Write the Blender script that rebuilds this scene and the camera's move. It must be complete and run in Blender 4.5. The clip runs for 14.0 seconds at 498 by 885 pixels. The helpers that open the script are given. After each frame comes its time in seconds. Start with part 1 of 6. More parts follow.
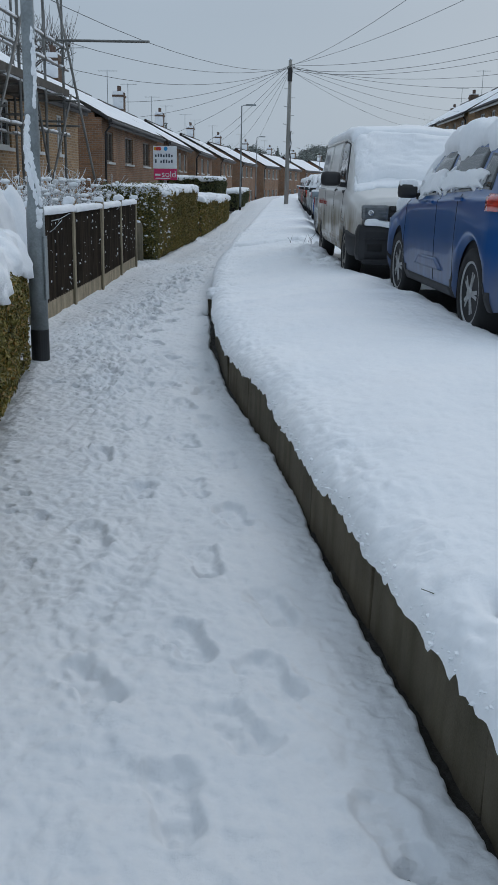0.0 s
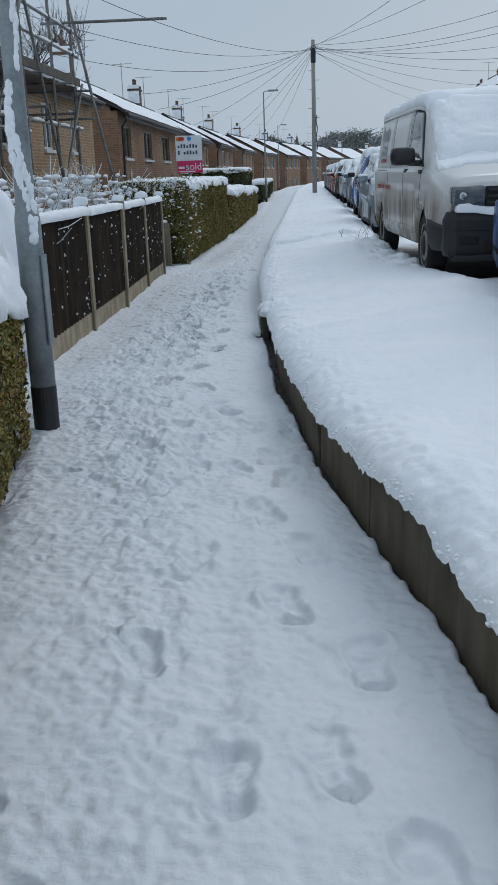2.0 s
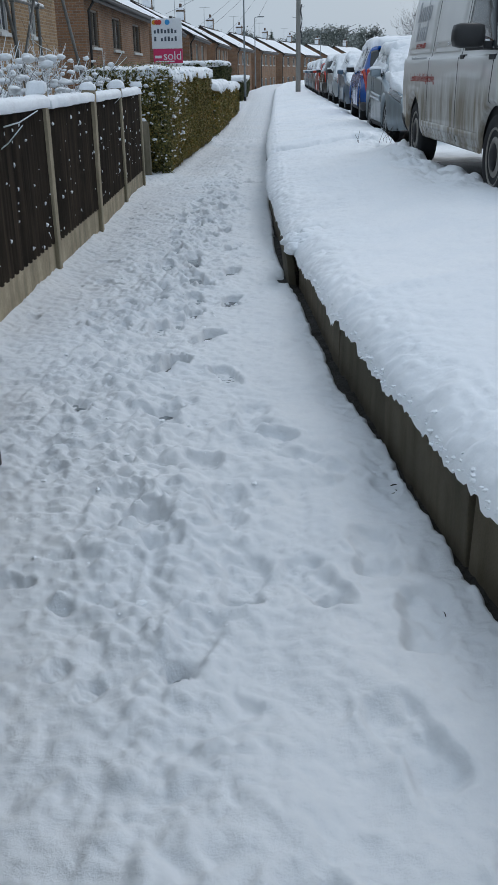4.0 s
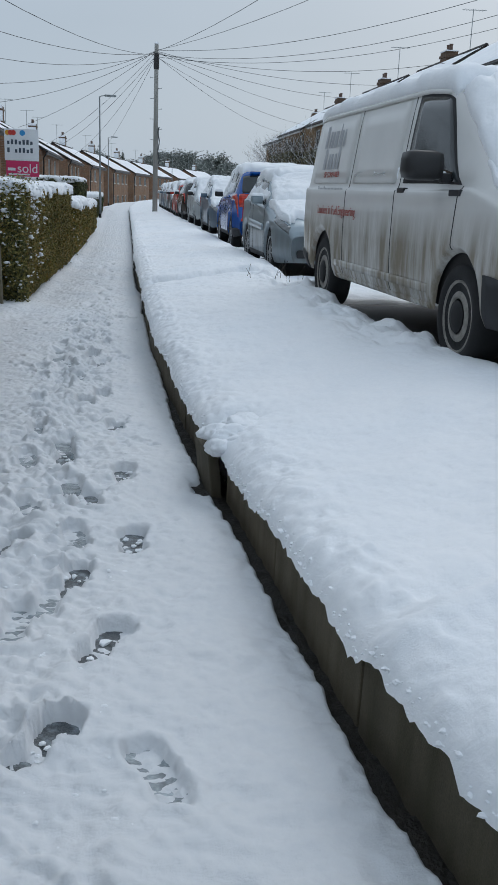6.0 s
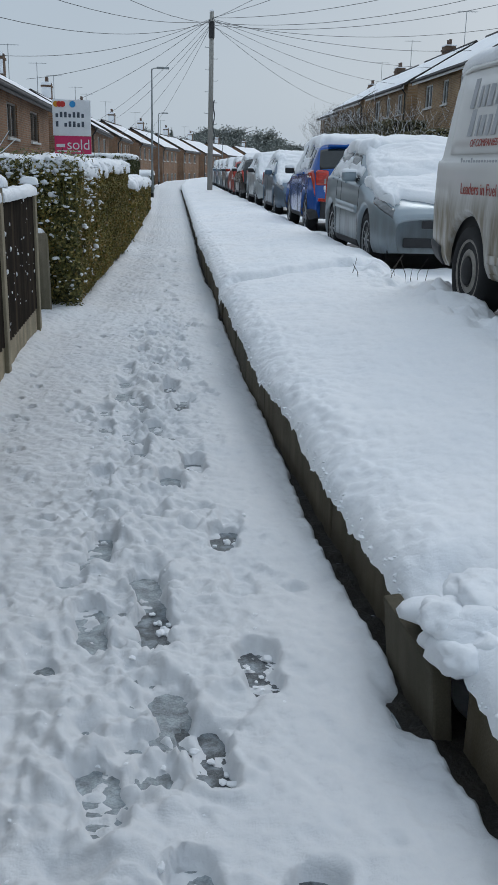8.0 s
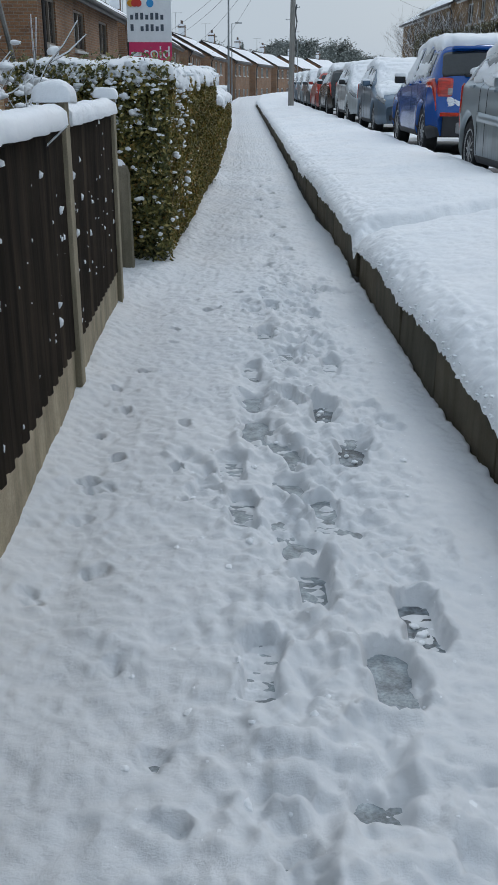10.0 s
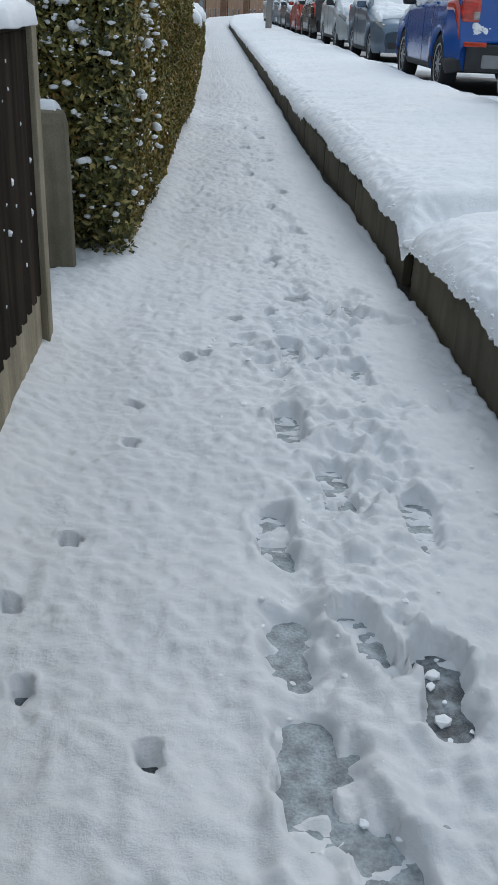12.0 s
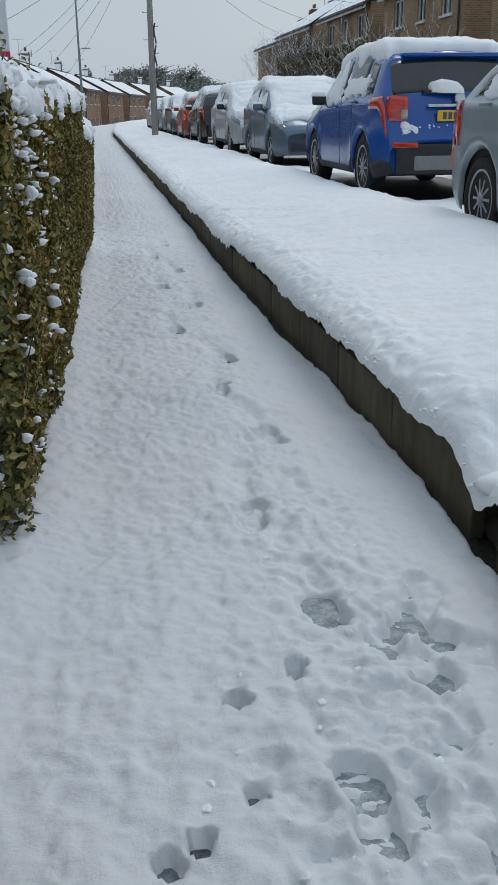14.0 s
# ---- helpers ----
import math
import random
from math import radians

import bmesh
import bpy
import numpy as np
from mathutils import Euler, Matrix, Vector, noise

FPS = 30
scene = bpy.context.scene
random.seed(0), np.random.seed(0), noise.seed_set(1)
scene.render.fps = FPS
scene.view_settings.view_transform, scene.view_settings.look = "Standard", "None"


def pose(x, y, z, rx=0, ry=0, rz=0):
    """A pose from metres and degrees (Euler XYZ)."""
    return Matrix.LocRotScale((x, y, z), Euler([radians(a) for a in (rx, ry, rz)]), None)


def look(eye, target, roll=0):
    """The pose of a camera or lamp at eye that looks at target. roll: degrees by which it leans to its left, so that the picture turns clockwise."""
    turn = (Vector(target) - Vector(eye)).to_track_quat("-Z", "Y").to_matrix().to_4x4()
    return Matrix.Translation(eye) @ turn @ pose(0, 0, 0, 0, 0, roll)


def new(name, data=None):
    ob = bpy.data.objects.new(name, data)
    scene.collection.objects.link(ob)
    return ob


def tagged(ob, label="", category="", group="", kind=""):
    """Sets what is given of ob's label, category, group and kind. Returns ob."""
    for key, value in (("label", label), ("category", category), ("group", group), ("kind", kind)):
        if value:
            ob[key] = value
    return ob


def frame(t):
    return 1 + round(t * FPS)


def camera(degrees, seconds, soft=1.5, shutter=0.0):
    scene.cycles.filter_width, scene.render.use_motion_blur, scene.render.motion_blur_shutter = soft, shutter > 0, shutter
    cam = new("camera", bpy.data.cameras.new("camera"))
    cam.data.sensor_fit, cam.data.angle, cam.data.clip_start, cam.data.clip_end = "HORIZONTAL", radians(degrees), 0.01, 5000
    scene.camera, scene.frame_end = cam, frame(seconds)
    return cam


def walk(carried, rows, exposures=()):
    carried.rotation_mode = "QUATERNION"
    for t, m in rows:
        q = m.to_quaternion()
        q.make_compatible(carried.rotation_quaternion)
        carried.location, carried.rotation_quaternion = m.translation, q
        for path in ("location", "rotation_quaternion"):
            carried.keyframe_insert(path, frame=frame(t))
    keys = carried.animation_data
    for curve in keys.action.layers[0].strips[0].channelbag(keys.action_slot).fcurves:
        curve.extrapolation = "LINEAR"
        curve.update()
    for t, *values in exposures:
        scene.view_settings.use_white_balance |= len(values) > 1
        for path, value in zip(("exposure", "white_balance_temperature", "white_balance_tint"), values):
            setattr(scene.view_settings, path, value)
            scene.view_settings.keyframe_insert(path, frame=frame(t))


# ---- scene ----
cam = camera(30.6, 14.0)
METRES, EYE, TILT, LEAN, TURN = 15.0, 1.42, 7.0, 0.5, 1.5
ROWS = [
    (0.0, 0.0, 0.0, 0.0, 0.69, -22.95, -1.62),
    (0.5, -0.0072, 0.0373, -0.0058, 1.22, -23.27, -1.58),
    (1.0, -0.0113, 0.0741, -0.0105, 1.07, -22.85, -0.61),
    (1.5, -0.0207, 0.1126, -0.0176, 2.6, -25.56, -1.49),
    (2.0, -0.0246, 0.1489, -0.022, 1.43, -23.44, 1.6),
    (4.5, -0.0555, 0.3271, -0.0527, -1.38, -29.81, -1.05),
    (5.0, -0.057, 0.364, -0.0549, -4.61, -25.55, -3.11),
    (5.5, -0.0633, 0.396, -0.0585, -6.7, -23.03, -4.49),
    (6.0, -0.0685, 0.4308, -0.0631, -8.77, -22.09, -3.76),
    (6.5, -0.0722, 0.4655, -0.067, -9.43, -22.65, -3.12),
    (7.0, -0.0751, 0.5017, -0.073, -8.19, -23.69, -2.32),
    (7.5, -0.0768, 0.5333, -0.076, -6.78, -23.14, -1.16),
    (8.0, -0.0809, 0.5681, -0.081, -5.99, -23.61, -2.67),
    (8.5, -0.0844, 0.6016, -0.0852, -3.81, -24.6, -3.72),
    (9.0, -0.0924, 0.6356, -0.0914, -2.27, -26.05, -2.94),
    (11.5, -0.1038, 0.8146, -0.1194, -2.81, -31.85, -0.22),
    (12.0, -0.106, 0.8508, -0.1258, -3.46, -32.66, -3.25),
    (12.5, -0.1055, 0.8857, -0.1278, -3.7, -29.06, -1.92),
    (13.0, -0.1079, 0.9181, -0.1309, -5.91, -26.81, -2.52),
    (13.5, -0.1095, 0.9489, -0.1342, -10.64, -24.61, -1.73),
    (14.0, -0.1095, 0.9809, -0.139, -10.89, -26.83, -1.19),
]
walk(cam, [(t, pose(0, 0, EYE, TILT, LEAN, TURN) @ pose(METRES * x, METRES * y, METRES * z, 90 + pitch, roll, yaw)) for t, x, y, z, yaw, pitch, roll in ROWS],
     exposures=((0.0, -0.12, 6400, 10), (2.0, 0.0, 6400, 10), (4.5, 0.10, 6450, 10), (7.5, 0.06, 6550, 10), (9.0, 0.10, 6550, 10), (11.5, 0.22, 6600, 10), (12.5, 0.26, 6700, 10), (14.0, 0.11, 6700, 10)))

# ---- world and light: an overcast winter day ----
world = bpy.data.worlds.new("overcast_sky")
scene.world = world
world.use_nodes = True
wn, wl = world.node_tree.nodes, world.node_tree.links
bg = wn["Background"]
sky = wn.new("ShaderNodeTexSky")
sky.sky_type = "NISHITA"
sky.sun_disc = False
sky.sun_elevation = radians(34)
sky.sun_rotation = radians(35)
sky.air_density, sky.dust_density = 1.0, 4.0
sky_level = wn.new("ShaderNodeVectorMath")
sky_level.operation = "SCALE"
sky_level.inputs["Scale"].default_value = 0.008
wl.new(sky.outputs[0], sky_level.inputs[0])
# an even cloud deck that brightens towards the zenith, with faint soft structure
geo = wn.new("ShaderNodeTexCoord")
sep = wn.new("ShaderNodeSeparateXYZ")
wl.new(geo.outputs["Generated"], sep.inputs[0])
cloud = wn.new("ShaderNodeValToRGB")
cloud.color_ramp.elements[0].position, cloud.color_ramp.elements[0].color = 0.0, (0.325, 0.395, 0.47, 1)
cloud.color_ramp.elements[1].position, cloud.color_ramp.elements[1].color = 0.75, (0.43, 0.51, 0.60, 1)
mid = cloud.color_ramp.elements.new(0.16)
mid.color = (0.295, 0.36, 0.43, 1)
wl.new(sep.outputs["Z"], cloud.inputs[0])
puffs = wn.new("ShaderNodeTexNoise")
puffs.inputs["Scale"].default_value, puffs.inputs["Detail"].default_value = 2.2, 4
wl.new(geo.outputs["Generated"], puffs.inputs["Vector"])
puff_level = wn.new("ShaderNodeMapRange")
puff_level.inputs["To Min"].default_value, puff_level.inputs["To Max"].default_value = 0.88, 1.12
wl.new(puffs.outputs["Fac"], puff_level.inputs["Value"])
puffed = wn.new("ShaderNodeVectorMath")
puffed.operation = "SCALE"
wl.new(cloud.outputs[0], puffed.inputs[0])
wl.new(puff_level.outputs[0], puffed.inputs["Scale"])
both = wn.new("ShaderNodeVectorMath")
both.operation = "ADD"
wl.new(sky_level.outputs[0], both.inputs[0])
wl.new(puffed.outputs[0], both.inputs[1])
wl.new(both.outputs[0], bg.inputs["Color"])
bg.inputs["Strength"].default_value = 1.22

sun = new("sun", bpy.data.lights.new("sun", "SUN"))
sun.data.energy, sun.data.angle, sun.data.color = 0.55, radians(25), (0.98, 0.98, 0.98)
sun.matrix_world = look((12, 30, 24), (0, 10, 0))


# ---- materials ----
def material(name, rough=0.6, metal=0.0, spec=0.5):
    m = bpy.data.materials.new(name)
    m.use_nodes = True
    b = m.node_tree.nodes["Principled BSDF"]
    b.inputs["Roughness"].default_value, b.inputs["Metallic"].default_value = rough, metal
    b.inputs["Specular IOR Level"].default_value = spec
    return m, m.node_tree.nodes, m.node_tree.links, b


def noise_node(n, l, scale, detail=4, coords="Object", rough=0.55, stretch=None):
    c = n.new("ShaderNodeTexCoord")
    t = n.new("ShaderNodeTexNoise")
    t.inputs["Scale"].default_value, t.inputs["Detail"].default_value, t.inputs["Roughness"].default_value = scale, detail, rough
    if stretch:
        s = n.new("ShaderNodeMapping")
        s.inputs["Scale"].default_value = stretch
        l.new(c.outputs[coords], s.inputs["Vector"])
        l.new(s.outputs["Vector"], t.inputs["Vector"])
    else:
        l.new(c.outputs[coords], t.inputs["Vector"])
    return t


def ramp(n, l, source, stops):
    r = n.new("ShaderNodeValToRGB")
    e = r.color_ramp.elements
    while len(e) < len(stops):
        e.new(0.5)
    for k, (p, c) in zip(e, stops):
        k.position, k.color = p, (*c, 1)
    l.new(source, r.inputs[0])
    return r


def mixed(n, l, fac, a, b, how="MIX"):
    m = n.new("ShaderNodeMix")
    m.data_type, m.blend_type = "RGBA", how
    for sock, v in ((m.inputs["Factor"], fac), (m.inputs[6], a), (m.inputs[7], b)):
        if isinstance(v, (int, float)):
            sock.default_value = v
        elif isinstance(v, tuple):
            sock.default_value = (*v, 1)
        else:
            l.new(v, sock)
    return m.outputs[2]


def bump(n, l, b, height, strength, distance):
    k = n.new("ShaderNodeBump")
    k.inputs["Strength"].default_value, k.inputs["Distance"].default_value = strength, distance
    l.new(height, k.inputs["Height"])
    l.new(k.outputs[0], b.inputs["Normal"])
    return k


def plain(name, colour, vary=0.12, scale=6.0, fine=60.0, rough=0.6, metal=0.0, spec=0.5, relief=0.15, depth=0.002, random_piece=False, stretch=None):
    """A surface of one colour with broad and fine variation and slight relief."""
    m, n, l, b = material(name, rough, metal, spec)
    big = noise_node(n, l, scale, 3, stretch=stretch)
    small = noise_node(n, l, fine, 4, stretch=stretch)
    lo = tuple(c * (1 - vary) for c in colour)
    hi = tuple(min(1, c * (1 + vary)) for c in colour)
    col = ramp(n, l, big.outputs["Fac"], [(0.3, lo), (0.7, hi)]).outputs[0]
    grain = ramp(n, l, small.outputs["Fac"], [(0.25, (1 - vary,) * 3), (0.75, (1.0,) * 3)]).outputs[0]
    col = mixed(n, l, 1.0, col, grain, "MULTIPLY")
    if random_piece:
        info = n.new("ShaderNodeObjectInfo")
        tone = ramp(n, l, info.outputs["Random"], [(0.0, (0.78, 0.78, 0.78)), (1.0, (1.1, 1.08, 1.05))]).outputs[0]
        col = mixed(n, l, 1.0, col, tone, "MULTIPLY")
    l.new(col, b.inputs["Base Color"])
    bump(n, l, b, small.outputs["Fac"], relief, depth)
    return m


def snow_material(name="snow", tone=1.0, relief=0.008):
    m, n, l, b = material(name, 0.62, 0, 0.3)
    big = noise_node(n, l, 1.1, 4, "Object")
    small = noise_node(n, l, 45, 5, "Object", 0.65)
    crystal = noise_node(n, l, 330, 3, "Object", 0.7)
    col = ramp(n, l, big.outputs["Fac"], [(0.3, (0.84 * tone, 0.87 * tone, 0.90 * tone)), (0.7, (0.91 * tone, 0.92 * tone, 0.93 * tone))]).outputs[0]
    grain = ramp(n, l, small.outputs["Fac"], [(0.3, (0.95, 0.955, 0.965)), (0.7, (1, 1, 1))]).outputs[0]
    l.new(mixed(n, l, 1.0, col, grain, "MULTIPLY"), b.inputs["Base Color"])
    b.inputs["Subsurface Weight"].default_value = 0.0
    add = n.new("ShaderNodeMath")
    add.operation = "MULTIPLY_ADD"
    l.new(crystal.outputs["Fac"], add.inputs[0])
    add.inputs[1].default_value = 0.35
    l.new(small.outputs["Fac"], add.inputs[2])
    clump = noise_node(n, l, 17, 4, "Object", 0.6)
    add2 = n.new("ShaderNodeMath")
    add2.operation = "MULTIPLY_ADD"
    l.new(clump.outputs["Fac"], add2.inputs[0])
    add2.inputs[1].default_value = 0.7
    l.new(add.outputs[0], add2.inputs[2])
    bump(n, l, b, add2.outputs[0], 0.55, relief)
    return m


SNOW = snow_material()
TRODDEN = snow_material("thin_wet_trodden_snow", 0.835, 0.010)


def slush_material():
    """Wet tarmac under the snow, with a frozen grey film in places."""
    m, n, l, b = material("wet_tarmac", 0.4)
    stone = noise_node(n, l, 140, 4, "Object", 0.7)
    film = noise_node(n, l, 16, 5, "Object", 0.65)
    dark = ramp(n, l, stone.outputs["Fac"], [(0.3, (0.035, 0.04, 0.045)), (0.7, (0.11, 0.125, 0.135))]).outputs[0]
    mask = ramp(n, l, film.outputs["Fac"], [(0.46, (0, 0, 0)), (0.66, (1, 1, 1))]).outputs[0]
    l.new(mixed(n, l, mask, dark, (0.30, 0.345, 0.375)), b.inputs["Base Color"])
    bump(n, l, b, stone.outputs["Fac"], 0.6, 0.006)
    return m


SLUSH = slush_material()
TARMAC = plain("road_tarmac", (0.035, 0.037, 0.04), 0.3, 3, 180, 0.55, relief=0.5, depth=0.006)


def concrete_material(name, tone, moss):
    m, n, l, b = material(name, 0.85, 0, 0.3)
    big = noise_node(n, l, 5, 5, "Object", 0.6)
    run = noise_node(n, l, 9, 4, "Object", 0.6, (1, 1, 0.12))
    fine = noise_node(n, l, 160, 4, "Object", 0.7)
    col = ramp(n, l, big.outputs["Fac"], [(0.3, tuple(c * 0.6 for c in tone)), (0.7, tone)]).outputs[0]
    col = mixed(n, l, ramp(n, l, run.outputs["Fac"], [(0.45, (0, 0, 0)), (0.75, (0.75, 0.75, 0.75))]).outputs[0], col, moss)
    col = mixed(n, l, 1.0, col, ramp(n, l, fine.outputs["Fac"], [(0.3, (0.7, 0.7, 0.7)), (0.7, (1, 1, 1))]).outputs[0], "MULTIPLY")
    info = n.new("ShaderNodeObjectInfo")
    col = mixed(n, l, 1.0, col, ramp(n, l, info.outputs["Random"], [(0, (0.72, 0.74, 0.72)), (1, (1.08, 1.05, 1.0))]).outputs[0], "MULTIPLY")
    l.new(col, b.inputs["Base Color"])
    bump(n, l, b, fine.outputs["Fac"], 0.5, 0.004)
    return m


EDGING = concrete_material("wet_edging_concrete", (0.165, 0.140, 0.10), (0.072, 0.062, 0.034))
POST_CONCRETE = concrete_material("post_concrete", (0.54, 0.455, 0.33), (0.13, 0.12, 0.07))
PIER_CONCRETE = concrete_material("pier_concrete", (0.27, 0.24, 0.185), (0.07, 0.07, 0.04))


def fence_material():
    m, n, l, b = material("dark_fence_wood", 0.9, 0, 0.08)
    grain = noise_node(n, l, 30, 5, "Object", 0.6, (1, 1, 0.05))
    big = noise_node(n, l, 3, 3)
    col = ramp(n, l, grain.outputs["Fac"], [(0.3, (0.012, 0.010, 0.009)), (0.7, (0.045, 0.036, 0.028))]).outputs[0]
    col = mixed(n, l, 0.6, col, ramp(n, l, big.outputs["Fac"], [(0.3, (0.5, 0.5, 0.5)), (0.7, (1.2, 1.2, 1.1))]).outputs[0], "MULTIPLY")
    info = n.new("ShaderNodeObjectInfo")
    col = mixed(n, l, 1.0, col, ramp(n, l, info.outputs["Random"], [(0, (0.75, 0.7, 0.65)), (1, (1.35, 1.25, 1.15))]).outputs[0], "MULTIPLY")
    l.new(col, b.inputs["Base Color"])
    bump(n, l, b, grain.outputs["Fac"], 0.5, 0.004)
    return m


FENCE_WOOD = fence_material()


def brick_material(name, tone_a, tone_b, mortar):
    """Brick courses far off: 225 x 75 mm with recessed joints."""
    m, n, l, b = material(name, 0.85, 0, 0.2)
    c = n.new("ShaderNodeTexCoord")
    s = n.new("ShaderNodeSeparateXYZ")
    l.new(c.outputs["Object"], s.inputs[0])
    a = n.new("ShaderNodeMath")
    l.new(s.outputs["X"], a.inputs[0])
    l.new(s.outputs["Y"], a.inputs[1])
    v = n.new("ShaderNodeCombineXYZ")
    l.new(a.outputs[0], v.inputs["X"])
    l.new(s.outputs["Z"], v.inputs["Y"])
    t = n.new("ShaderNodeTexBrick")
    t.inputs["Scale"].default_value = 1.0
    t.inputs["Brick Width"].default_value, t.inputs["Row Height"].default_value = 0.225, 0.075
    t.inputs["Mortar Size"].default_value = 0.010
    t.inputs["Color1"].default_value, t.inputs["Color2"].default_value = (*tone_a, 1), (*tone_b, 1)
    t.inputs["Mortar"].default_value = (*mortar, 1)
    l.new(v.outputs[0], t.inputs["Vector"])
    big = noise_node(n, l, 0.7, 4)
    col = mixed(n, l, 1.0, t.outputs["Color"], ramp(n, l, big.outputs["Fac"], [(0.3, (0.75, 0.75, 0.75)), (0.7, (1.1, 1.1, 1.1))]).outputs[0], "MULTIPLY")
    fine = noise_node(n, l, 25, 4)
    col = mixed(n, l, 1.0, col, ramp(n, l, fine.outputs["Fac"], [(0.3, (0.7, 0.7, 0.7)), (0.7, (1.1, 1.1, 1.1))]).outputs[0], "MULTIPLY")
    l.new(col, b.inputs["Base Color"])
    bump(n, l, b, t.outputs["Fac"], -0.5, 0.01)
    return m


BRICK_RED = brick_material("red_brown_brick", (0.36, 0.195, 0.108), (0.24, 0.132, 0.08), (0.30, 0.25, 0.20))
BRICK_BUFF = brick_material("buff_brown_brick", (0.43, 0.275, 0.145), (0.29, 0.18, 0.098), (0.42, 0.35, 0.27))
CHIMNEY_BRICK = brick_material("sooty_chimney_brick", (0.17, 0.105, 0.07), (0.11, 0.07, 0.05), (0.16, 0.13, 0.105))
ROOF_TILE = plain("dark_roof_tile", (0.05, 0.045, 0.043), 0.3, 2, 20, 0.8, relief=0.4, depth=0.01)
WHITE_PAINT = plain("white_upvc", (0.60, 0.61, 0.60), 0.06, 4, 40, 0.4)
FRAME_BROWN = plain("faded_brown_frame", (0.20, 0.165, 0.13), 0.15, 4, 40, 0.5)
BLACK_PLASTIC = plain("black_plastic", (0.018, 0.018, 0.019), 0.2, 6, 120, 0.5)
POT = plain("clay_chimney_pot", (0.13, 0.085, 0.065), 0.2, 8, 60, 0.8)
STEEL = plain("galvanised_steel", (0.34, 0.37, 0.38), 0.25, 7, 90, 0.5, 0.35, relief=0.2)
LAMP_GREY = plain("grey_lamp_column", (0.27, 0.30, 0.31), 0.3, 4, 60, 0.5, 0.2, relief=0.2)
LAMP_BLACK = plain("black_base_paint", (0.02, 0.021, 0.022), 0.2, 8, 60, 0.5)
POLE_WOOD = plain("weathered_pole_wood", (0.33, 0.325, 0.30), 0.25, 6, 40, 0.8, relief=0.5, depth=0.004, stretch=(1, 1, 0.06))
WIRE = plain("cable_black", (0.08, 0.085, 0.09), 0.1, 2, 20, 0.6)
SCAFFOLD = plain("scaffold_tube", (0.20, 0.20, 0.19), 0.35, 3, 40, 0.55, 0.5)
PLANK = plain("scaffold_board", (0.09, 0.078, 0.065), 0.3, 3, 40, 0.8)
TWIG = plain("wet_twig_bark", (0.06, 0.047, 0.036), 0.3, 8, 70, 0.8)
SOIL = plain("dark_wet_soil", (0.022, 0.018, 0.013), 0.5, 12, 70, 0.7, relief=0.9, depth=0.02)


def glass_material():
    m, n, l, b = material("window_glass", 0.06, 0, 0.6)
    b.inputs["Base Color"].default_value = (0.02, 0.024, 0.028, 1)
    t = noise_node(n, l, 2.5, 3)
    l.new(ramp(n, l, t.outputs["Fac"], [(0.3, (0.05,) * 3), (0.7, (0.16,) * 3)]).outputs[0], b.inputs["Roughness"])
    return m


GLASS = glass_material()
CAR_GLASS = plain("car_window_glass", (0.026, 0.032, 0.035), 0.2, 2, 30, 0.06, 0, 0.6, relief=0.0)


def leaf_material(name, stops):
    m, n, l, b = material(name, 0.5, 0, 0.4)
    g = n.new("ShaderNodeNewGeometry")
    col = ramp(n, l, g.outputs["Random Per Island"], stops).outputs[0]
    big = noise_node(n, l, 1.6, 3)
    col = mixed(n, l, 1.0, col, ramp(n, l, big.outputs["Fac"], [(0.3, (0.7, 0.7, 0.65)), (0.7, (1.15, 1.12, 1.0))]).outputs[0], "MULTIPLY")
    l.new(col, b.inputs["Base Color"])
    return m


LEAF = leaf_material("privet_leaf", [(0.0, (0.07, 0.07, 0.018)), (0.4, (0.175, 0.158, 0.038)), (0.75, (0.28, 0.225, 0.06)), (1.0, (0.38, 0.21, 0.07))])
LEAF_LOOSE = leaf_material("loose_privet_leaf", [(0.0, (0.03, 0.04, 0.012)), (0.45, (0.10, 0.105, 0.03)), (0.8, (0.22, 0.20, 0.065)), (1.0, (0.42, 0.34, 0.13))])
LEAF_DARK = leaf_material("laurel_leaf", [(0.0, (0.03, 0.042, 0.014)), (0.55, (0.075, 0.09, 0.03)), (1.0, (0.15, 0.14, 0.055))])
# distance haze painted into the leaf tones; only the palest stop is snow
LEAF_HAZED = leaf_material("hazed_tree_leaf", [(0.0, (0.13, 0.15, 0.15)), (0.6, (0.19, 0.215, 0.215)), (0.85, (0.30, 0.33, 0.34)), (1.0, (0.6, 0.63, 0.65))])
LEAF_DUSTED = leaf_material("dusted_leaf", [(0.0, (0.06, 0.06, 0.025)), (0.5, (0.15, 0.135, 0.06)), (0.8, (0.24, 0.20, 0.10)), (0.86, (0.5, 0.53, 0.55)), (1.0, (0.7, 0.72, 0.74))])
# near-black core colour paints the shade seen between the hedge leaves
HEDGE_SHADE = plain("hedge_shade_core", (0.014, 0.014, 0.008), 0.4, 8, 60, 0.9, relief=0.8, depth=0.03)


# ---- mesh helpers ----
def part(name, bm, mat, parent=None, label="", smooth=False):
    me = bpy.data.meshes.new(name)
    bm.to_mesh(me)
    bm.free()
    me.materials.append(mat)
    if smooth:
        me.shade_smooth()
    ob = new(name, me)
    if parent is not None:
        ob.parent = parent
    return tagged(ob, label)


def mesh_part(name, verts, faces, mat, parent=None, label="", smooth=True):
    me = bpy.data.meshes.new(name)
    me.from_pydata(verts.tolist() if hasattr(verts, "tolist") else verts, [], faces.tolist() if hasattr(faces, "tolist") else faces)
    me.materials.append(mat)
    if smooth:
        me.shade_smooth()
    ob = new(name, me)
    if parent is not None:
        ob.parent = parent
    return tagged(ob, label)


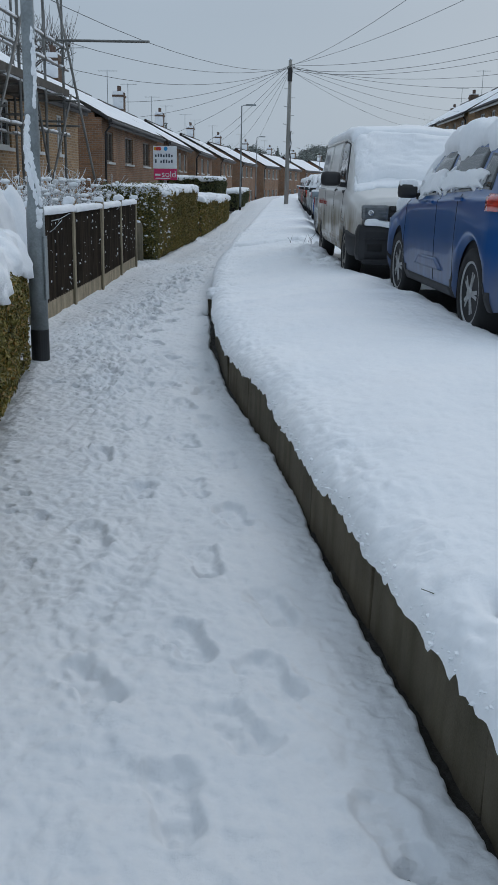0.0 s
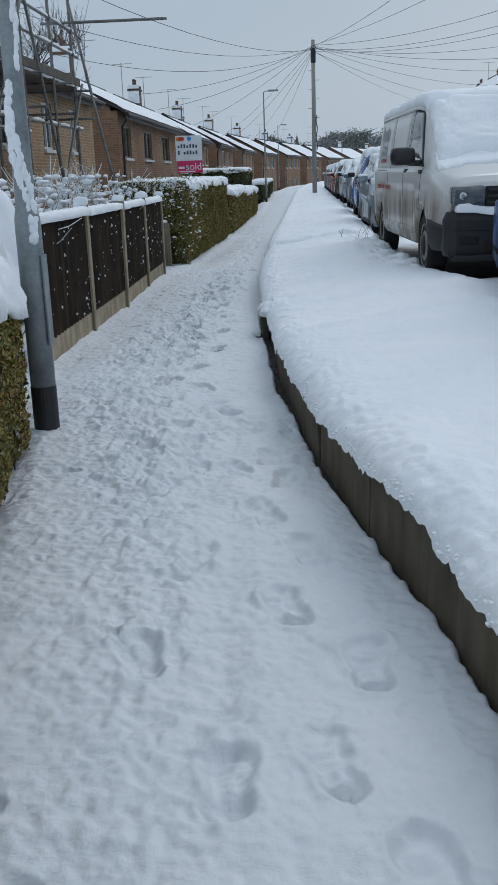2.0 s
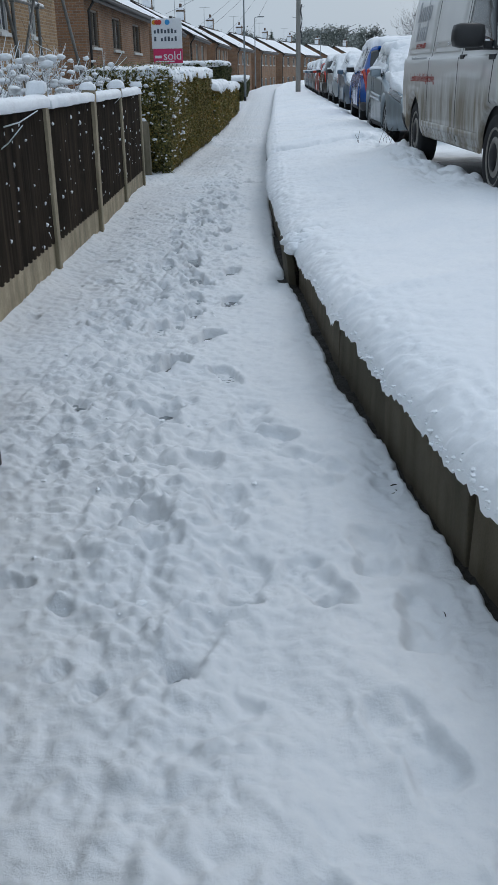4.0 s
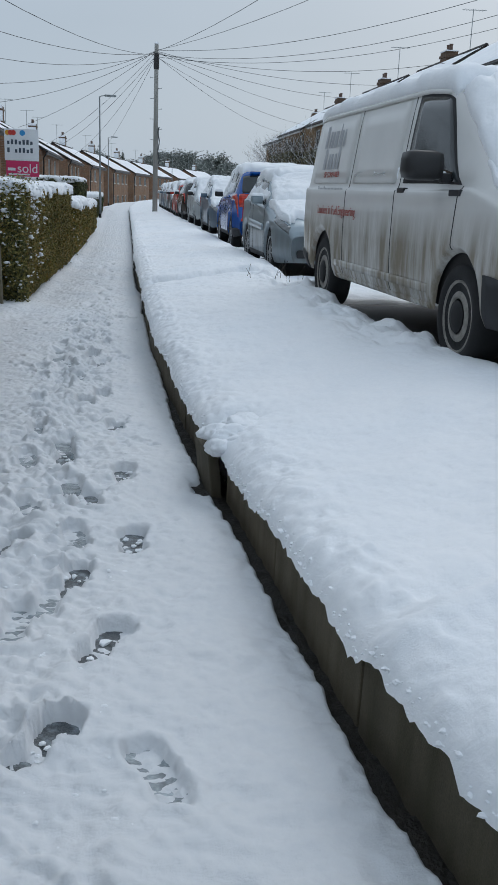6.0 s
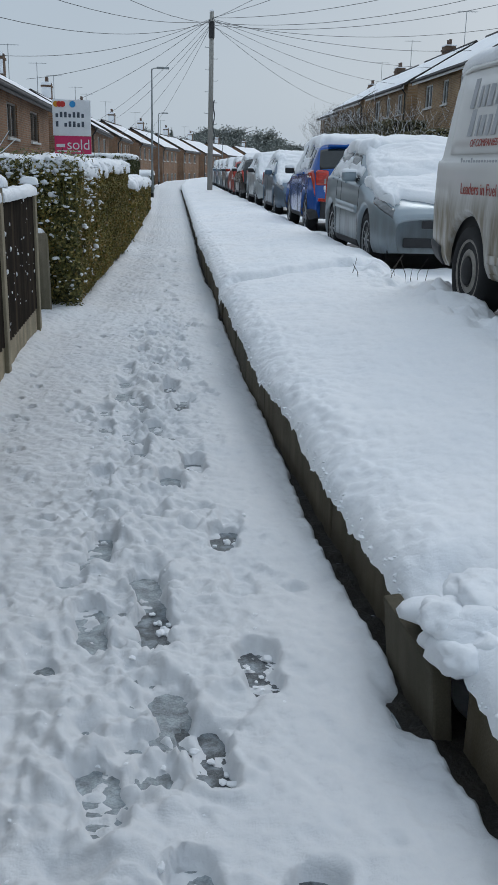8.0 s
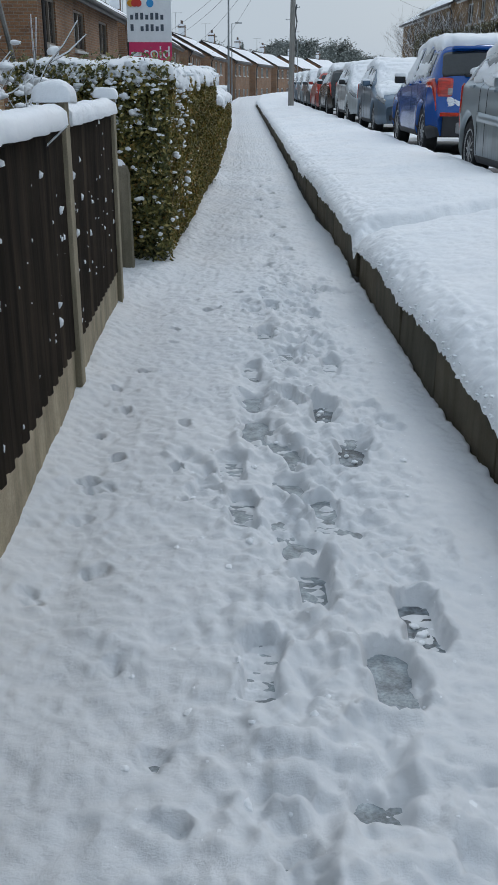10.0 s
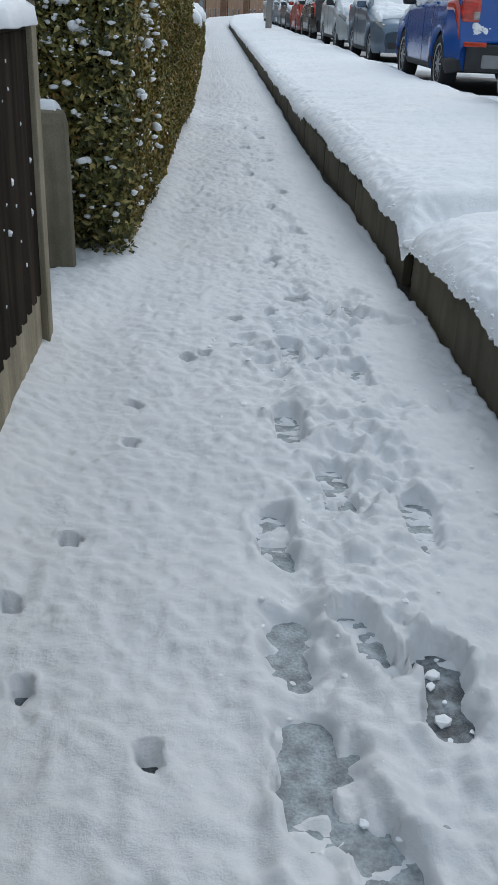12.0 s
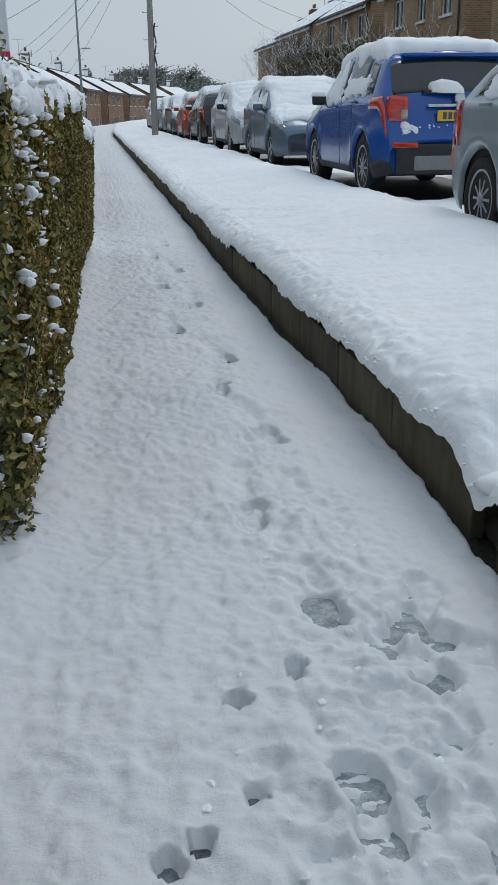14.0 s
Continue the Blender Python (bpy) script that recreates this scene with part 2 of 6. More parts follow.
def thing(name, label, category, m=None, group="", kind=""):
    ob = new(name)
    ob.empty_display_size = 0.1
    if m is not None:
        ob.matrix_world = m
    return tagged(ob, label, category, group, kind)


def box(x0, x1, y0, y1, z0, z1, bevel=0.0, bm=None):
    bm = bm or bmesh.new()
    v = bmesh.ops.create_cube(bm, size=1, matrix=Matrix.Translation(((x0 + x1) / 2, (y0 + y1) / 2, (z0 + z1) / 2)) @ Matrix.Diagonal((x1 - x0, y1 - y0, z1 - z0, 1)))["verts"]
    if bevel:
        edges = list({e for q in v for e in q.link_edges})
        bmesh.ops.bevel(bm, geom=edges, offset=bevel, segments=2, affect="EDGES", profile=0.6)
    return bm


def tube(points, radius, sides=8, bm=None, taper=1.0):
    """A round bar along points; the radius goes to radius * taper at its end."""
    bm = bm or bmesh.new()
    pts = [Vector(p) for p in points]
    rings = []
    for i, p in enumerate(pts):
        d = (pts[min(i + 1, len(pts) - 1)] - pts[max(i - 1, 0)]).normalized()
        side = d.cross(Vector((0, 0, 1)))
        side = side.normalized() if side.length > 1e-3 else Vector((1, 0, 0))
        up = side.cross(d)
        r = radius * (1 + (taper - 1) * i / max(1, len(pts) - 1))
        rings.append([bm.verts.new(p + (side * math.cos(2 * math.pi * k / sides) + up * math.sin(2 * math.pi * k / sides)) * r) for k in range(sides)])
    for a, b in zip(rings, rings[1:]):
        for k in range(sides):
            bm.faces.new((a[k], a[(k + 1) % sides], b[(k + 1) % sides], b[k]))
    bm.faces.new(rings[0][::-1])
    bm.faces.new(rings[-1])
    return bm


def hash2(i, j, seed):
    h = (i.astype(np.int64) * 374761393 + j.astype(np.int64) * 668265263 + seed * 974634777) & 0xFFFFFFFF
    h = ((h ^ (h >> 13)) * 1274126177) & 0xFFFFFFFF
    return ((h ^ (h >> 16)) & 0xFFFFFF) / float(0xFFFFFF)


def vnoise(x, y, size, seed=0):
    """Smooth noise of about -1 to 1 with features of that size in metres."""
    x, y = np.asarray(x, float) / size, np.asarray(y, float) / size
    i, j = np.floor(x), np.floor(y)
    fx, fy = x - i, y - j
    fx, fy = fx * fx * fx * (fx * (fx * 6 - 15) + 10), fy * fy * fy * (fy * (fy * 6 - 15) + 10)
    a, b = hash2(i, j, seed), hash2(i + 1, j, seed)
    c, d = hash2(i, j + 1, seed), hash2(i + 1, j + 1, seed)
    return ((a * (1 - fx) + b * fx) * (1 - fy) + (c * (1 - fx) + d * fx) * fy) * 2 - 1


def fbm(x, y, size, octaves, seed=0, gain=0.5):
    s, k = 0, 1
    for o in range(octaves):
        s = s + k * vnoise(x + 13.7 * o, y - 7.3 * o, size / 2 ** o, seed + o)
        k *= gain
    return s


def grid_faces(nu, nv):
    a = np.arange(nu * nv).reshape(nu, nv)
    return np.stack([a[:-1, :-1], a[1:, :-1], a[1:, 1:], a[:-1, 1:]], -1).reshape(-1, 4)


def smooth01(x, a, b):
    t = np.clip((np.asarray(x, float) - a) / (b - a), 0, 1)
    return t * t * (3 - 2 * t)


# ---- the plan: lines along the street, by y ----
KERB = ((-3, 1.21), (1.66, 0.55), (3.4, 0.23), (4.9, -0.02), (6.33, -0.32), (8.4, -0.58), (10.05, -0.695), (11.0, -0.775), (12.7, -0.875), (14.5, -0.945), (17.4, -0.945), (22, -0.975), (26, -0.935), (35, -0.885), (68, -0.73), (100, 0.32), (150, 7.02))
ROADSIDE = ((-3, 2.9), (3, 1.95), (6.5, 1.55), (9.5, 1.2), (12, 0.78), (14, 0.68), (17, 0.66), (22, 0.72), (30, 0.84), (48, 0.9), (68, 1.05), (100, 2.0), (150, 8.8))
LEFTSIDE = ((-3, -0.4), (2, -1.08), (5.15, -1.62), (7.0, -1.95), (7.5, -2.3), (9, -2.44), (16.2, -2.52), (17.3, -2.3), (23.4, -2.1), (35, -2.0), (68, -2.3), (100, -1.5), (150, 5.2))


def along(line, y):
    return np.interp(y, [p[0] for p in line], [p[1] for p in line])


def pavement_z(y):
    return 0.0 - 0.075 * smooth01(y, 2, 16)


def road_z(y):
    return 0.29 - 0.08 * smooth01(y, 12, 19)


# ---- ground, road, pavement, verge ----
def sheet(name, xs_of_y, ys, zfun, mat, nu, label="", kind="structure"):
    """A height field between two lines along the street."""
    u = np.linspace(0, 1, nu)
    x = np.array([xs_of_y(y)[0] + u * (xs_of_y(y)[1] - xs_of_y(y)[0]) for y in ys])
    y = np.repeat(np.asarray(ys)[:, None], nu, 1)
    z = zfun(x, y)
    return tagged(mesh_part(name, np.stack([x, y, z], -1).reshape(-1, 3), grid_faces(len(ys), nu)[:, ::-1], mat), label, "", "", kind)


def ground_z(x, y):
    left, road = along(LEFTSIDE, y), along(ROADSIDE, y)
    z = pavement_z(y) - 0.2 + 0.0 * x
    z = z - 1.35 * smooth01(left - x, 0.8, 4.2)
    z = z + 1.0 * smooth01(x - road, 6.0, 10.5)
    z = z - 12.0 * smooth01(np.hypot(x, y - 40), 160, 600)
    return z + 0.05 * fbm(x, y, 3.0, 3, 5) * smooth01(np.abs(x), 2.5, 5)


gx = np.concatenate([-np.geomspace(2500, 12, 26), np.linspace(-11, 13, 61), np.geomspace(14, 2500, 26)])
gy = np.concatenate([-np.geomspace(2500, 5, 20), np.linspace(-4, 150, 160), np.geomspace(155, 2500, 26)])
GX, GY = np.meshgrid(gx, gy, indexing="ij")
tagged(mesh_part("ground", np.stack([GX, GY, ground_z(GX, GY)], -1).reshape(-1, 3), grid_faces(len(gx), len(gy)), SNOW), "snow-covered gardens and open ground", "ground", "", "structure")

# the tarmac road with thin slushy snow, darker and bare under the parked cars
ys_far = np.concatenate([np.arange(-4, 40, 0.5), np.arange(40, 151, 2.0)])
sheet("road", lambda y: (along(ROADSIDE, y) - 0.35, along(ROADSIDE, y) + 6.2), ys_far, lambda x, y: road_z(y) + 0 * x, TARMAC, 12, "wet dark tarmac road")


def road_snow_z(x, y):
    off = x - along(ROADSIDE, y)
    bare = smooth01(off, 0.18, 0.38) * (1 - smooth01(off, 1.95, 2.3))
    rough = 0.03 + 0.02 * fbm(x, y, 0.35, 4, 31)
    return road_z(y) + rough * 1.6 - 0.16 * bare * (1 - gap_between_cars(y))


CAR_SPANS = ((6.2, 10.6), (11.0, 15.6), (18.4, 22.7), (24.3, 28.5), (30.6, 34.4), (35.4, 39.5), (41.0, 45.0), (46.0, 49.7), (51.0, 55.0), (56.0, 60.0), (61.0, 65.0), (66.0, 70.0))


def gap_between_cars(y):
    y = np.asarray(y, float)
    inside = np.zeros_like(y)
    for a, b in CAR_SPANS:
        inside = np.maximum(inside, smooth01(y, a + 0.0, a + 0.3) * (1 - smooth01(y, b - 0.3, b)))
    return 1 - inside


ys_road = np.concatenate([np.arange(-3, 34, 0.06), np.arange(34, 72, 0.25), np.arange(72, 151, 2.0)])
sheet("road_snow", lambda y: (along(ROADSIDE, y) - 0.05, along(ROADSIDE, y) + 6.4), ys_road, road_snow_z, SNOW, 90, "thin trodden snow and slush lying on the road", "stuff")

# tarmac of the pavement, under the snow
ys_pave = np.concatenate([np.arange(-2, 30, 0.25), np.arange(30, 151, 2.0)])
sheet("pavement", lambda y: (along(LEFTSIDE, y) - 0.35, along(KERB, y) + 0.02), ys_pave, lambda x, y: pavement_z(y) - 0.045 - 0.014 * (1 - smooth01(y, 7.4, 8.0)) + 0.003 * fbm(x, y, 0.05, 2, 3), SLUSH, 40, "wet grey tarmac pavement under trodden snow")

# boot prints, each x, y and heading: soft hollows, hollows with a deep heel, flat prints with tread, prints worn down to the tarmac, dragged steps
SOFT_STEPS = ((-0.21, 1.84, 0.2), (-0.08, 2.15, 0.7), (-0.52, 2.37, 0.7), (0.01, 2.41, 0.5), (-0.26, 2.63, 0.5), (0.01, 2.91, 0.4), (-0.74, 3.50, 0.5), (-0.17, 3.77, 0.3), (-0.62, 4.06, 0.1), (-0.93, 4.67, 0.4), (-0.84, 5.39, 0.1), (-0.42, 5.48, 0.3), (-0.61, 5.88, 0.4), (-0.52, 6.33, 0.0), (-0.61, 6.70, 0.0), (-1.26, 6.84, 0.5),
              (-1.05, 6.98, 0.0), (-1.40, 6.99, 0.0), (-0.76, 7.34, 0.8), (-1.22, 7.34, 1.2), (-0.96, 7.62, 1.3), (-1.34, 7.79, 0.3), (-0.98, 7.82, 0.0), (-1.51, 12.08, 0.0), (-1.60, 12.94, 0.0), (-1.34, 13.86, 0.0), (-1.42, 16.36, 0.4), (-1.18, 16.59, 0.9), (-1.26, 16.83, -0.6), (-1.35, 16.6, 0.3))
HEEL_STEPS = ((-0.25, 4.61, 0.1), (-0.98, 6.54, -0.1), (-0.26, 3.27, 0.3), (-0.38, 4.14, 0.3), (-0.50, 4.99, 0.4), (-1.10, 6.22, -0.2), (-0.78, 6.52, 0.4), (0.3, 1.75, 0.3))
TREAD_STEPS = ((-1.11, 8.37, 0.3), (-1.53, 9.17, 0.0), (-1.44, 9.34, 0.0), (-1.38, 9.94, 0.2), (-1.59, 10.26, 0.1), (-1.43, 10.57, 0.0), (-1.68, 11.08, 0.1), (-1.51, 11.30, 0.2), (-1.69, 11.65, -0.1), (-1.74, 12.43, 0.0), (-1.44, 12.38, 0.1), (-1.59, 12.77, 0.0), (-1.52, 13.26, 0.0),
               (-1.78, 13.27, 0.0), (-1.82, 13.63, 0.0), (-1.60, 13.76, 0.3), (-1.73, 14.00, 0.0), (-1.57, 14.37, 0.3), (-1.74, 14.80, -0.1), (-1.35, 14.88, 0.0), (-1.55, 15.07, 0.0), (-1.65, 15.46, 0.0), (-1.36, 15.90, 0.0), (-1.59, 16.13, 0.0))
WORN_STEPS = ((-1.39, 8.52, -0.4), (-1.25, 9.04, -0.4), (-1.36, 9.54, 0.0), (-1.64, 9.83, -0.5), (-1.16, 9.89, 0.0), (-1.35, 10.41, 0.2), (-1.19, 10.80, 0.1), (-1.48, 11.05, 0.1), (-1.24, 11.74, 0.1), (-1.33, 12.63, 0.1), (-1.44, 14.24, -0.1), (-1.38, 13.74, 0.0))
DRAG_STEPS = ((-1.50, 16.85, 0.0), (-1.60, 17.48, 0.05), (-1.40, 18.21, 0.1), (-1.52, 18.87, 0.0), (-1.40, 19.47, 0.1), (-1.60, 20.18, 0.05), (-1.41, 20.91, 0.0), (-1.58, 21.61, 0.0), (-1.4, 22.35, 0.0), (-1.55, 23.1, 0.0), (-1.4, 23.8, 0.0), (-1.74, 14.05, -0.1))
PAWS = ((-2.15, 15.61), (-2.14, 15.32), (-2.24, 14.74), (-2.33, 14.48), (-2.26, 14.22), (-2.33, 13.91), (-2.23, 13.69), (-2.01, 13.60), (-2.01, 14.04), (-1.96, 13.33), (-1.79, 16.49), (-1.64, 16.58), (-1.80, 16.21), (-1.92, 16.10), (-1.98, 16.06))
rng = np.random.default_rng(7)


def press(x, y, z, cx, cy, turn, length, width, depth, rim, seed, drag=0.0, tread_deep=0.004, soft=0.0, floor=None):
    """Sinks one boot print into the snow heights z, with a thrown-up rim and a heel drag."""
    reach = length + drag
    sel = (np.abs(y - cy) < reach) & (np.abs(x - cx) < reach)
    i = np.nonzero(sel)
    dx, dy = x[i] - cx, y[i] - cy
    a = dx * math.cos(turn) + dy * math.sin(turn)
    b = -dx * math.sin(turn) + dy * math.cos(turn)
    wob = 0.14 * fbm(x[i], y[i], 0.06, 3, seed)
    t = np.clip(b / (length / 2), -1.3, 1.3)
    half = width / 2 * (1.0 - 0.22 * np.exp(-((t + 0.15) / 0.25) ** 2) + 0.08 * t)
    d = np.sqrt((a / half) ** 2 + np.clip(np.abs(t) - 0.55, 0, 9) ** 2 / 0.2) + wob
    inside = 1 - smooth01(d, 0.86 - soft, 1.06 + soft)
    tread = tread_deep * np.sin(b * 2 * math.pi / 0.036 + 1.2 * np.cos(a * 40)) * (1 - smooth01(np.abs(a), width * 0.3, width * 0.5))
    heel = 0.012 * smooth01(-t, 0.2, 0.5)
    ridge = rim * np.exp(-((d - 1.32) / 0.22) ** 2) * (0.5 + 0.8 * vnoise(x[i], y[i], 0.05, seed + 3))
    cut = -inside * (depth + heel + tread + (0.022 if depth > 0.045 else 0.010) * fbm(x[i], y[i], 0.05, 3, seed + 9)) + ridge
    if floor is not None:
        bed = pavement_z(y[i]) + floor + tread + 0.010 * np.clip(fbm(x[i], y[i], 0.035, 3, seed + 9), -1, 1)
        z[i] = z[i] * (1 - inside) + np.minimum(bed, z[i]) * inside + ridge
        return
    if drag:
        tail = np.exp(-(a / (width * 0.42)) ** 2) * smooth01(b, length * 0.3, length * 0.55) * (1 - smooth01(b, length * 0.5 + drag * 0.5, length * 0.5 + drag))
        cut = np.minimum(cut, -tail * depth * 0.45)
    z[i] += cut


def pavement_snow_z(x, y):
    left, kerb = along(LEFTSIDE, y), along(KERB, y)
    u = (x - left) / (kerb - left)
    z = pavement_z(y) + 0.012 * fbm(x, y, 0.5, 3, 1) + 0.0045 * fbm(x, y, 0.11, 3, 2) + 0.005 * np.abs(fbm(x, y, 0.06, 3, 77)) - 0.006 * smooth01(fbm(x, y, 0.14, 2, 78), 0.25, 0.6) + 0.005 * fbm(x, y, 0.035, 2, 79)
    # trodden bands, lumpy and sunk
    centre = left + (kerb - left) * np.interp(y, [0, 5, 8, 12, 15, 18, 24], [0.42, 0.42, 0.40, 0.54, 0.67, 0.64, 0.56])
    wide = np.interp(y, [0, 6, 7.5, 12, 15.5, 17.5, 19], [0.22, 0.28, 0.42, 0.33, 0.26, 0.22, 0.10])
    worn = np.exp(-((x - centre) / wide) ** 2) * np.interp(y, [0, 5, 7, 14, 16.5, 19], [0.55, 0.75, 1.0, 1.0, 0.8, 0.18])
    lumps = fbm(x, y, 0.19, 4, 21, 0.55)
    worn = worn * np.interp(y, [0, 5, 7], [0.6, 0.7, 1.0])
    z += worn * (0.020 * lumps - 0.003) + worn * (0.024 * np.abs(fbm(x, y, 0.085, 4, 41)) + 0.010 * np.abs(fbm(x, y, 0.04, 2, 44))) - worn * 0.010 * np.clip(1 - 3 * np.abs(fbm(x, y, 0.13, 2, 43)), 0, 1)
    # shoulder at the left foot of the hedges and fences, a drop towards the edging
    z += 0.05 * (1 - smooth01(x - left, -0.05, 0.22)) * smooth01(y, 8.4, 9)
    z -= 0.05 * (1 - smooth01(x - left, -0.1, 0.1)) * (1 - smooth01(y, 7, 8))
    foot = np.interp(y, [0, 3, 4, 7, 8, 10, 12, 12.6, 14, 16.5, 17.2, 18, 19, 20, 24], [-0.03, -0.025, -0.005, -0.008, -0.035, -0.06, -0.06, -0.015, 0.0, 0.0, -0.035, 0.0, 0.0, -0.04, -0.03])
    ragged = 0.010 * fbm(x, y, 0.4, 2, 51) + 0.007 * fbm(x, y, 0.07, 2, 52) + 0.004 * fbm(x, y, 0.03, 2, 53)
    z -= 0.085 * smooth01(x - kerb - foot + ragged, -0.015, 0.015)
    # hollow where the broken edging leaves a hole
    z -= 0.09 * np.exp(-((x + 0.81) / 0.05) ** 2 - ((y - 10.60) / 0.11) ** 2)
    # shuffled grooves left by dragged feet
    for gx0, gy0, gx1, gy1, wide_g, deep in ((-0.52, 3.5, -0.58, 2.8, 0.06, 0.022), (-0.98, 6.0, -1.04, 7.2, 0.08, 0.018), (-0.86, 6.0, -0.84, 7.1, 0.07, 0.016), (-0.66, 4.4, -0.76, 6.0, 0.06, 0.016), (-1.63, 12.9, -1.72, 14.6, 0.05, 0.020), (-1.42, 13.0, -1.5, 14.0, 0.05, 0.012), (-0.45, 6.62, 0.02, 6.5, 0.05, 0.016), (-1.25, 7.5, -0.75, 7.45, 0.06, 0.020)):
        vx, vy = gx1 - gx0, gy1 - gy0
        f = np.clip(((x - gx0) * vx + (y - gy0) * vy) / (vx * vx + vy * vy), 0, 1)
        away = np.hypot(x - gx0 - f * vx, y - gy0 - f * vy) + 0.02 * fbm(x, y, 0.2, 3, 81)
        z += -deep * np.exp(-(away / wide_g) ** 2) + 0.35 * deep * np.exp(-((away - 2.0 * wide_g) / (0.5 * wide_g)) ** 2)
    k = 0
    for kind, steps in (("soft", SOFT_STEPS), ("heel", HEEL_STEPS), ("tread", TREAD_STEPS), ("worn", WORN_STEPS), ("drag", DRAG_STEPS)):
        for cx, cy, turn in steps:
            k += 1
            turn = turn + rng.normal(0, 0.05)
            if kind == "soft":
                press(x, y, z, cx, cy, turn, 0.30, 0.125, 0.022 + 0.010 * rng.random(), 0.010, k, 0.0, 0.002, 0.22)
            elif kind == "heel":
                press(x, y, z, cx, cy, turn, 0.30, 0.12, 0.020, 0.010, k, 0.0, 0.003, 0.12)
                hx, hy = cx + 0.10 * math.sin(turn), cy - 0.10 * math.cos(turn)
                press(x, y, z, hx, hy, turn, 0.08, 0.07, 0.026, 0.004, k + 50, 0.0, 0.0, 0.0)
            elif kind == "tread":
                press(x, y, z, cx, cy, turn, 0.29, 0.105, 0.03, 0.009, k, 0.0, 0.006, 0.0, -0.033 - 0.003 * rng.random())
            elif kind == "worn":
                press(x, y, z, cx, cy, turn, 0.30, 0.115, 0.05, 0.011, k, 0.0, 0.002, 0.0, -0.049)
            else:
                press(x, y, z, cx, cy, turn, 0.24, 0.11, 0.042, 0.012, k, 0.45, 0.002, 0.05)
    for _ in range(90):
        cy = rng.uniform(6.6, 16.8)
        c = np.interp(cy, ys_fine, centre_line)
        w = float(np.interp(cy, [0, 6, 7.5, 12, 15.5, 17], [0.25, 0.3, 0.38, 0.25, 0.20, 0.16]))
        press(x, y, z, c + rng.normal(0, w), cy, rng.normal(0.1, 0.35), rng.uniform(0.2, 0.3), rng.uniform(0.085, 0.12), rng.uniform(0.008, 0.020), 0.007, 100 + _, 0.0, 0.003, rng.uniform(0, 0.2))
    for cx, cy in PAWS:
        press(x, y, z, cx, cy, rng.normal(0, 0.4), 0.062, 0.046, 0.05, 0.004, int(cy * 100), 0.0, 0.0, 0.12, -0.062)
    for _ in range(34):
        cy = rng.uniform(3, 13.5)
        press(x, y, z, float(along(LEFTSIDE, cy)) + rng.uniform(0.12, 0.55), cy, rng.normal(0, 0.6), rng.uniform(0.05, 0.12), rng.uniform(0.04, 0.07), rng.uniform(0.008, 0.03), 0.004, 400 + _)
    return z


ys_fine = np.concatenate([np.arange(-0.6, 1.4, 0.02), np.arange(1.4, 17.6, 0.0105), np.arange(17.6, 26, 0.02), np.arange(26, 70, 0.15), np.arange(70, 151, 2.0)])
centre_line = along(LEFTSIDE, ys_fine) + (along(KERB, ys_fine) - along(LEFTSIDE, ys_fine)) * np.interp(ys_fine, [0, 5, 8, 12, 15, 18, 24], [0.42, 0.42, 0.40, 0.54, 0.67, 0.64, 0.56])
sheet("pavement_snow", lambda y: (along(LEFTSIDE, y) - 0.3, along(KERB, y)), ys_fine, pavement_snow_z, TRODDEN, 190, "trodden snow with boot prints on the pavement", "stuff")


# grey ice packed on the tarmac, worn through under the deepest steps
def packed_ice_z(x, y):
    z = pavement_z(y) - 0.035 + 0.004 * fbm(x, y, 0.05, 3, 91)
    for k, (cx, cy, turn) in enumerate(WORN_STEPS):
        press(x, y, z, cx, cy, turn, 0.32, 0.13, 0.03, 0.0, k, 0.0, 0.0, 0.0)
    for cx, cy in PAWS:
        press(x, y, z, cx, cy, 0.0, 0.10, 0.08, 0.05, 0.0, int(cy * 10))
    return z


ICE = plain("packed_grey_ice", (0.36, 0.405, 0.43), 0.45, 26, 150, 0.45, 0, 0.5, relief=0.7, depth=0.006)
sheet("packed_ice", lambda y: (along(LEFTSIDE, y) - 0.3, along(KERB, y) - 0.12), np.arange(8.0, 17.2, 0.02), packed_ice_z, ICE, 110, "thin grey ice packed under the trodden snow", "stuff")


# crumbs of snow kicked up along the trodden band
top_snow = bpy.data.objects["pavement_snow"].data
co = np.empty(len(top_snow.vertices) * 3)
top_snow.vertices.foreach_get("co", co)
co = co.reshape(-1, 3)
near_band = np.abs(co[:, 0] - np.interp(co[:, 1], ys_fine, centre_line)) < np.interp(co[:, 1], [0, 6, 8, 16, 17, 18], [0.3, 0.36, 0.48, 0.45, 0.3, 0.05])
near_band &= (co[:, 1] > 6.3) & (co[:, 1] < 17.2)
pick = rng.choice(np.nonzero(near_band)[0], 700, replace=False)
crumbs = [(cx + a, cy + b, float(pavement_z(cy)) - 0.040, 0.006 + 0.012 * rng.random() ** 2) for cx, cy, _t in WORN_STEPS for a, b in rng.normal(0, 1, (9, 2)) * (0.03, 0.08)]
crumbs += [(co[k, 0], co[k, 1], co[k, 2] - 0.001, 0.003 + 0.010 * rng.random() ** 4) for k in pick]


# the raised verge between pavement and road
LIP = ((0, 0.25), (2, 0.258), (4, 0.268), (5.3, 0.265), (6, 0.25), (7, 0.216), (8, 0.192), (9, 0.164), (10, 0.142), (11, 0.125), (12, 0.135), (13, 0.168), (14.5, 0.17), (16, 0.165), (17, 0.125), (18, 0.130), (19, 0.120), (20, 0.115), (30, 0.12), (150, 0.13))


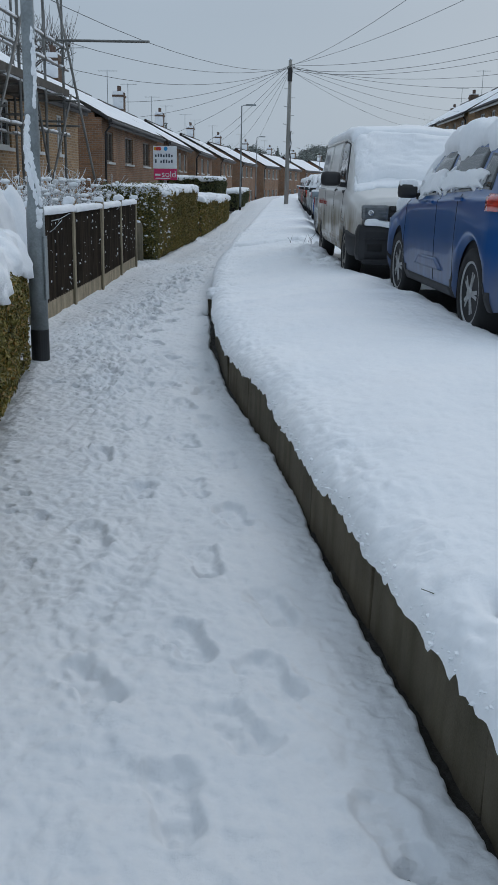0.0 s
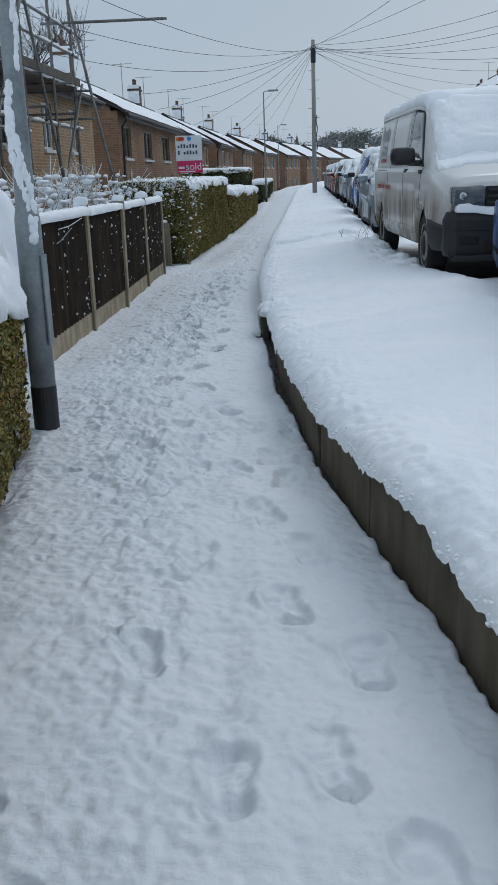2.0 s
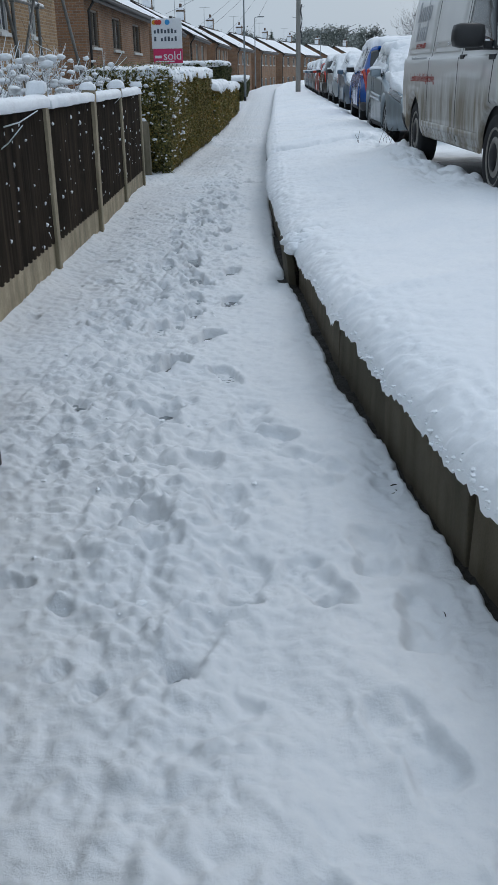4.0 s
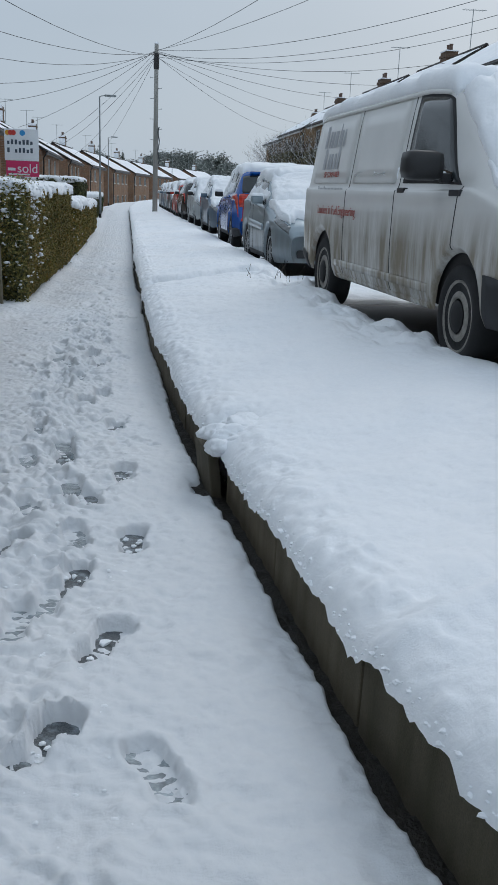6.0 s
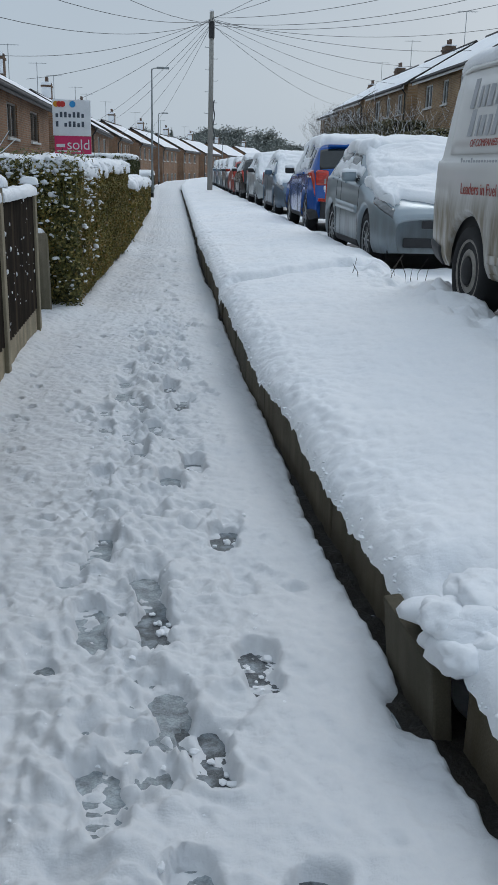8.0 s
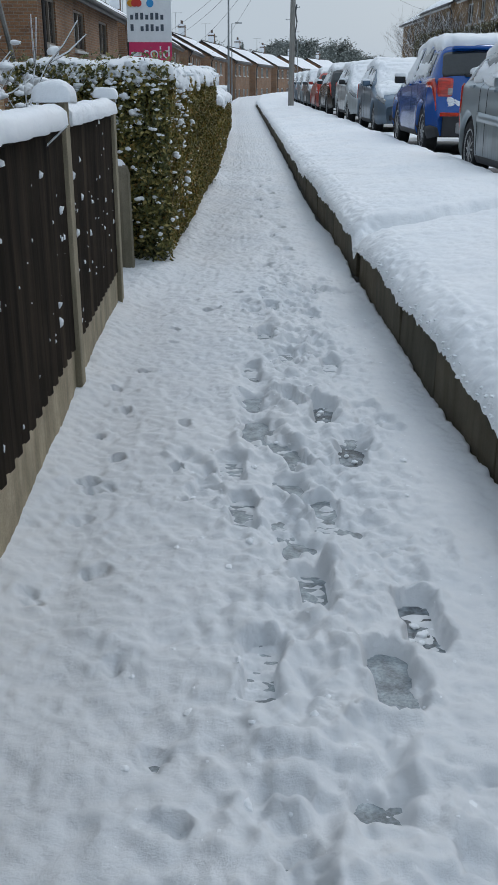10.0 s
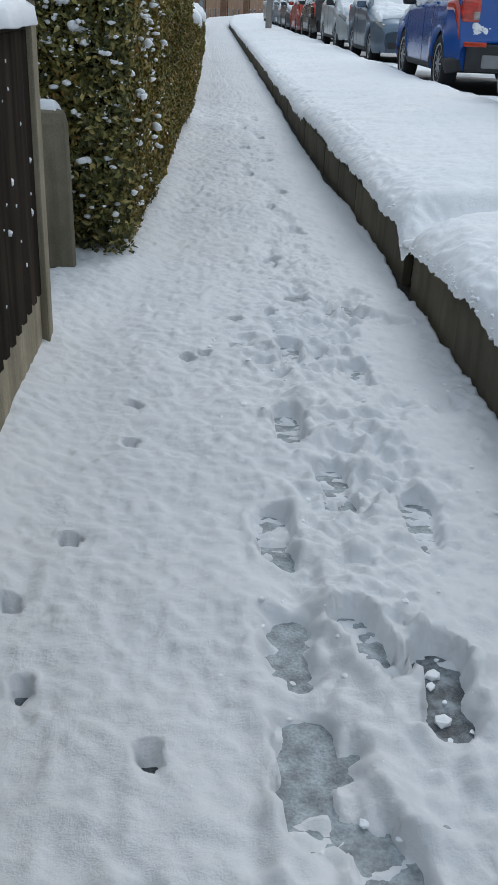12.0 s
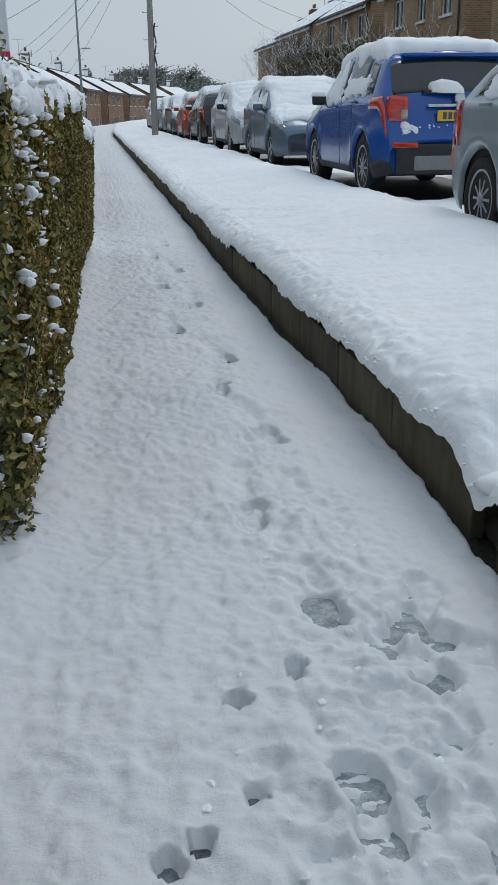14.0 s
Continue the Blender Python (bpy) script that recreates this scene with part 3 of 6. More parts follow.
def verge_edge(y):
    """The lip of the verge's snow hangs unevenly over the edging."""
    y = np.asarray(y, float)
    return along(KERB, y) - 0.036 + 0.007 * fbm(y, 0 * y, 0.5, 2, 69) + 0.006 * fbm(y, 0 * y, 0.12, 3, 70)


def verge_snow_z(x, y):
    kerb, road = along(KERB, y), along(ROADSIDE, y)
    w = (x - kerb) / (road - kerb)
    top = along(LIP, y) + 0.125
    z = top + (0.43 - 0.06 * smooth01(y, 13, 19) - top) * smooth01(w, 0.0, 0.9) + 0.03 * np.sin(np.clip(w, 0, 1) * math.pi)
    z = z + 0.022 * fbm(x, y, 0.9, 3, 61) + 0.008 * fbm(x, y, 0.18, 3, 62) + 0.005 * np.abs(fbm(x, y, 0.06, 3, 63)) + 0.0025 * fbm(x, y, 0.03, 2, 74)
    # a crossing, sunk along a ragged crease, and the far lawn a little higher
    crease = y - (17.25 + 0.28 * (w - 0.2) + 0.05 * fbm(x, y, 0.3, 2, 64))
    z += (-0.055 - 0.02 * vnoise(x, y, 0.15, 73)) * np.exp(-(crease / 0.085) ** 2) + 0.05 * smooth01(crease, 0.02, 0.22) * (1 - smooth01(y, 20, 26))
    # scuffed and ridged by the road side
    scuff = smooth01(w, 0.62, 0.85) * smooth01(y, 11, 12.5) * (1 - smooth01(y, 17, 19))
    z += scuff * (0.06 * fbm(x, y, 0.22, 4, 65) - 0.015)
    ridge = y - (8.6 + 0.25 * np.sin(x * 2.0))
    z += 0.030 * np.exp(-(ridge / 0.06) ** 2) - 0.034 * np.exp(-((ridge - 0.13) / 0.07) ** 2) * (0.4 + vnoise(x, y, 0.2, 82))
    # a hole trodden through to the grass
    z -= 0.13 * np.exp(-((x - 0.62) / 0.06) ** 2 - ((y - 2.2) / 0.07) ** 2) * (1 + 0.5 * fbm(x, y, 0.06, 2, 83))
    # round off and droop at the edging, break down to the road
    lip = 0.008 * fbm(0 * x, y, 0.4, 2, 66) + 0.010 * fbm(x, y, 0.08, 3, 67) + 0.006 * fbm(x, y, 0.035, 2, 75)
    q = np.clip((x - verge_edge(y)) / 0.2, 0, 1)
    z -= (0.125 + lip) * (1 - np.sqrt(np.clip(1 - (1 - q) ** 2, 0, 1)))
    fluff = 1 - smooth01(x - verge_edge(y), 0.12, 0.32)
    z += fluff * (0.013 * np.abs(fbm(x, y, 0.06, 3, 72)) + 0.006 * fbm(x, y, 0.035, 2, 76) - 0.006)
    back = np.clip((road + 0.16 + 0.06 * fbm(x, y, 0.3, 3, 68) - x) / 0.26, 0, 1)
    z -= 0.26 * (1 - np.sqrt(np.clip(1 - (1 - back) ** 2, 0, 1)))
    # snow knocked off the lip at the broken edging
    z -= 0.09 * np.exp(-((x + 0.66) / 0.12) ** 2 - ((y - 10.78) / 0.1) ** 2)
    return z


ys_verge = np.concatenate([np.arange(-1, 24, 0.02), np.arange(24, 40, 0.06), np.arange(40, 72, 0.3), np.arange(72, 151, 2.0)])
sheet("verge_snow", lambda y: (float(verge_edge(y)), along(ROADSIDE, y) + 0.26), ys_verge, verge_snow_z, SNOW, 150, "deep smooth snow on the raised grass verge", "stuff")
# loose grains along the lip of the verge's snow
lip_y = rng.uniform(0.5, 24, 1500)
lip_x = verge_edge(lip_y) + np.abs(rng.normal(0.0, 0.012, 1500))
lip_z = verge_snow_z(lip_x, lip_y)
lip_grains = [(a, b, c - 0.003, 0.003 + 0.009 * rng.random() ** 3) for a, b, c in zip(lip_x, lip_y, lip_z)]
sheet("verge", lambda y: (along(KERB, y) + 0.05, along(ROADSIDE, y) + 0.02), ys_pave, lambda x, y: 0.14 + 0 * x, SOIL, 6, "dark earth of the raised verge")
sheet("channel_soil", lambda y: (along(KERB, y) - 0.13 - 0.03 * np.exp(-((y - 10.62) / 0.2) ** 2), along(KERB, y) + 0.06), ys_verge, lambda x, y: pavement_z(y) - 0.034 + 0.010 * fbm(x, y, 0.06, 3, 71), SOIL, 12, "dark wet earth along the foot of the edging")

# concrete edging panels that hold the verge
edging = thing("verge_edging", "low retaining edging of dark mossy concrete panels", "edging", kind="structure")


def edging_panel(y0, y1, shift=0.0, lean=0.0, drop=0.0):
    x0, x1 = float(along(KERB, y0)) + shift, float(along(KERB, y1)) + shift
    top = min(float(along(LIP, y0)), float(along(LIP, y1))) + 0.02 - drop
    base = float(pavement_z((y0 + y1) / 2)) - 0.12
    length = math.hypot(x1 - x0, y1 - y0) - 0.008
    bm = box(0, 0.05, 0, length, 0, top - base, 0.008)
    for v in bm.verts:
        v.co.z += 0.006 * math.sin(v.co.y * 9 + y0)
    ob = part("concrete_panel", bm, EDGING, edging)
    ob.matrix_world = pose(x0, y0, base, 0, lean, math.degrees(-math.atan2(x1 - x0, y1 - y0)))
    return ob


cuts = list(np.arange(-1.0, 10.4, 0.955)) + [10.45]
for a, b in zip(cuts, cuts[1:]):
    edging_panel(a, b, random.uniform(-0.006, 0.006), random.uniform(-1.5, 1.5), random.uniform(0, 0.012))
edging_panel(10.47, 10.86, -0.05, -6, 0.02)
cuts = [10.93 + 0.875 * k for k in range(8)]
for a, b in zip(cuts, cuts[1:]):
    edging_panel(a, b, random.uniform(-0.006, 0.006), random.uniform(-1.5, 1.5), random.uniform(0, 0.012))
edging_panel(17.06, 17.2, 0.07, 6, 0.05)
cuts = [17.24 + 0.8 * k for k in range(64)]
for a, b in zip(cuts, cuts[1:]):
    edging_panel(a, b, random.uniform(-0.006, 0.006), random.uniform(-1.5, 1.5), random.uniform(0, 0.012))


# ---- snow that lies on things ----
def snow_pillow(name, x0, x1, y0, y1, base, thick, seed, parent=None, step=0.03, droop=0.05, label="", m=None, power=2.6, lumpy=1.0):
    """A rounded, lumpy pad of snow over a rectangle; its rim hangs down unevenly. base: height or function of x, y."""
    nx, ny = max(6, int((x1 - x0) / step)), max(6, int((y1 - y0) / step))
    nx, ny = min(nx, 80), min(ny, 280)
    u, v = np.meshgrid(np.sin(np.linspace(-1, 1, nx) * math.pi / 2), np.linspace(-1, 1, ny), indexing="ij")
    x = (x0 + x1) / 2 + u * (x1 - x0) / 2
    y = (y0 + y1) / 2 + v * (y1 - y0) / 2
    # distance to the rim, in metres, up to the pad's thickness
    ex, ey = (1 - np.abs(u)) * (x1 - x0) / 2, (1 - np.abs(v)) * (y1 - y0) / 2
    r = max(thick * 1.1, 0.02)
    e = np.minimum(np.minimum(ex, ey), r) / r
    lift = (1 - (1 - e) ** power) ** (1 / power)
    lump = 1 + lumpy * 0.22 * fbm(x, y, 0.25, 3, seed) + 0.08 * fbm(x, y, 0.06, 2, seed + 1)
    zb = base(x, y) if callable(base) else base + 0 * x
    z = zb + thick * lift * lump - droop * (1 - lift) * (0.7 + lumpy * 0.7 * fbm(x + seed, y, 0.3, 2, seed + 2))
    out = (1 - e) * 0.35
    wob = min(thick, 0.14) * 0.25 * fbm(x + y, z * 0.8 + 3, 0.20, 2, seed + 3) + min(thick, 0.14) * 0.10 * fbm(y + 9, x - z, 0.09, 2, seed + 6)
    x = x + np.sign(u) * (1 - smooth01(ex, 0, r)) * wob
    y = y + np.sign(v) * (1 - smooth01(ey, 0, r)) * wob
    top = np.stack([x, y, z], -1).reshape(-1, 3)
    low = np.stack([x * 0.94 + 0.06 * (x0 + x1) / 2, y * 0.985 + 0.015 * (y0 + y1) / 2, np.minimum(z - 0.004, zb - droop * 0.3)], -1).reshape(-1, 3)
    f = grid_faces(nx, ny)
    n = nx * ny
    idx = np.arange(n).reshape(nx, ny)
    loop = np.concatenate([idx[:, 0], idx[-1, 1:], idx[-2::-1, -1], idx[0, -2:0:-1]])
    nxt = np.roll(loop, -1)
    wall = np.stack([loop, loop + n, nxt + n, nxt], -1)
    faces = np.concatenate([f, f[:, ::-1] + n, wall])
    ob = mesh_part(name, np.concatenate([top, low]), faces, SNOW, parent, label)
    if m is not None:
        ob.matrix_world = m
    return ob


def clods(name, places, label, seed, rounded=True, tall=1.0):
    """Small lumps of loose snow, joined."""
    r = random.Random(seed)
    bm = bmesh.new()
    for x, y, z, s in places:
        v = bmesh.ops.create_icosphere(bm, subdivisions=4 if s > 0.06 else 2 if s > 0.025 else 1, radius=s)["verts"]
        k = Vector((r.uniform(0, 50), r.uniform(0, 50), r.uniform(0, 50)))
        sq = Vector((r.uniform(0.8, 1.3), r.uniform(0.8, 1.3), r.uniform(0.45, 0.8) * tall))
        for q in v:
            d = 1 + 0.6 * noise.noise(q.co / s * 1.1 + k) + (0.16 * noise.noise(q.co / s * 4.0 + k) if s > 0.06 else 0)
            q.co = Vector((q.co.x * sq.x * d + x, q.co.y * sq.y * d + y, q.co.z * sq.z * d + z))
    return tagged(part(name, bm, SNOW, None, label, rounded), label, "snow", "", "stuff")


# ---- leaves, hedges, bushes ----
def leaf_cloud(name, centres, normals, size, mat, parent, seed, spread=0.7, label=""):
    """Many small folded leaves at given places, roughly facing their normals."""
    g = np.random.default_rng(seed)
    n = len(centres)
    nrm = normals + g.normal(0, spread, (n, 3))
    nrm /= np.linalg.norm(nrm, axis=1, keepdims=True)
    t = np.cross(nrm, g.normal(0, 1, (n, 3)))
    t /= np.linalg.norm(t, axis=1, keepdims=True)
    b = np.cross(nrm, t)
    s = size * g.uniform(0.6, 1.35, (n, 1))
    a0, a1 = centres - t * s, centres + t * s
    m0, m1 = centres + b * s * 0.52 + nrm * s * 0.22, centres - b * s * 0.52 + nrm * s * 0.22
    v = np.stack([a0, m0, a1, m1], 1).reshape(-1, 3)
    k = np.arange(n)[:, None] * 4
    f = np.concatenate([k + [[0, 2, 1]], k + [[0, 3, 2]]])
    return mesh_part(name, v, f, mat, parent, label, False)


def hedge(label, x0, x1, y0, y1, z0, z1, density, leaf, seed, snow=0.17, mat=None, lean=0.0, blobs=0.0, end_open=0.0):
    """A clipped hedge: near-black core as painted inner shade, leaves on its faces, a thick cap of snow. lean: x shift
    from y0 to y1.
    """
    g = np.random.default_rng(seed)
    h = thing("hedge", label, "hedge", pose((x0 + x1) / 2, (y0 + y1) / 2, z0))
    mx, my = (x0 + x1) / 2, (y0 + y1) / 2
    w, d, t = (x1 - x0) / 2, (y1 - y0) / 2, z1 - z0

    def sway(x, y):
        return x + lean * (y / (2 * d))

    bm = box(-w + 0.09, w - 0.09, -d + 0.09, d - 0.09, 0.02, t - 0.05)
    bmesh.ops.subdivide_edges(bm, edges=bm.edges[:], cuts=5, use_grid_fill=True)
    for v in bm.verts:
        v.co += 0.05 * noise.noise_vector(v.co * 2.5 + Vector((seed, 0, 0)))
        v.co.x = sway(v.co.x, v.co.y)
    part("inside", bm, HEDGE_SHADE, h, "near-black core painted as inner shade")
    faces = (("x", w, 2 * d * t), ("x", -w, 2 * d * t * 0.5), ("y", -d, 2 * w * t), ("y", d, 2 * w * t * 0.4), ("z", t, 4 * w * d * 0.3))
    c, nn = [], []
    for axis, at, area in faces:
        n = int(area * density)
        p = np.stack([g.uniform(-w, w, n), g.uniform(-d, d, n), t * g.uniform(0, 1, n) ** 0.9], -1)
        q = np.zeros((n, 3))
        k = "xyz".index(axis)
        p[:, k] = at if axis != "z" else t
        q[:, k] = np.sign(at)
        rough = 0.035 * fbm(p[:, 0] + p[:, 1] * 1.0, p[:, 2], 0.3, 3, seed)
        depth = g.exponential(0.03, n)
        p[:, k] += np.sign(at) * (rough + 0.01) - np.sign(at) * depth
        p[:, k] -= np.sign(at) * 0.10 * smooth01(-p[:, 2], -0.22, 0) * (axis != "z")
        thin = g.random(n) < (1 - 0.55 * smooth01(-p[:, 2], -0.3, 0) * (axis != "z"))
        c.append(p[thin]), nn.append(q[thin])
    c, nn = np.concatenate(c), np.concatenate(nn)
    c[:, 0] = sway(c[:, 0], c[:, 1])
    leaf_cloud("leaves", c, nn, leaf, mat or LEAF, h, seed + 1)
    if end_open:
        n = int(2 * w * t * end_open)
        p = np.stack([g.uniform(-w, w, n), -d - 0.03 + g.normal(0, 0.035, n), t * g.uniform(0.02, 1.04, n)], -1)
        p[:, 1] -= 0.07 * fbm(p[:, 0], p[:, 2], 0.22, 3, seed + 2)
        rim = np.stack([g.uniform(-w, w, n // 5), -d + np.abs(g.normal(0, 0.8, n // 5)), t + 0.02 + np.abs(g.normal(0, 0.05, n // 5))], -1)
        q = np.concatenate([np.tile([0.0, -1.0, 0.35], (n, 1)), np.tile([0.0, -0.3, 1.0], (len(rim), 1))])
        p = np.concatenate([p, rim])
        p[:, 0] = sway(p[:, 0], p[:, 1])
        tagged(leaf_cloud("loose_leaves", p, q, 0.0175, LEAF_LOOSE, h, seed + 3, 0.6, "longer unclipped leaves"), kind="stuff")
        sp = bmesh.new()
        for _ in range(70):
            top_sprig = g.random() < 0.45
            a = Vector((g.uniform(-w, w), -d + (abs(g.normal(0, 0.5)) if top_sprig else 0.03), t if top_sprig else t * g.uniform(0.15, 1.0)))
            e = Vector((g.normal(0, 0.5), g.normal(-0.5, 0.4), g.uniform(0.3, 1.0))).normalized() * g.uniform(0.10, 0.24)
            a.x = sway(a.x, a.y)
            tube([a, a + e * 0.5, a + e + Vector((0, 0, -0.02))], 0.0032, 4, sp, 0.4)
        tagged(part("sprig", sp, TWIG, h, "bare sprigs poking out"), kind="stuff")
    tw = bmesh.new()
    for _ in range(int(30 * d)):
        y = g.uniform(-d, d)
        x = w - 0.1 + g.normal(0, 0.03)
        pts = [(sway(x, y), y, 0)]
        for k in range(4):
            pts.append((sway(x + 0.06 * k / 4 + g.normal(0, 0.02), y), y + g.normal(0, 0.04) * k, t * 0.16 * (k + 1)))
        tube(pts, 0.004, 4, tw, 0.4)
    tagged(part("twig_tangle", tw, TWIG, h), kind="stuff")
    if snow:
        cap = snow_pillow("snow_cap", -w - 0.03, w + 0.035, -d - 0.02, d + 0.03, t - 0.02, snow, seed + 5, h, 0.022, 0.07, "thick uneven snow cap")
        co = cap.data.vertices
        for v in co:
            v.co.x = sway(v.co.x, v.co.y)
    if blobs:
        spots = []
        for _ in range(int(blobs)):
            if g.random() < 0.66:
                p = (g.uniform(-w, w), -d - 0.085 + g.normal(0, 0.03), t * (1 - 0.9 * g.random() ** 1.5))
            else:
                y = -d + abs(g.normal(0, 1.1))
                p = (w + 0.01 + g.normal(0.0, 0.012), min(y, d), t * (1 - 0.8 * g.random() ** 1.8))
            size = 0.006 + 0.028 * g.random() ** 3
            for _c in range(1 + int(3 * g.random() ** 2)):
                spots.append((mx + sway(p[0], p[1]) + g.normal(0, size * 0.8), my + p[1] + g.normal(0, size * 0.5), z0 + p[2] + g.normal(0, size * 0.7), size * g.uniform(0.6, 1.0)))
        # clumps that hang over the rim of the cap
        for _ in range(int(blobs * 0.3)):
            on_end = g.random() < 0.35
            p = (g.uniform(-w, w), -d - 0.02) if on_end else (w + 0.005, g.uniform(-d, d))
            spots.append((mx + sway(p[0], p[1]), my + p[1], z0 + t + g.normal(0.0, 0.03), g.uniform(0.012, 0.036)))
        clods("snow_lumps_on_hedge", spots, "small lumps of snow caught on hedge leaves", seed)
    return h


def bare_bush(label, x, y, z, height, spread, seed, n=60, snow=0.5, category="shrub"):
    """A leafless shrub of many thin branching twigs, with snow along some."""
    g = random.Random(seed)
    h = thing("shrub", label, category, pose(x, y, z))
    tw, sn = bmesh.new(), bmesh.new()
    thin = 0.0022 * height + 0.002 if category == "shrub" else 0.0015 * height + 0.0022
    for _ in range(n):
        a, r = g.uniform(0, 2 * math.pi), spread * math.sqrt(g.random())
        p = Vector((0.25 * r * math.cos(a), 0.25 * r * math.sin(a), 0))
        d = Vector((math.cos(a) * r / height, math.sin(a) * r / height, 1)).normalized()
        pts = [p.copy()]
        for k in range(5):
            d = (d + Vector((g.gauss(0, 0.16), g.gauss(0, 0.16), g.gauss(0.0, 0.08)))).normalized()
            p = p + d * height * g.uniform(0.14, 0.23)
            pts.append(p.copy())
            if k > 0:
                for _b in range(2 if category == "shrub" else 3):
                    e = (d + Vector((g.gauss(0, 0.7), g.gauss(0, 0.7), g.gauss(0.1, 0.3)))).normalized()
                    q = [p.copy(), p + e * height * 0.08, p + e * height * 0.08 + (e + Vector((0, 0, 0.3))) * height * 0.07]
                    tube(q, thin * 0.4, 3, tw, 0.4)
                    if g.random() < snow:
                        tube([v + Vector((0, 0, thin)) for v in q], thin * 0.9, 4, sn, 0.6)
        tube(pts, thin, 4, tw, 0.3)
        if g.random() < snow:
            tube([v + Vector((0, 0, thin)) for v in pts[2:]], thin * 1.3, 4, sn, 0.5)
    tagged(part("twig_tangle", tw, TWIG, h), kind="stuff")
    tagged(part("twig_snow", sn, SNOW, h, "snow lying along the twigs"), kind="stuff")
    return h


clods("snow_crumbs", crumbs, "loose crumbs of snow kicked up along the trodden path", 17, False)
clods("snow_grains", lip_grains, "loose grains of snow along the lip of the verge", 19, False)
clods("snow_clod", [(-0.73, 10.56, 0.185, 0.11), (-0.63, 10.64, 0.225, 0.10), (-0.77, 10.66, 0.175, 0.06), (-0.74, 10.44, 0.17, 0.065), (-0.67, 10.46, 0.20, 0.08), (-0.92, 17.12, 0.12, 0.05), (-0.87, 17.05, 0.10, 0.04)], "clods of snow hanging on the broken edging", 18)

# near hedge at the start, beside the lamp column
hedge("low clipped green hedge with a heavy snow cap", -2.45, -1.52, 2.2, 6.95, -0.1, 0.80, 6500, 0.016, 11, 0.24, LEAF, -0.8)
snow_pillow("snow_mound", -3.4, -2.15, 6.6, 8.3, 0.95, 0.32, 77, None, 0.025, 0.25, "", None, 2.6, 2.2)
tagged(bpy.data.objects["snow_mound"], "rounded mound of snow on a garden shrub", "snow mound")
hedge("dark green garden shrub under a mound of snow", -3.3, -2.3, 6.9, 8.1, -0.2, 1.0, 2500, 0.02, 12, 0.0, LEAF_DARK)

# the tall hedge past the fence
hedge("tall clipped green hedge with snow lumps and a thick snow cap", -3.3, -2.18, 17.42, 23.4, -0.09, 1.25, 7500, 0.0155, 13, 0.105, LEAF, 0.19, 620, 6200)
# hedges further down the street
hedge("short green hedge with patchy snow beside a gate", -2.9, -2.05, 25.0, 29.5, -0.09, 0.95, 2200, 0.028, 14, 0.14, LEAF, 0.05, 60)
hedge("low green hedge capped with snow", -2.9, -2.05, 30.2, 36.5, -0.09, 0.85, 1500, 0.034, 15, 0.14, LEAF, 0.05)
hedge("rounded dark evergreen hedge dusted with snow", -5.0, -2.6, 38.5, 44.0, -0.2, 1.55, 700, 0.05, 16, 0.10, LEAF_DARK)
hedge("low garden hedge capped with snow", -3.2, -2.3, 50.0, 60.0, -0.1, 0.9, 500, 0.05, 17, 0.16, LEAF_DARK)
hedge("low garden hedge capped with snow", -3.4, -2.5, 62.0, 72.0, -0.1, 0.9, 300, 0.06, 18, 0.16, LEAF_DARK)
for k, (bx, by, bh) in enumerate(((-3.0, 9.6, 1.3), (-3.1, 11.3, 1.35), (-3.0, 13.0, 1.3), (-3.1, 14.6, 1.4), (-3.3, 16.2, 1.45))):
    bare_bush("bare garden shrub loaded with snow behind the fence", bx - 0.35, by, -0.25, bh + 0.28, 0.55, 200 + k, 30, 0.75)
fill = []
for _ in range(420):
    fill.append((random.uniform(-3.6, -2.75), random.uniform(9.0, 17.0), random.uniform(0.92, 1.42 if _ % 3 else 1.2), random.uniform(0.012, 0.05)))
clods("snow_on_shrubs", fill, "lumps of snow piled on garden shrubs", 5)

# ---- the fence ----
fence = thing("fence", "dark brown boarded fence between concrete posts, capped with snow", "fence", pose(-2.5, 9.0, -0.05))
FENCE_LINE = [(-2.42, 9.0), (-2.445, 10.8), (-2.46, 12.6), (-2.51, 14.43), (-2.545, 16.15)]


def fence_post(x, y):
    z = float(pavement_z(y)) - 0.1
    bm = box(-0.05, 0.05, -0.05, 0.05, 0, 1.31, 0.008)
    ob = part("concrete_post", bm, POST_CONCRETE, fence)
    ob.matrix_world = pose(x, y, z, random.uniform(-0.6, 0.6), random.uniform(-0.8, 0.8), 1)
    cap = snow_pillow("snow_cap", -0.066, 0.066, -0.066, 0.066, 1.305, 0.06 if 10 < y < 14 or y > 14.4 and y < 15 else 0.035, int(y * 10), fence, 0.012, 0.015)
    cap.matrix_world = pose(x, y, z)


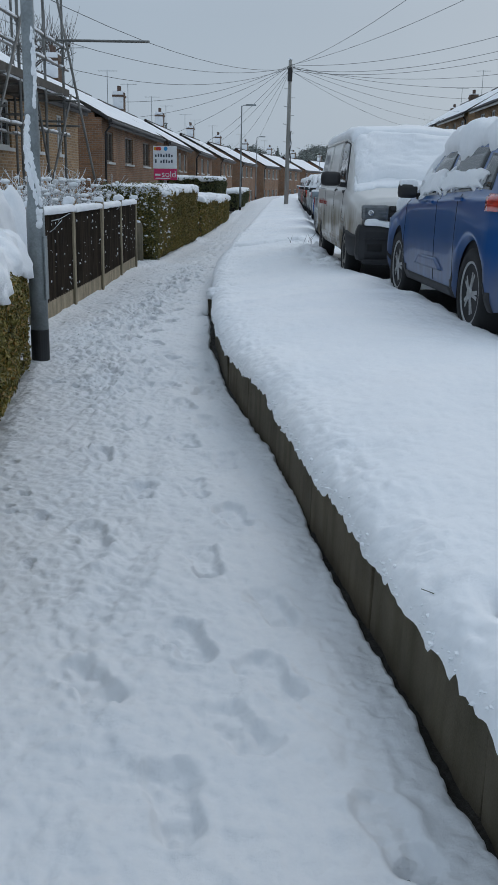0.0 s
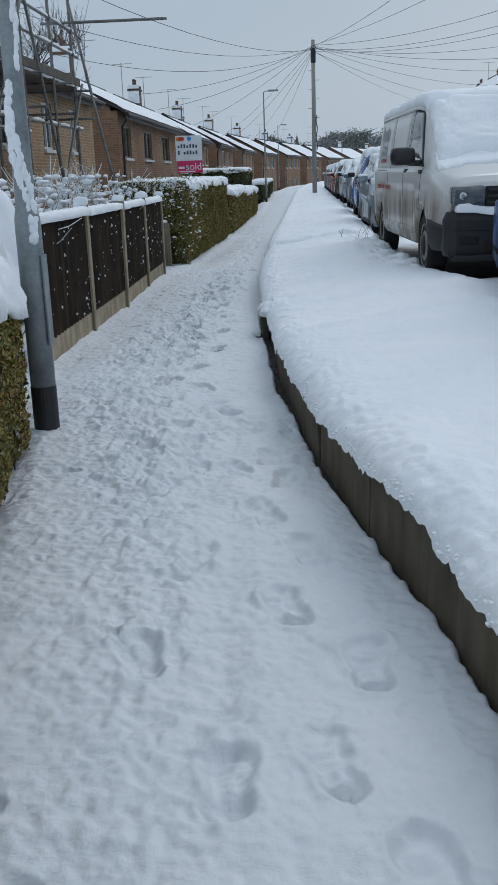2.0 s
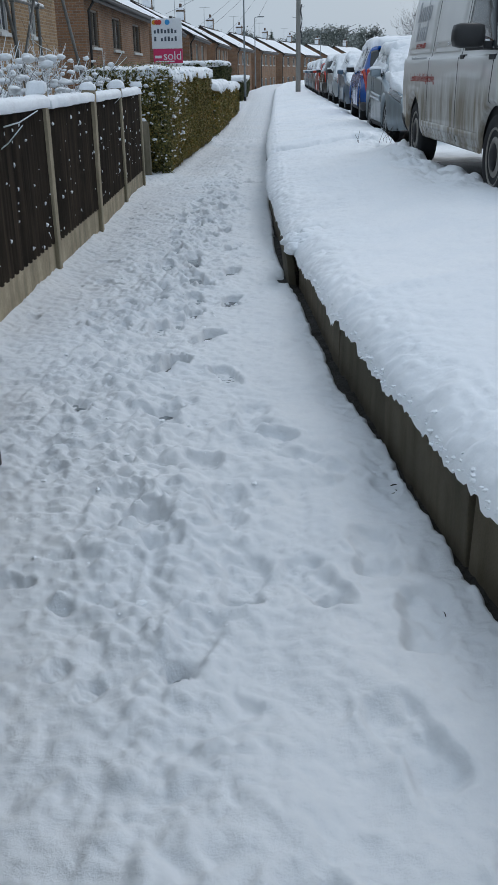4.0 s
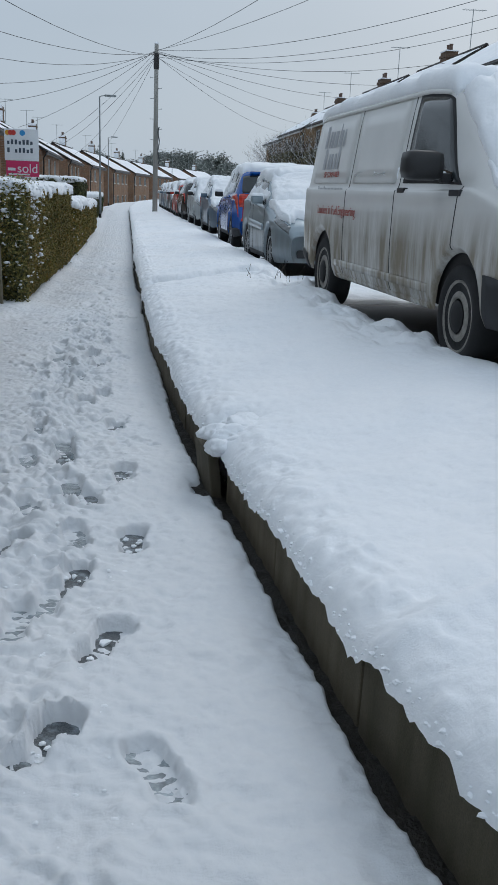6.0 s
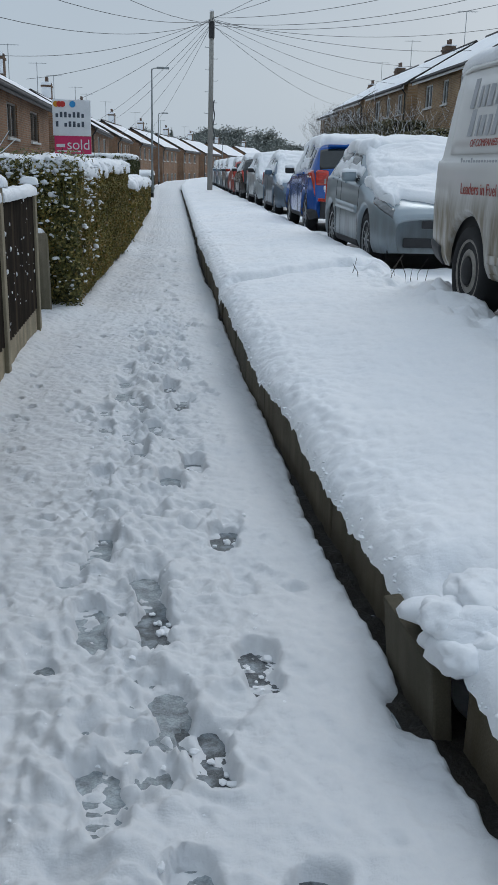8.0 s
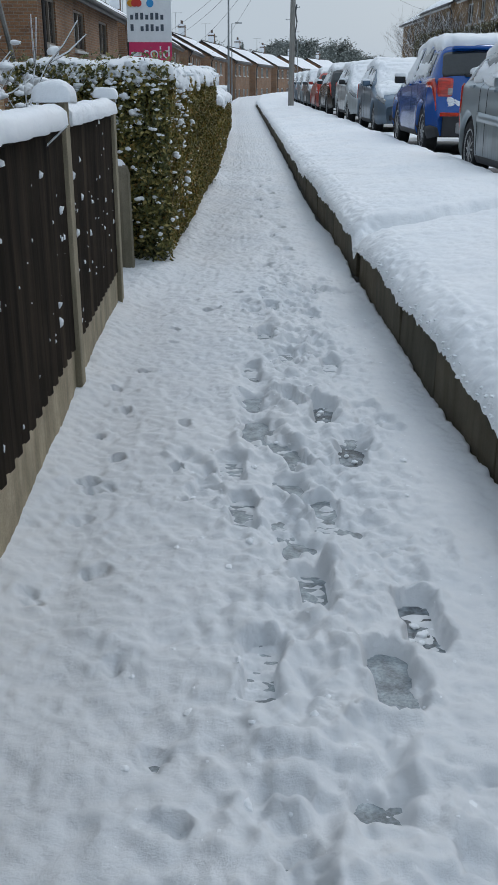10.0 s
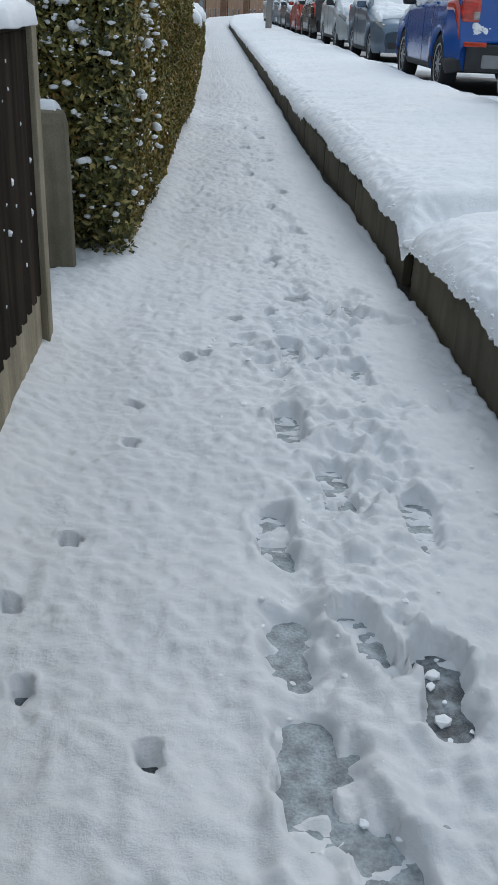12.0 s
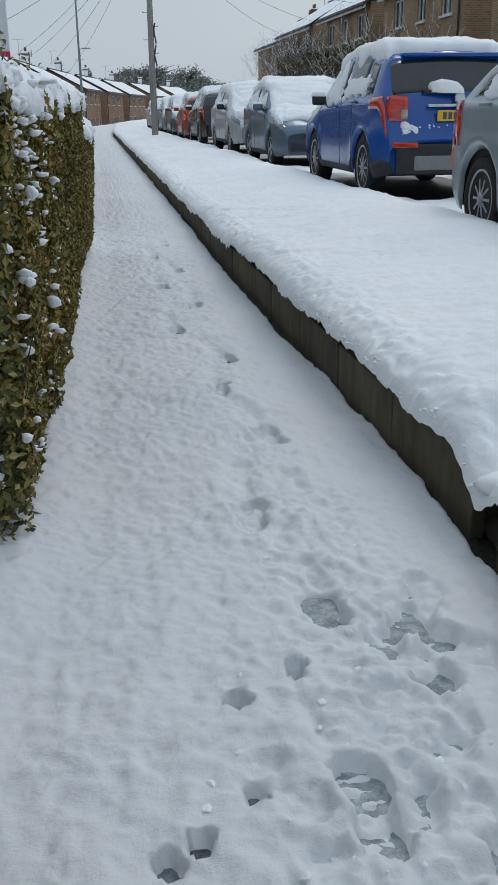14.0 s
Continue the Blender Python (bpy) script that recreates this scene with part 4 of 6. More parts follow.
for p in FENCE_LINE:
    fence_post(*p)
for (xa, ya), (xb, yb) in zip(FENCE_LINE, FENCE_LINE[1:]):
    z = float(pavement_z((ya + yb) / 2)) - 0.06
    length = math.hypot(xb - xa, yb - ya)
    m = pose(xa, ya, z, 0, 0, math.degrees(-math.atan2(xb - xa, yb - ya)))
    part("gravel_board", box(-0.022, 0.022, 0.045, length - 0.045, 0, 0.28, 0.006), POST_CONCRETE, fence, "pale concrete gravel board").matrix_world = m
    count = 15
    pitch = (length - 0.1) / count
    for k in range(count):
        y0 = 0.05 + k * pitch
        bm = box(-0.006, 0.010, y0 - 0.006, y0 + pitch, 0.27, 1.15, 0.004)
        for v in bm.verts:
            v.co.x += 0.020 * (v.co.y - y0) / pitch
        part("board", bm, FENCE_WOOD, fence).matrix_world = m
    part("top_rail", box(-0.03, 0.03, 0.05, length - 0.05, 1.15, 1.18, 0.005), FENCE_WOOD, fence).matrix_world = m
    snow_pillow("snow_cap", -0.065, 0.068, 0.05, length - 0.05, 1.175, 0.065, int(ya * 7), fence, 0.016, 0.012, "bar of snow along the fence top", None, 3.2, 0.35).matrix_world = m
    flecks = []
    for _ in range(60):
        f = random.random()
        flecks.append((xa + (xb - xa) * f + 0.022, ya + (yb - ya) * f, z + 0.3 + 0.85 * random.random(), 0.004 + 0.011 * random.random() ** 3))
    clods("snow_flecks", flecks, "flecks of snow stuck to fence boards", int(ya), True, 2.2)

pier = part("gate_post", box(-0.105, 0.105, -0.07, 0.07, 0, 0.82, 0.06), PIER_CONCRETE)
pier.matrix_world = pose(-2.625, 17.08, -0.14, 1.5, -1.0, 6)
tagged(pier, "weathered mossy concrete gate post beside the hedge", "gate post")
tagged(snow_pillow("snow_on_gate_post", -0.095, 0.07, -0.06, 0.06, 0.675, 0.035, 9, None, 0.014, 0.02, "", pose(-2.64, 17.08, 0.0)), "thin crusty snow on the gate post", "snow")


# ---- street lamps, telegraph pole, cables, sign ----
def lathe(profile, sides=24, bm=None):
    bm = bm or bmesh.new()
    rings = [[bm.verts.new((r * math.cos(2 * math.pi * k / sides), r * math.sin(2 * math.pi * k / sides), z)) for k in range(sides)] for r, z in profile]
    for a, b in zip(rings, rings[1:]):
        for k in range(sides):
            bm.faces.new((a[k], a[(k + 1) % sides], b[(k + 1) % sides], b[k]))
    bm.faces.new(rings[0][::-1])
    bm.faces.new(rings[-1])
    return bm


def street_lamp(label, x, y, z, height, wide, snow, lean=0.0, arm=0.55):
    s = thing("street_lamp", label, "street lamp", pose(x, y, z, 0, lean, 0))
    part("base_band", lathe([(wide * 1.03, -0.1), (wide * 1.03, 0.26)]), LAMP_BLACK, s, "black painted foot")
    part("column", lathe([(wide, 0.255), (wide, 1.15), (wide * 0.97, 1.2), (wide * 0.78, 1.27), (wide * 0.76, 1.3), (wide * 0.5, height - 0.05), (wide * 0.4, height)]), LAMP_GREY, s, "", True)
    part("door", box(wide - 0.006, wide + 0.006, -0.045, 0.045, 0.5, 1.0, 0.003), LAMP_GREY, s)
    part("arm", tube([(0, 0, height - 0.05), (0.08, 0, height + 0.02), (arm * 0.5, 0, height + 0.04)], wide * 0.34), LAMP_GREY, s, "", True)
    part("lantern", box(arm * 0.4, arm * 1.35, -0.1, 0.1, height, height + 0.085, 0.03), LAMP_GREY, s)
    if snow:
        g = random.Random(4)
        bm = bmesh.new()
        z1 = 1.1
        while z1 < 2.5:
            up = z1 > 1.92
            a = -1.57 + (0.9 if up else 0.75 * math.sin(z1 * 6.5))
            r = wide * (1.0 if z1 < 1.2 else 0.72)
            for strand in ((0.0,) if up else (-0.32 * math.sin((z1 - 1.1) * 4.2), 0.5 * math.sin((z1 - 1.1) * 4.2))):
                v = bmesh.ops.create_icosphere(bm, subdivisions=2, radius=g.uniform(0.017, 0.027))["verts"]
                sx, sz, b2 = (0.5 if up else g.uniform(0.6, 1.1)), g.uniform(0.9, 1.8), a + strand + g.gauss(0, 0.12)
                off = Vector((g.uniform(0, 40), 0, z1 * 9))
                for q in v:
                    q.co *= 1 + 0.55 * noise.noise(q.co * 40 + off)
                    q.co = Vector((q.co.x * sx + r * math.cos(b2), q.co.y * 0.6 + r * math.sin(b2), q.co.z * sz + z1))
            z1 += 0.022 if not 1.85 < z1 < 1.92 else 0.1
        tagged(part("stuck_snow", bm, SNOW, s, "ragged snow plastered to the column", True), kind="stuff")
    return s


street_lamp("grey steel lamp column with black foot and plastered snow", -1.93, 7.3, -0.02, 5.4, 0.071, True, 0.15)
street_lamp("slim dark street lamp column with a flat lantern", -2.2, 50.3, -0.1, 5.35, 0.058, False)
street_lamp("slim dark street lamp column with a flat lantern", -2.3, 84.0, -0.1, 5.35, 0.058, False)
street_lamp("slim dark street lamp column with a flat lantern", 4.6, 118.0, -0.1, 5.35, 0.058, False)

POLE = Vector((0.25, 48.6, 0.2))
pole = thing("telegraph_pole", "weathered wooden telegraph pole with step irons and many cables", "telegraph pole", Matrix.Translation(POLE))
part("shaft", tube([(0, 0, -0.2), (0, 0, 3.5), (0, 0, 7.1)], 0.115, 14, None, 0.75), POLE_WOOD, pole, "", True)
part("joint_sleeve", lathe([(0.10, 6.1), (0.12, 6.15), (0.12, 6.7), (0.10, 6.75)], 14), BLACK_PLASTIC, pole, "black cable joint near the top")
part("snow_cap", lathe([(0.085, 7.09), (0.095, 7.14), (0.05, 7.2)], 12), SNOW, pole)
for k in range(9):
    z = 2.4 + 0.42 * k
    s = 1 if k % 2 else -1
    part("step_iron", tube([(s * 0.08, 0, z), (s * 0.25, 0, z), (s * 0.25, 0, z + 0.04)], 0.012, 6), STEEL, pole)
part("cable_coil", tube([(0.13 + 0.03 * math.sin(k), -0.05, 2.2 + 0.12 * k) for k in range(14)], 0.03, 6), WIRE, pole)


def cable(a, b, sag, radius=0.0085):
    a, b = Vector(a), Vector(b)
    pts = [a.lerp(b, k / 16) + Vector((0, 0, -sag * 4 * (k / 16) * (1 - k / 16))) for k in range(17)]
    ob = part("overhead_cable", tube(pts, radius, 5), WIRE, None, "", True)
    return tagged(ob, "black overhead telephone cable strung from the pole", "cable", "cables from the telegraph pole")


TOP = POLE + Vector((0, 0, 6.75))
for bx, by, bz, sag in ((-8.5, 8.0, 6.3, 1.3), (-8.6, 22.0, 5.6, 0.9), (-8.0, 30.0, 5.0, 0.8), (-7.0, 41.0, 4.6, 0.45), (-7.0, 47.0, 4.4, 0.4), (-6.6, 58.0, 4.2, 0.3), (-6.3, 72.0, 4.0, 0.4), (-6.2, 78.0, 4.0, 0.5), (-5.6, 92.0, 4.0, 0.6), (-4.6, 108.0, 3.8, 0.7),
                        (12.0, 12.0, 9.4, 1.0), (12.0, 24.0, 7.4, 0.9), (12.0, 30.0, 7.2, 0.9), (11.8, 36.0, 7.0, 0.7), (11.5, 44.0, 6.6, 0.5), (11.5, 50.0, 6.4, 0.4), (11.5, 56.0, 6.3, 0.4), (11.5, 64.0, 6.2, 0.4), (11.8, 74.0, 6.2, 0.4), (12.0, 84.0, 6.2, 0.5), (9.0, 2.0, 9.6, 1.2)):
    cable(TOP + Vector((0, 0, random.uniform(-0.15, 0.15))), (bx, by, bz), sag)


# ---- houses ----
def house(label, x, y0, y1, base, eave, brick, side, windows, chimney=True, depth=7.0, rise=2.05, turn=0.0, aerial=0, group="row of brick houses", frame_mat=None):
    """A two-storey brick house, ridge along the street. side: +1 faces right (x rises towards the street), -1 faces left."""
    length = y1 - y0
    h = thing("house", label, "house", pose(x, y0, base, 0, 0, turn), group)
    s = side
    wall_h = eave - base
    t = 0.25
    # front wall built round its windows
    zs = (wall_h - 1.5, wall_h - 0.42)
    lows = (0.9, 2.1)
    bm = bmesh.new()
    cut = [0.0]
    for a, b in windows:
        cut += [a * length, b * length]
    cut.append(length)
    for k in range(0, len(cut), 2):
        box(min(0, -s * t), max(0, -s * t), cut[k], cut[k + 1], 0, wall_h, 0, bm)
    for k in range(1, len(cut) - 1, 2):
        for z0, z1 in ((0, lows[0]), (lows[1], zs[0]), (zs[1], wall_h)):
            box(min(0, -s * t), max(0, -s * t), cut[k], cut[k + 1], z0, z1, 0, bm)
    part("front_wall", bm, brick, h)
    # gable walls
    for yy, d in ((0.0, t), (length - t, t)):
        bm = bmesh.new()
        prof = [(-s * t, 0), (-s * depth, 0), (-s * depth, wall_h), (-s * depth / 2, wall_h + rise), (-s * t, wall_h + 2 * t * rise / depth)]
        a = [bm.verts.new((px, yy, pz)) for px, pz in prof]
        b = [bm.verts.new((px, yy + d, pz)) for px, pz in prof]
        n = len(prof)
        bm.faces.new(a), bm.faces.new(b[::-1])
        for k in range(n):
            bm.faces.new((a[k], b[k], b[(k + 1) % n], a[(k + 1) % n]))
        bmesh.ops.recalc_face_normals(bm, faces=bm.faces[:])
        part("gable_wall", bm, brick, h)
    part("back_wall", box(min(-s * depth, -s * (depth - t)), max(-s * depth, -s * (depth - t)), t, length - t, 0, wall_h), brick, h)
    # roof: two slabs of tile with snow lying on them, a little short of the edges
    over = 0.28
    for sgn, nm in ((1, "street"), (-1, "back")):
        x_eave = s * over if sgn > 0 else -s * (depth + over)
        z_eave = wall_h - over * rise / (depth / 2) + 0.05
        x_r, z_r = -s * depth / 2, wall_h + rise + 0.05
        bm = bmesh.new()
        prof = [(x_eave, z_eave), (x_r, z_r), (x_r, z_r + 0.1), (x_eave, z_eave + 0.1)]
        a = [bm.verts.new((px, -0.15, pz)) for px, pz in prof]
        b = [bm.verts.new((px, length + 0.15, pz)) for px, pz in prof]
        bm.faces.new(a), bm.faces.new(b[::-1])
        for k in range(4):
            bm.faces.new((a[k], b[k], b[(k + 1) % 4], a[(k + 1) % 4]))
        bmesh.ops.recalc_face_normals(bm, faces=bm.faces[:])
        roof = part("roof", bm, ROOF_TILE, h)
        nu, nv = 16, max(12, int(length / 0.5))
        u, v = np.meshgrid(np.linspace(0.015, 0.985, nu), np.linspace(0.006, 0.994, nv), indexing="ij")
        px, pz, py = x_eave + (x_r - x_eave) * u, z_eave + 0.1 + (z_r - z_eave) * u, -0.12 + (length + 0.24) * v
        edge = np.minimum(np.minimum(u, 1 - u) * 6, np.minimum(v, 1 - v) * length / 0.3)
        pz = pz + 0.10 * np.clip(edge, 0, 1) ** 0.5 * (1 + 0.25 * fbm(px * 1.0, py + y0, 1.1, 3, int(y0))) - 0.015
        mesh_part("roof_snow", np.stack([px, py, pz], -1).reshape(-1, 3), grid_faces(nu, nv)[:, ::(1 if s * sgn < 0 else -1)], SNOW, roof, "even snow on the roof slope")
    part("ridge_tiles", tube([(-s * depth / 2, -0.15, wall_h + rise + 0.14), (-s * depth / 2, length + 0.15, wall_h + rise + 0.14)], 0.11, 8), ROOF_TILE, h)
    part("fascia", box(min(s * 0.27, s * 0.31), max(s * 0.27, s * 0.31), -0.1, length + 0.1, wall_h - 0.28, wall_h - 0.10), BLACK_PLASTIC if s > 0 else WHITE_PAINT, h)
    part("gutter", tube([(s * 0.36, -0.12, wall_h - 0.12), (s * 0.36, length + 0.12, wall_h - 0.12)], 0.06, 8), BLACK_PLASTIC, h)
    part("drainpipe", tube([(s * 0.34, 0.3, wall_h - 0.15), (s * 0.08, 0.3, wall_h - 0.5), (s * 0.06, 0.3, 0.1)], 0.04, 8), BLACK_PLASTIC, h)
    for a, b in windows:
        for z0, z1 in ((lows[0], lows[1]), zs):
            w = part("window", box(min(-s * 0.10, -s * 0.14), max(-s * 0.10, -s * 0.14), a * length, b * length, z0, z1), GLASS, h, "dark window pane")
            fr = bmesh.new()
            xa, xb = min(-s * 0.05, -s * 0.13), max(-s * 0.05, -s * 0.13)
            ya, yb = a * length, b * length
            for q in ((ya, ya + 0.06, z0, z1), (yb - 0.06, yb, z0, z1), ((ya + yb) / 2 - 0.03, (ya + yb) / 2 + 0.03, z0 + 0.06, z1 - 0.06), (ya + 0.06, yb - 0.06, z0, z0 + 0.06), (ya + 0.06, yb - 0.06, z1 - 0.06, z1)):
                box(xa, xb, q[0], q[1], q[2], q[3], 0, fr)
            part("window_frame", fr, frame_mat or WHITE_PAINT, w)
            part("window_sill", box(min(-s * 0.05, s * 0.07), max(-s * 0.05, s * 0.07), ya - 0.05, yb + 0.05, z0 - 0.08, z0 - 0.002), WHITE_PAINT, w, "sill with a line of snow")
    if chimney:
        cy = length * 0.5
        up = 1.15 if s > 0 else 0.5
        c = part("chimney", box(-s * depth / 2 - 0.3, -s * depth / 2 + 0.3, cy - 0.45, cy + 0.45, wall_h + rise - 0.4, wall_h + rise + up, 0.01), CHIMNEY_BRICK, h, "brick chimney stack with snow on top")
        part("chimney_band", box(-s * depth / 2 - 0.35, -s * depth / 2 + 0.35, cy - 0.5, cy + 0.5, wall_h + rise + up - 0.27, wall_h + rise + up - 0.15), CHIMNEY_BRICK, c)
        if s > 0 and y0 > 33:
            part("chimney_snow", box(-s * depth / 2 - 0.32, -s * depth / 2 + 0.32, cy - 0.47, cy - 0.452, wall_h + rise + 0.2, wall_h + rise + up + 0.01, 0.004), SNOW, c, "snow plastered on the stack")
        part("chimney_snow", box(-s * depth / 2 - 0.33, -s * depth / 2 + 0.33, cy - 0.47, cy + 0.47, wall_h + rise + up + 0.002, wall_h + rise + up + 0.06, 0.02), SNOW, c, "snow on the stack")
        for k in (-0.2, 0.2):
            pot = part("chimney_pot", lathe([(0.11, 0), (0.09, 0.1), (0.085, 0.32), (0.1, 0.34), (0.1, 0.38)], 12), POT, c)
            pot.location = (-s * depth / 2, cy + k, wall_h + rise + up - 0.01)
    for k in range(aerial):
        ay = length * (0.2 + 0.55 * k)
        bm = tube([(0, 0, 0), (0, 0, 1.9)], 0.02, 6)
        tube([(-0.5, 0.1, 1.85), (0.6, -0.1, 1.85)], 0.014, 5, bm)
        for j in range(7):
            q = -0.45 + 0.16 * j
            tube([(q, -0.2, 1.85), (q, 0.2, 1.85)], 0.008, 4, bm)
        part("aerial", bm, STEEL, h).location = (-s * depth / 2, ay, wall_h + rise + 0.1)
    return h


W3 = ((0.06, 0.15), (0.33, 0.46), (0.66, 0.80))
W4 = ((0.06, 0.16), (0.28, 0.40), (0.58, 0.70), (0.82, 0.92))
house("buff brick house wrapped in scaffolding with snow on its boards", -6.5, 9.5, 30.2, -1.5, 3.6, BRICK_BUFF, 1, ((0.10, 0.17), (0.40, 0.47), (0.58, 0.64), (0.735, 0.78), (0.865, 0.90)), True, aerial=0)
rows = ((34.2, 49.5, -6.5), (52.0, 65.0, -6.5), (67.5, 82.0, -6.2), (85.0, 98.0, -5.6), (101.0, 114.0, -4.4), (117.0, 130.0, -2.3), (133.0, 147.0, 0.3), (150.0, 164.0, 3.6), (166.0, 180.0, 8.0), (182.0, 196.0, 13.5))
for k, (a, b, x) in enumerate(rows):
    house("red-brown brick house with a snow-covered tiled roof", x, a, b, -1.55, 3.55 - 0.02 * k, BRICK_RED, 1, W3 if k % 2 == 0 else W4, True, rise=1.8, frame_mat=FRAME_BROWN if k < 1 else None, turn=-[0, 0, 0.5, 2, 5, 8, 10, 13, 17, 20][k], aerial=2 if k < 4 else 1)
for k, (a, b, x) in enumerate(((36.5, 46.5, 11.5), (49.0, 58.6, 11.5), (60.7, 70.5, 11.5), (73.0, 83.0, 11.6), (86.0, 97.0, 12.5))):
    house("brown brick house with white windows and a snowy roof", x, a, b, 0.9, 5.95, BRICK_BUFF, -1, ((0.12, 0.24), (0.42, 0.52), (0.70, 0.84)), True, aerial=1, group="brick houses over the road")


# ---- scaffold on the first house ----
scaffold = thing("scaffolding", "steel tube scaffolding with boards and snow in front of the house", "scaffolding", pose(-6.0, 15.0, -1.6))
for y in (12.4, 14.4, 16.4, 18.6, 20.6, 22.3):
    for x in (-6.25, -5.1):
        part("upright", tube([(x, y, -1.6), (x, y, 6.4 if y > 20 else 4.6 + 0.3 * random.random())], 0.03, 7), SCAFFOLD, scaffold)
    for z in (0.6, 2.6, 3.15):
        part("crossbar", tube([(-6.45, y + 0.05, z), (-4.75, y + 0.05, z)], 0.026, 6), SCAFFOLD, scaffold)
for z in (0.7, 2.4, 3.85, 4.3):
    for x in (-6.25, -5.1):
        part("rail", tube([(x, 11.4, z), (x, 22.8, z)], 0.026, 6), SCAFFOLD, scaffold)
        if z > 2:
            for y in np.arange(11.8, 22.2, 1.0):
                a = float(y) + random.uniform(0, 0.3)
                part("rail_snow", tube([(x, a, z + 0.03), (x, a + 0.25, z + 0.042), (x, a + random.uniform(0.4, 0.8), z + 0.03)], 0.028, 6), SNOW, scaffold, "ridge of snow on the rail", True)
for k in range(4):
    part("board", box(-6.2 + 0.27 * k, -5.95 + 0.27 * k, 11.4, 22.7, 3.2, 3.245, 0.004), PLANK, scaffold)
part("toe_board", box(-5.09, -5.06, 11.4, 22.7, 3.26, 3.42, 0.004), PLANK, scaffold)
snow_pillow("snow_on_boards", -6.2, -5.1, 11.4, 22.7, 3.25, 0.12, 33, scaffold, 0.1, 0.02)
for a, b in (((-5.0, 14.6, 0.1), (-5.0, 18.6, 4.4)), ((-5.0, 22.0, -1.4), (-5.0, 18.7, 4.3)), ((-5.0, 19.8, 0.7), (-5.0, 22.6, 3.3)), ((-3.75, 21.4, -1.1), (-5.15, 22.0, 5.4))):
    part("brace", tube([a, b], 0.028, 6), SCAFFOLD, scaffold)
part("outrigger", tube([(-5.5, 21.6, 4.35), (-3.0, 21.6, 4.35)], 0.03, 6), SCAFFOLD, scaffold)
# couplers where the tubes cross
for y in (12.4, 14.4, 16.4, 18.6, 20.6, 22.3):
    for z in (2.4, 3.85, 4.3):
        part("coupler", box(-5.145, -5.055, y - 0.045, y + 0.045, z - 0.045, z + 0.045, 0.012), SCAFFOLD, scaffold)
for o in scaffold.children:
    o.matrix_parent_inverse = scaffold.matrix_world.inverted()

# ---- sale board ----
SIGN_WHITE = plain("sign_white", (0.74, 0.77, 0.80), 0.05, 5, 40, 0.45)
SIGN_PINK = plain("sign_pink", (0.62, 0.03, 0.13), 0.08, 5, 40, 0.45)
INK = plain("sign_ink", (0.06, 0.08, 0.11), 0.1, 8, 40, 0.5)
SIGN_RED = plain("sign_red", (0.55, 0.04, 0.03), 0.1, 8, 40, 0.5)
SIGN_ORANGE = plain("sign_orange", (0.65, 0.3, 0.02), 0.1, 8, 40, 0.5)
SIGN_BLUE = plain("sign_blue", (0.03, 0.28, 0.60), 0.1, 8, 40, 0.5)
sign = thing("sale_board", "white and pink house sale board on a post above the hedge", "sign", pose(-3.35, 24.6, 1.42, 0, 0, -3))
part("post", box(0.27, 0.34, 0.02, 0.09, -1.7, 0.86, 0.006), POLE_WOOD, sign, "wooden post")
part("upper_panel", box(0, 0.62, -0.012, 0.012, 0.3, 0.86, 0.004), SIGN_WHITE, sign)
part("lower_panel", box(0.02, 0.62, -0.016, 0.010, 0.02, 0.296, 0.004), SIGN_PINK, sign, "pink strip with white writing")


def disc(cx, cz, r, y):
    bm = bmesh.new()
    bmesh.ops.create_cone(bm, cap_ends=True, segments=20, radius1=r, radius2=r, depth=0.004, matrix=Matrix.Translation((cx, y, cz)) @ Matrix.Rotation(math.pi / 2, 4, "X"))
    return bm


part("disc", disc(0.06, 0.79, 0.045, -0.016), SIGN_ORANGE, sign)
part("disc", disc(0.115, 0.79, 0.045, -0.02), SIGN_RED, sign)
part("disc", disc(0.17, 0.79, 0.045, -0.024), SIGN_RED, sign)
part("disc", disc(0.33, 0.79, 0.05, -0.016), SIGN_BLUE, sign)
# brand name lines as plain bars
for row, (bz, marks) in enumerate(((0.585, (0, 1, 2, 3, 4, 5, 6)), (0.44, (0, 2, 3, 4, 5, 6)))):
    for k in marks:
        tall = 0.085 if (k * 7 + row) % 3 else 0.06
        part("name_bar", box(0.05 + 0.07 * k, 0.092 + 0.07 * k, -0.016, -0.0125, bz, bz + tall), INK, sign, "dark name lettering as bars")


def writing(text, size, mat, parent, m, thickness=0.001, label=""):
    """A line of lettering, each word a mesh of its own."""
    words = text.split(" ")
    if len(words) > 1:
        at = 0.0
        for word in words:
            ob = writing(word, size, mat, parent, m @ Matrix.Translation((at, 0, 0)), thickness, label)
            at += max(v.co.x for v in ob.data.vertices) + 0.28 * size
        return ob
    cu = bpy.data.curves.new("writing", "FONT")
    cu.body, cu.size, cu.extrude = text, size, thickness
    tmp = bpy.data.objects.new("writing", cu)
    scene.collection.objects.link(tmp)
    me = bpy.data.meshes.new_from_object(tmp.evaluated_get(bpy.context.evaluated_depsgraph_get()))
    bpy.data.objects.remove(tmp)
    bpy.data.curves.remove(cu)
    me.name = "writing"
    me.materials.clear()
    me.materials.append(mat)
    ob = new("writing", me)
    ob.parent = parent
    ob.matrix_basis = m
    return tagged(ob, label)


writing("sold", 0.23, SIGN_WHITE, sign, pose(0.22, -0.019, 0.09, 90, 0, 0))
part("small_bar", box(0.05, 0.19, -0.019, -0.0165, 0.12, 0.17), SIGN_WHITE, sign)
part("small_bar", box(0.06, 0.45, -0.019, -0.0165, 0.045, 0.07), SIGN_WHITE, sign)

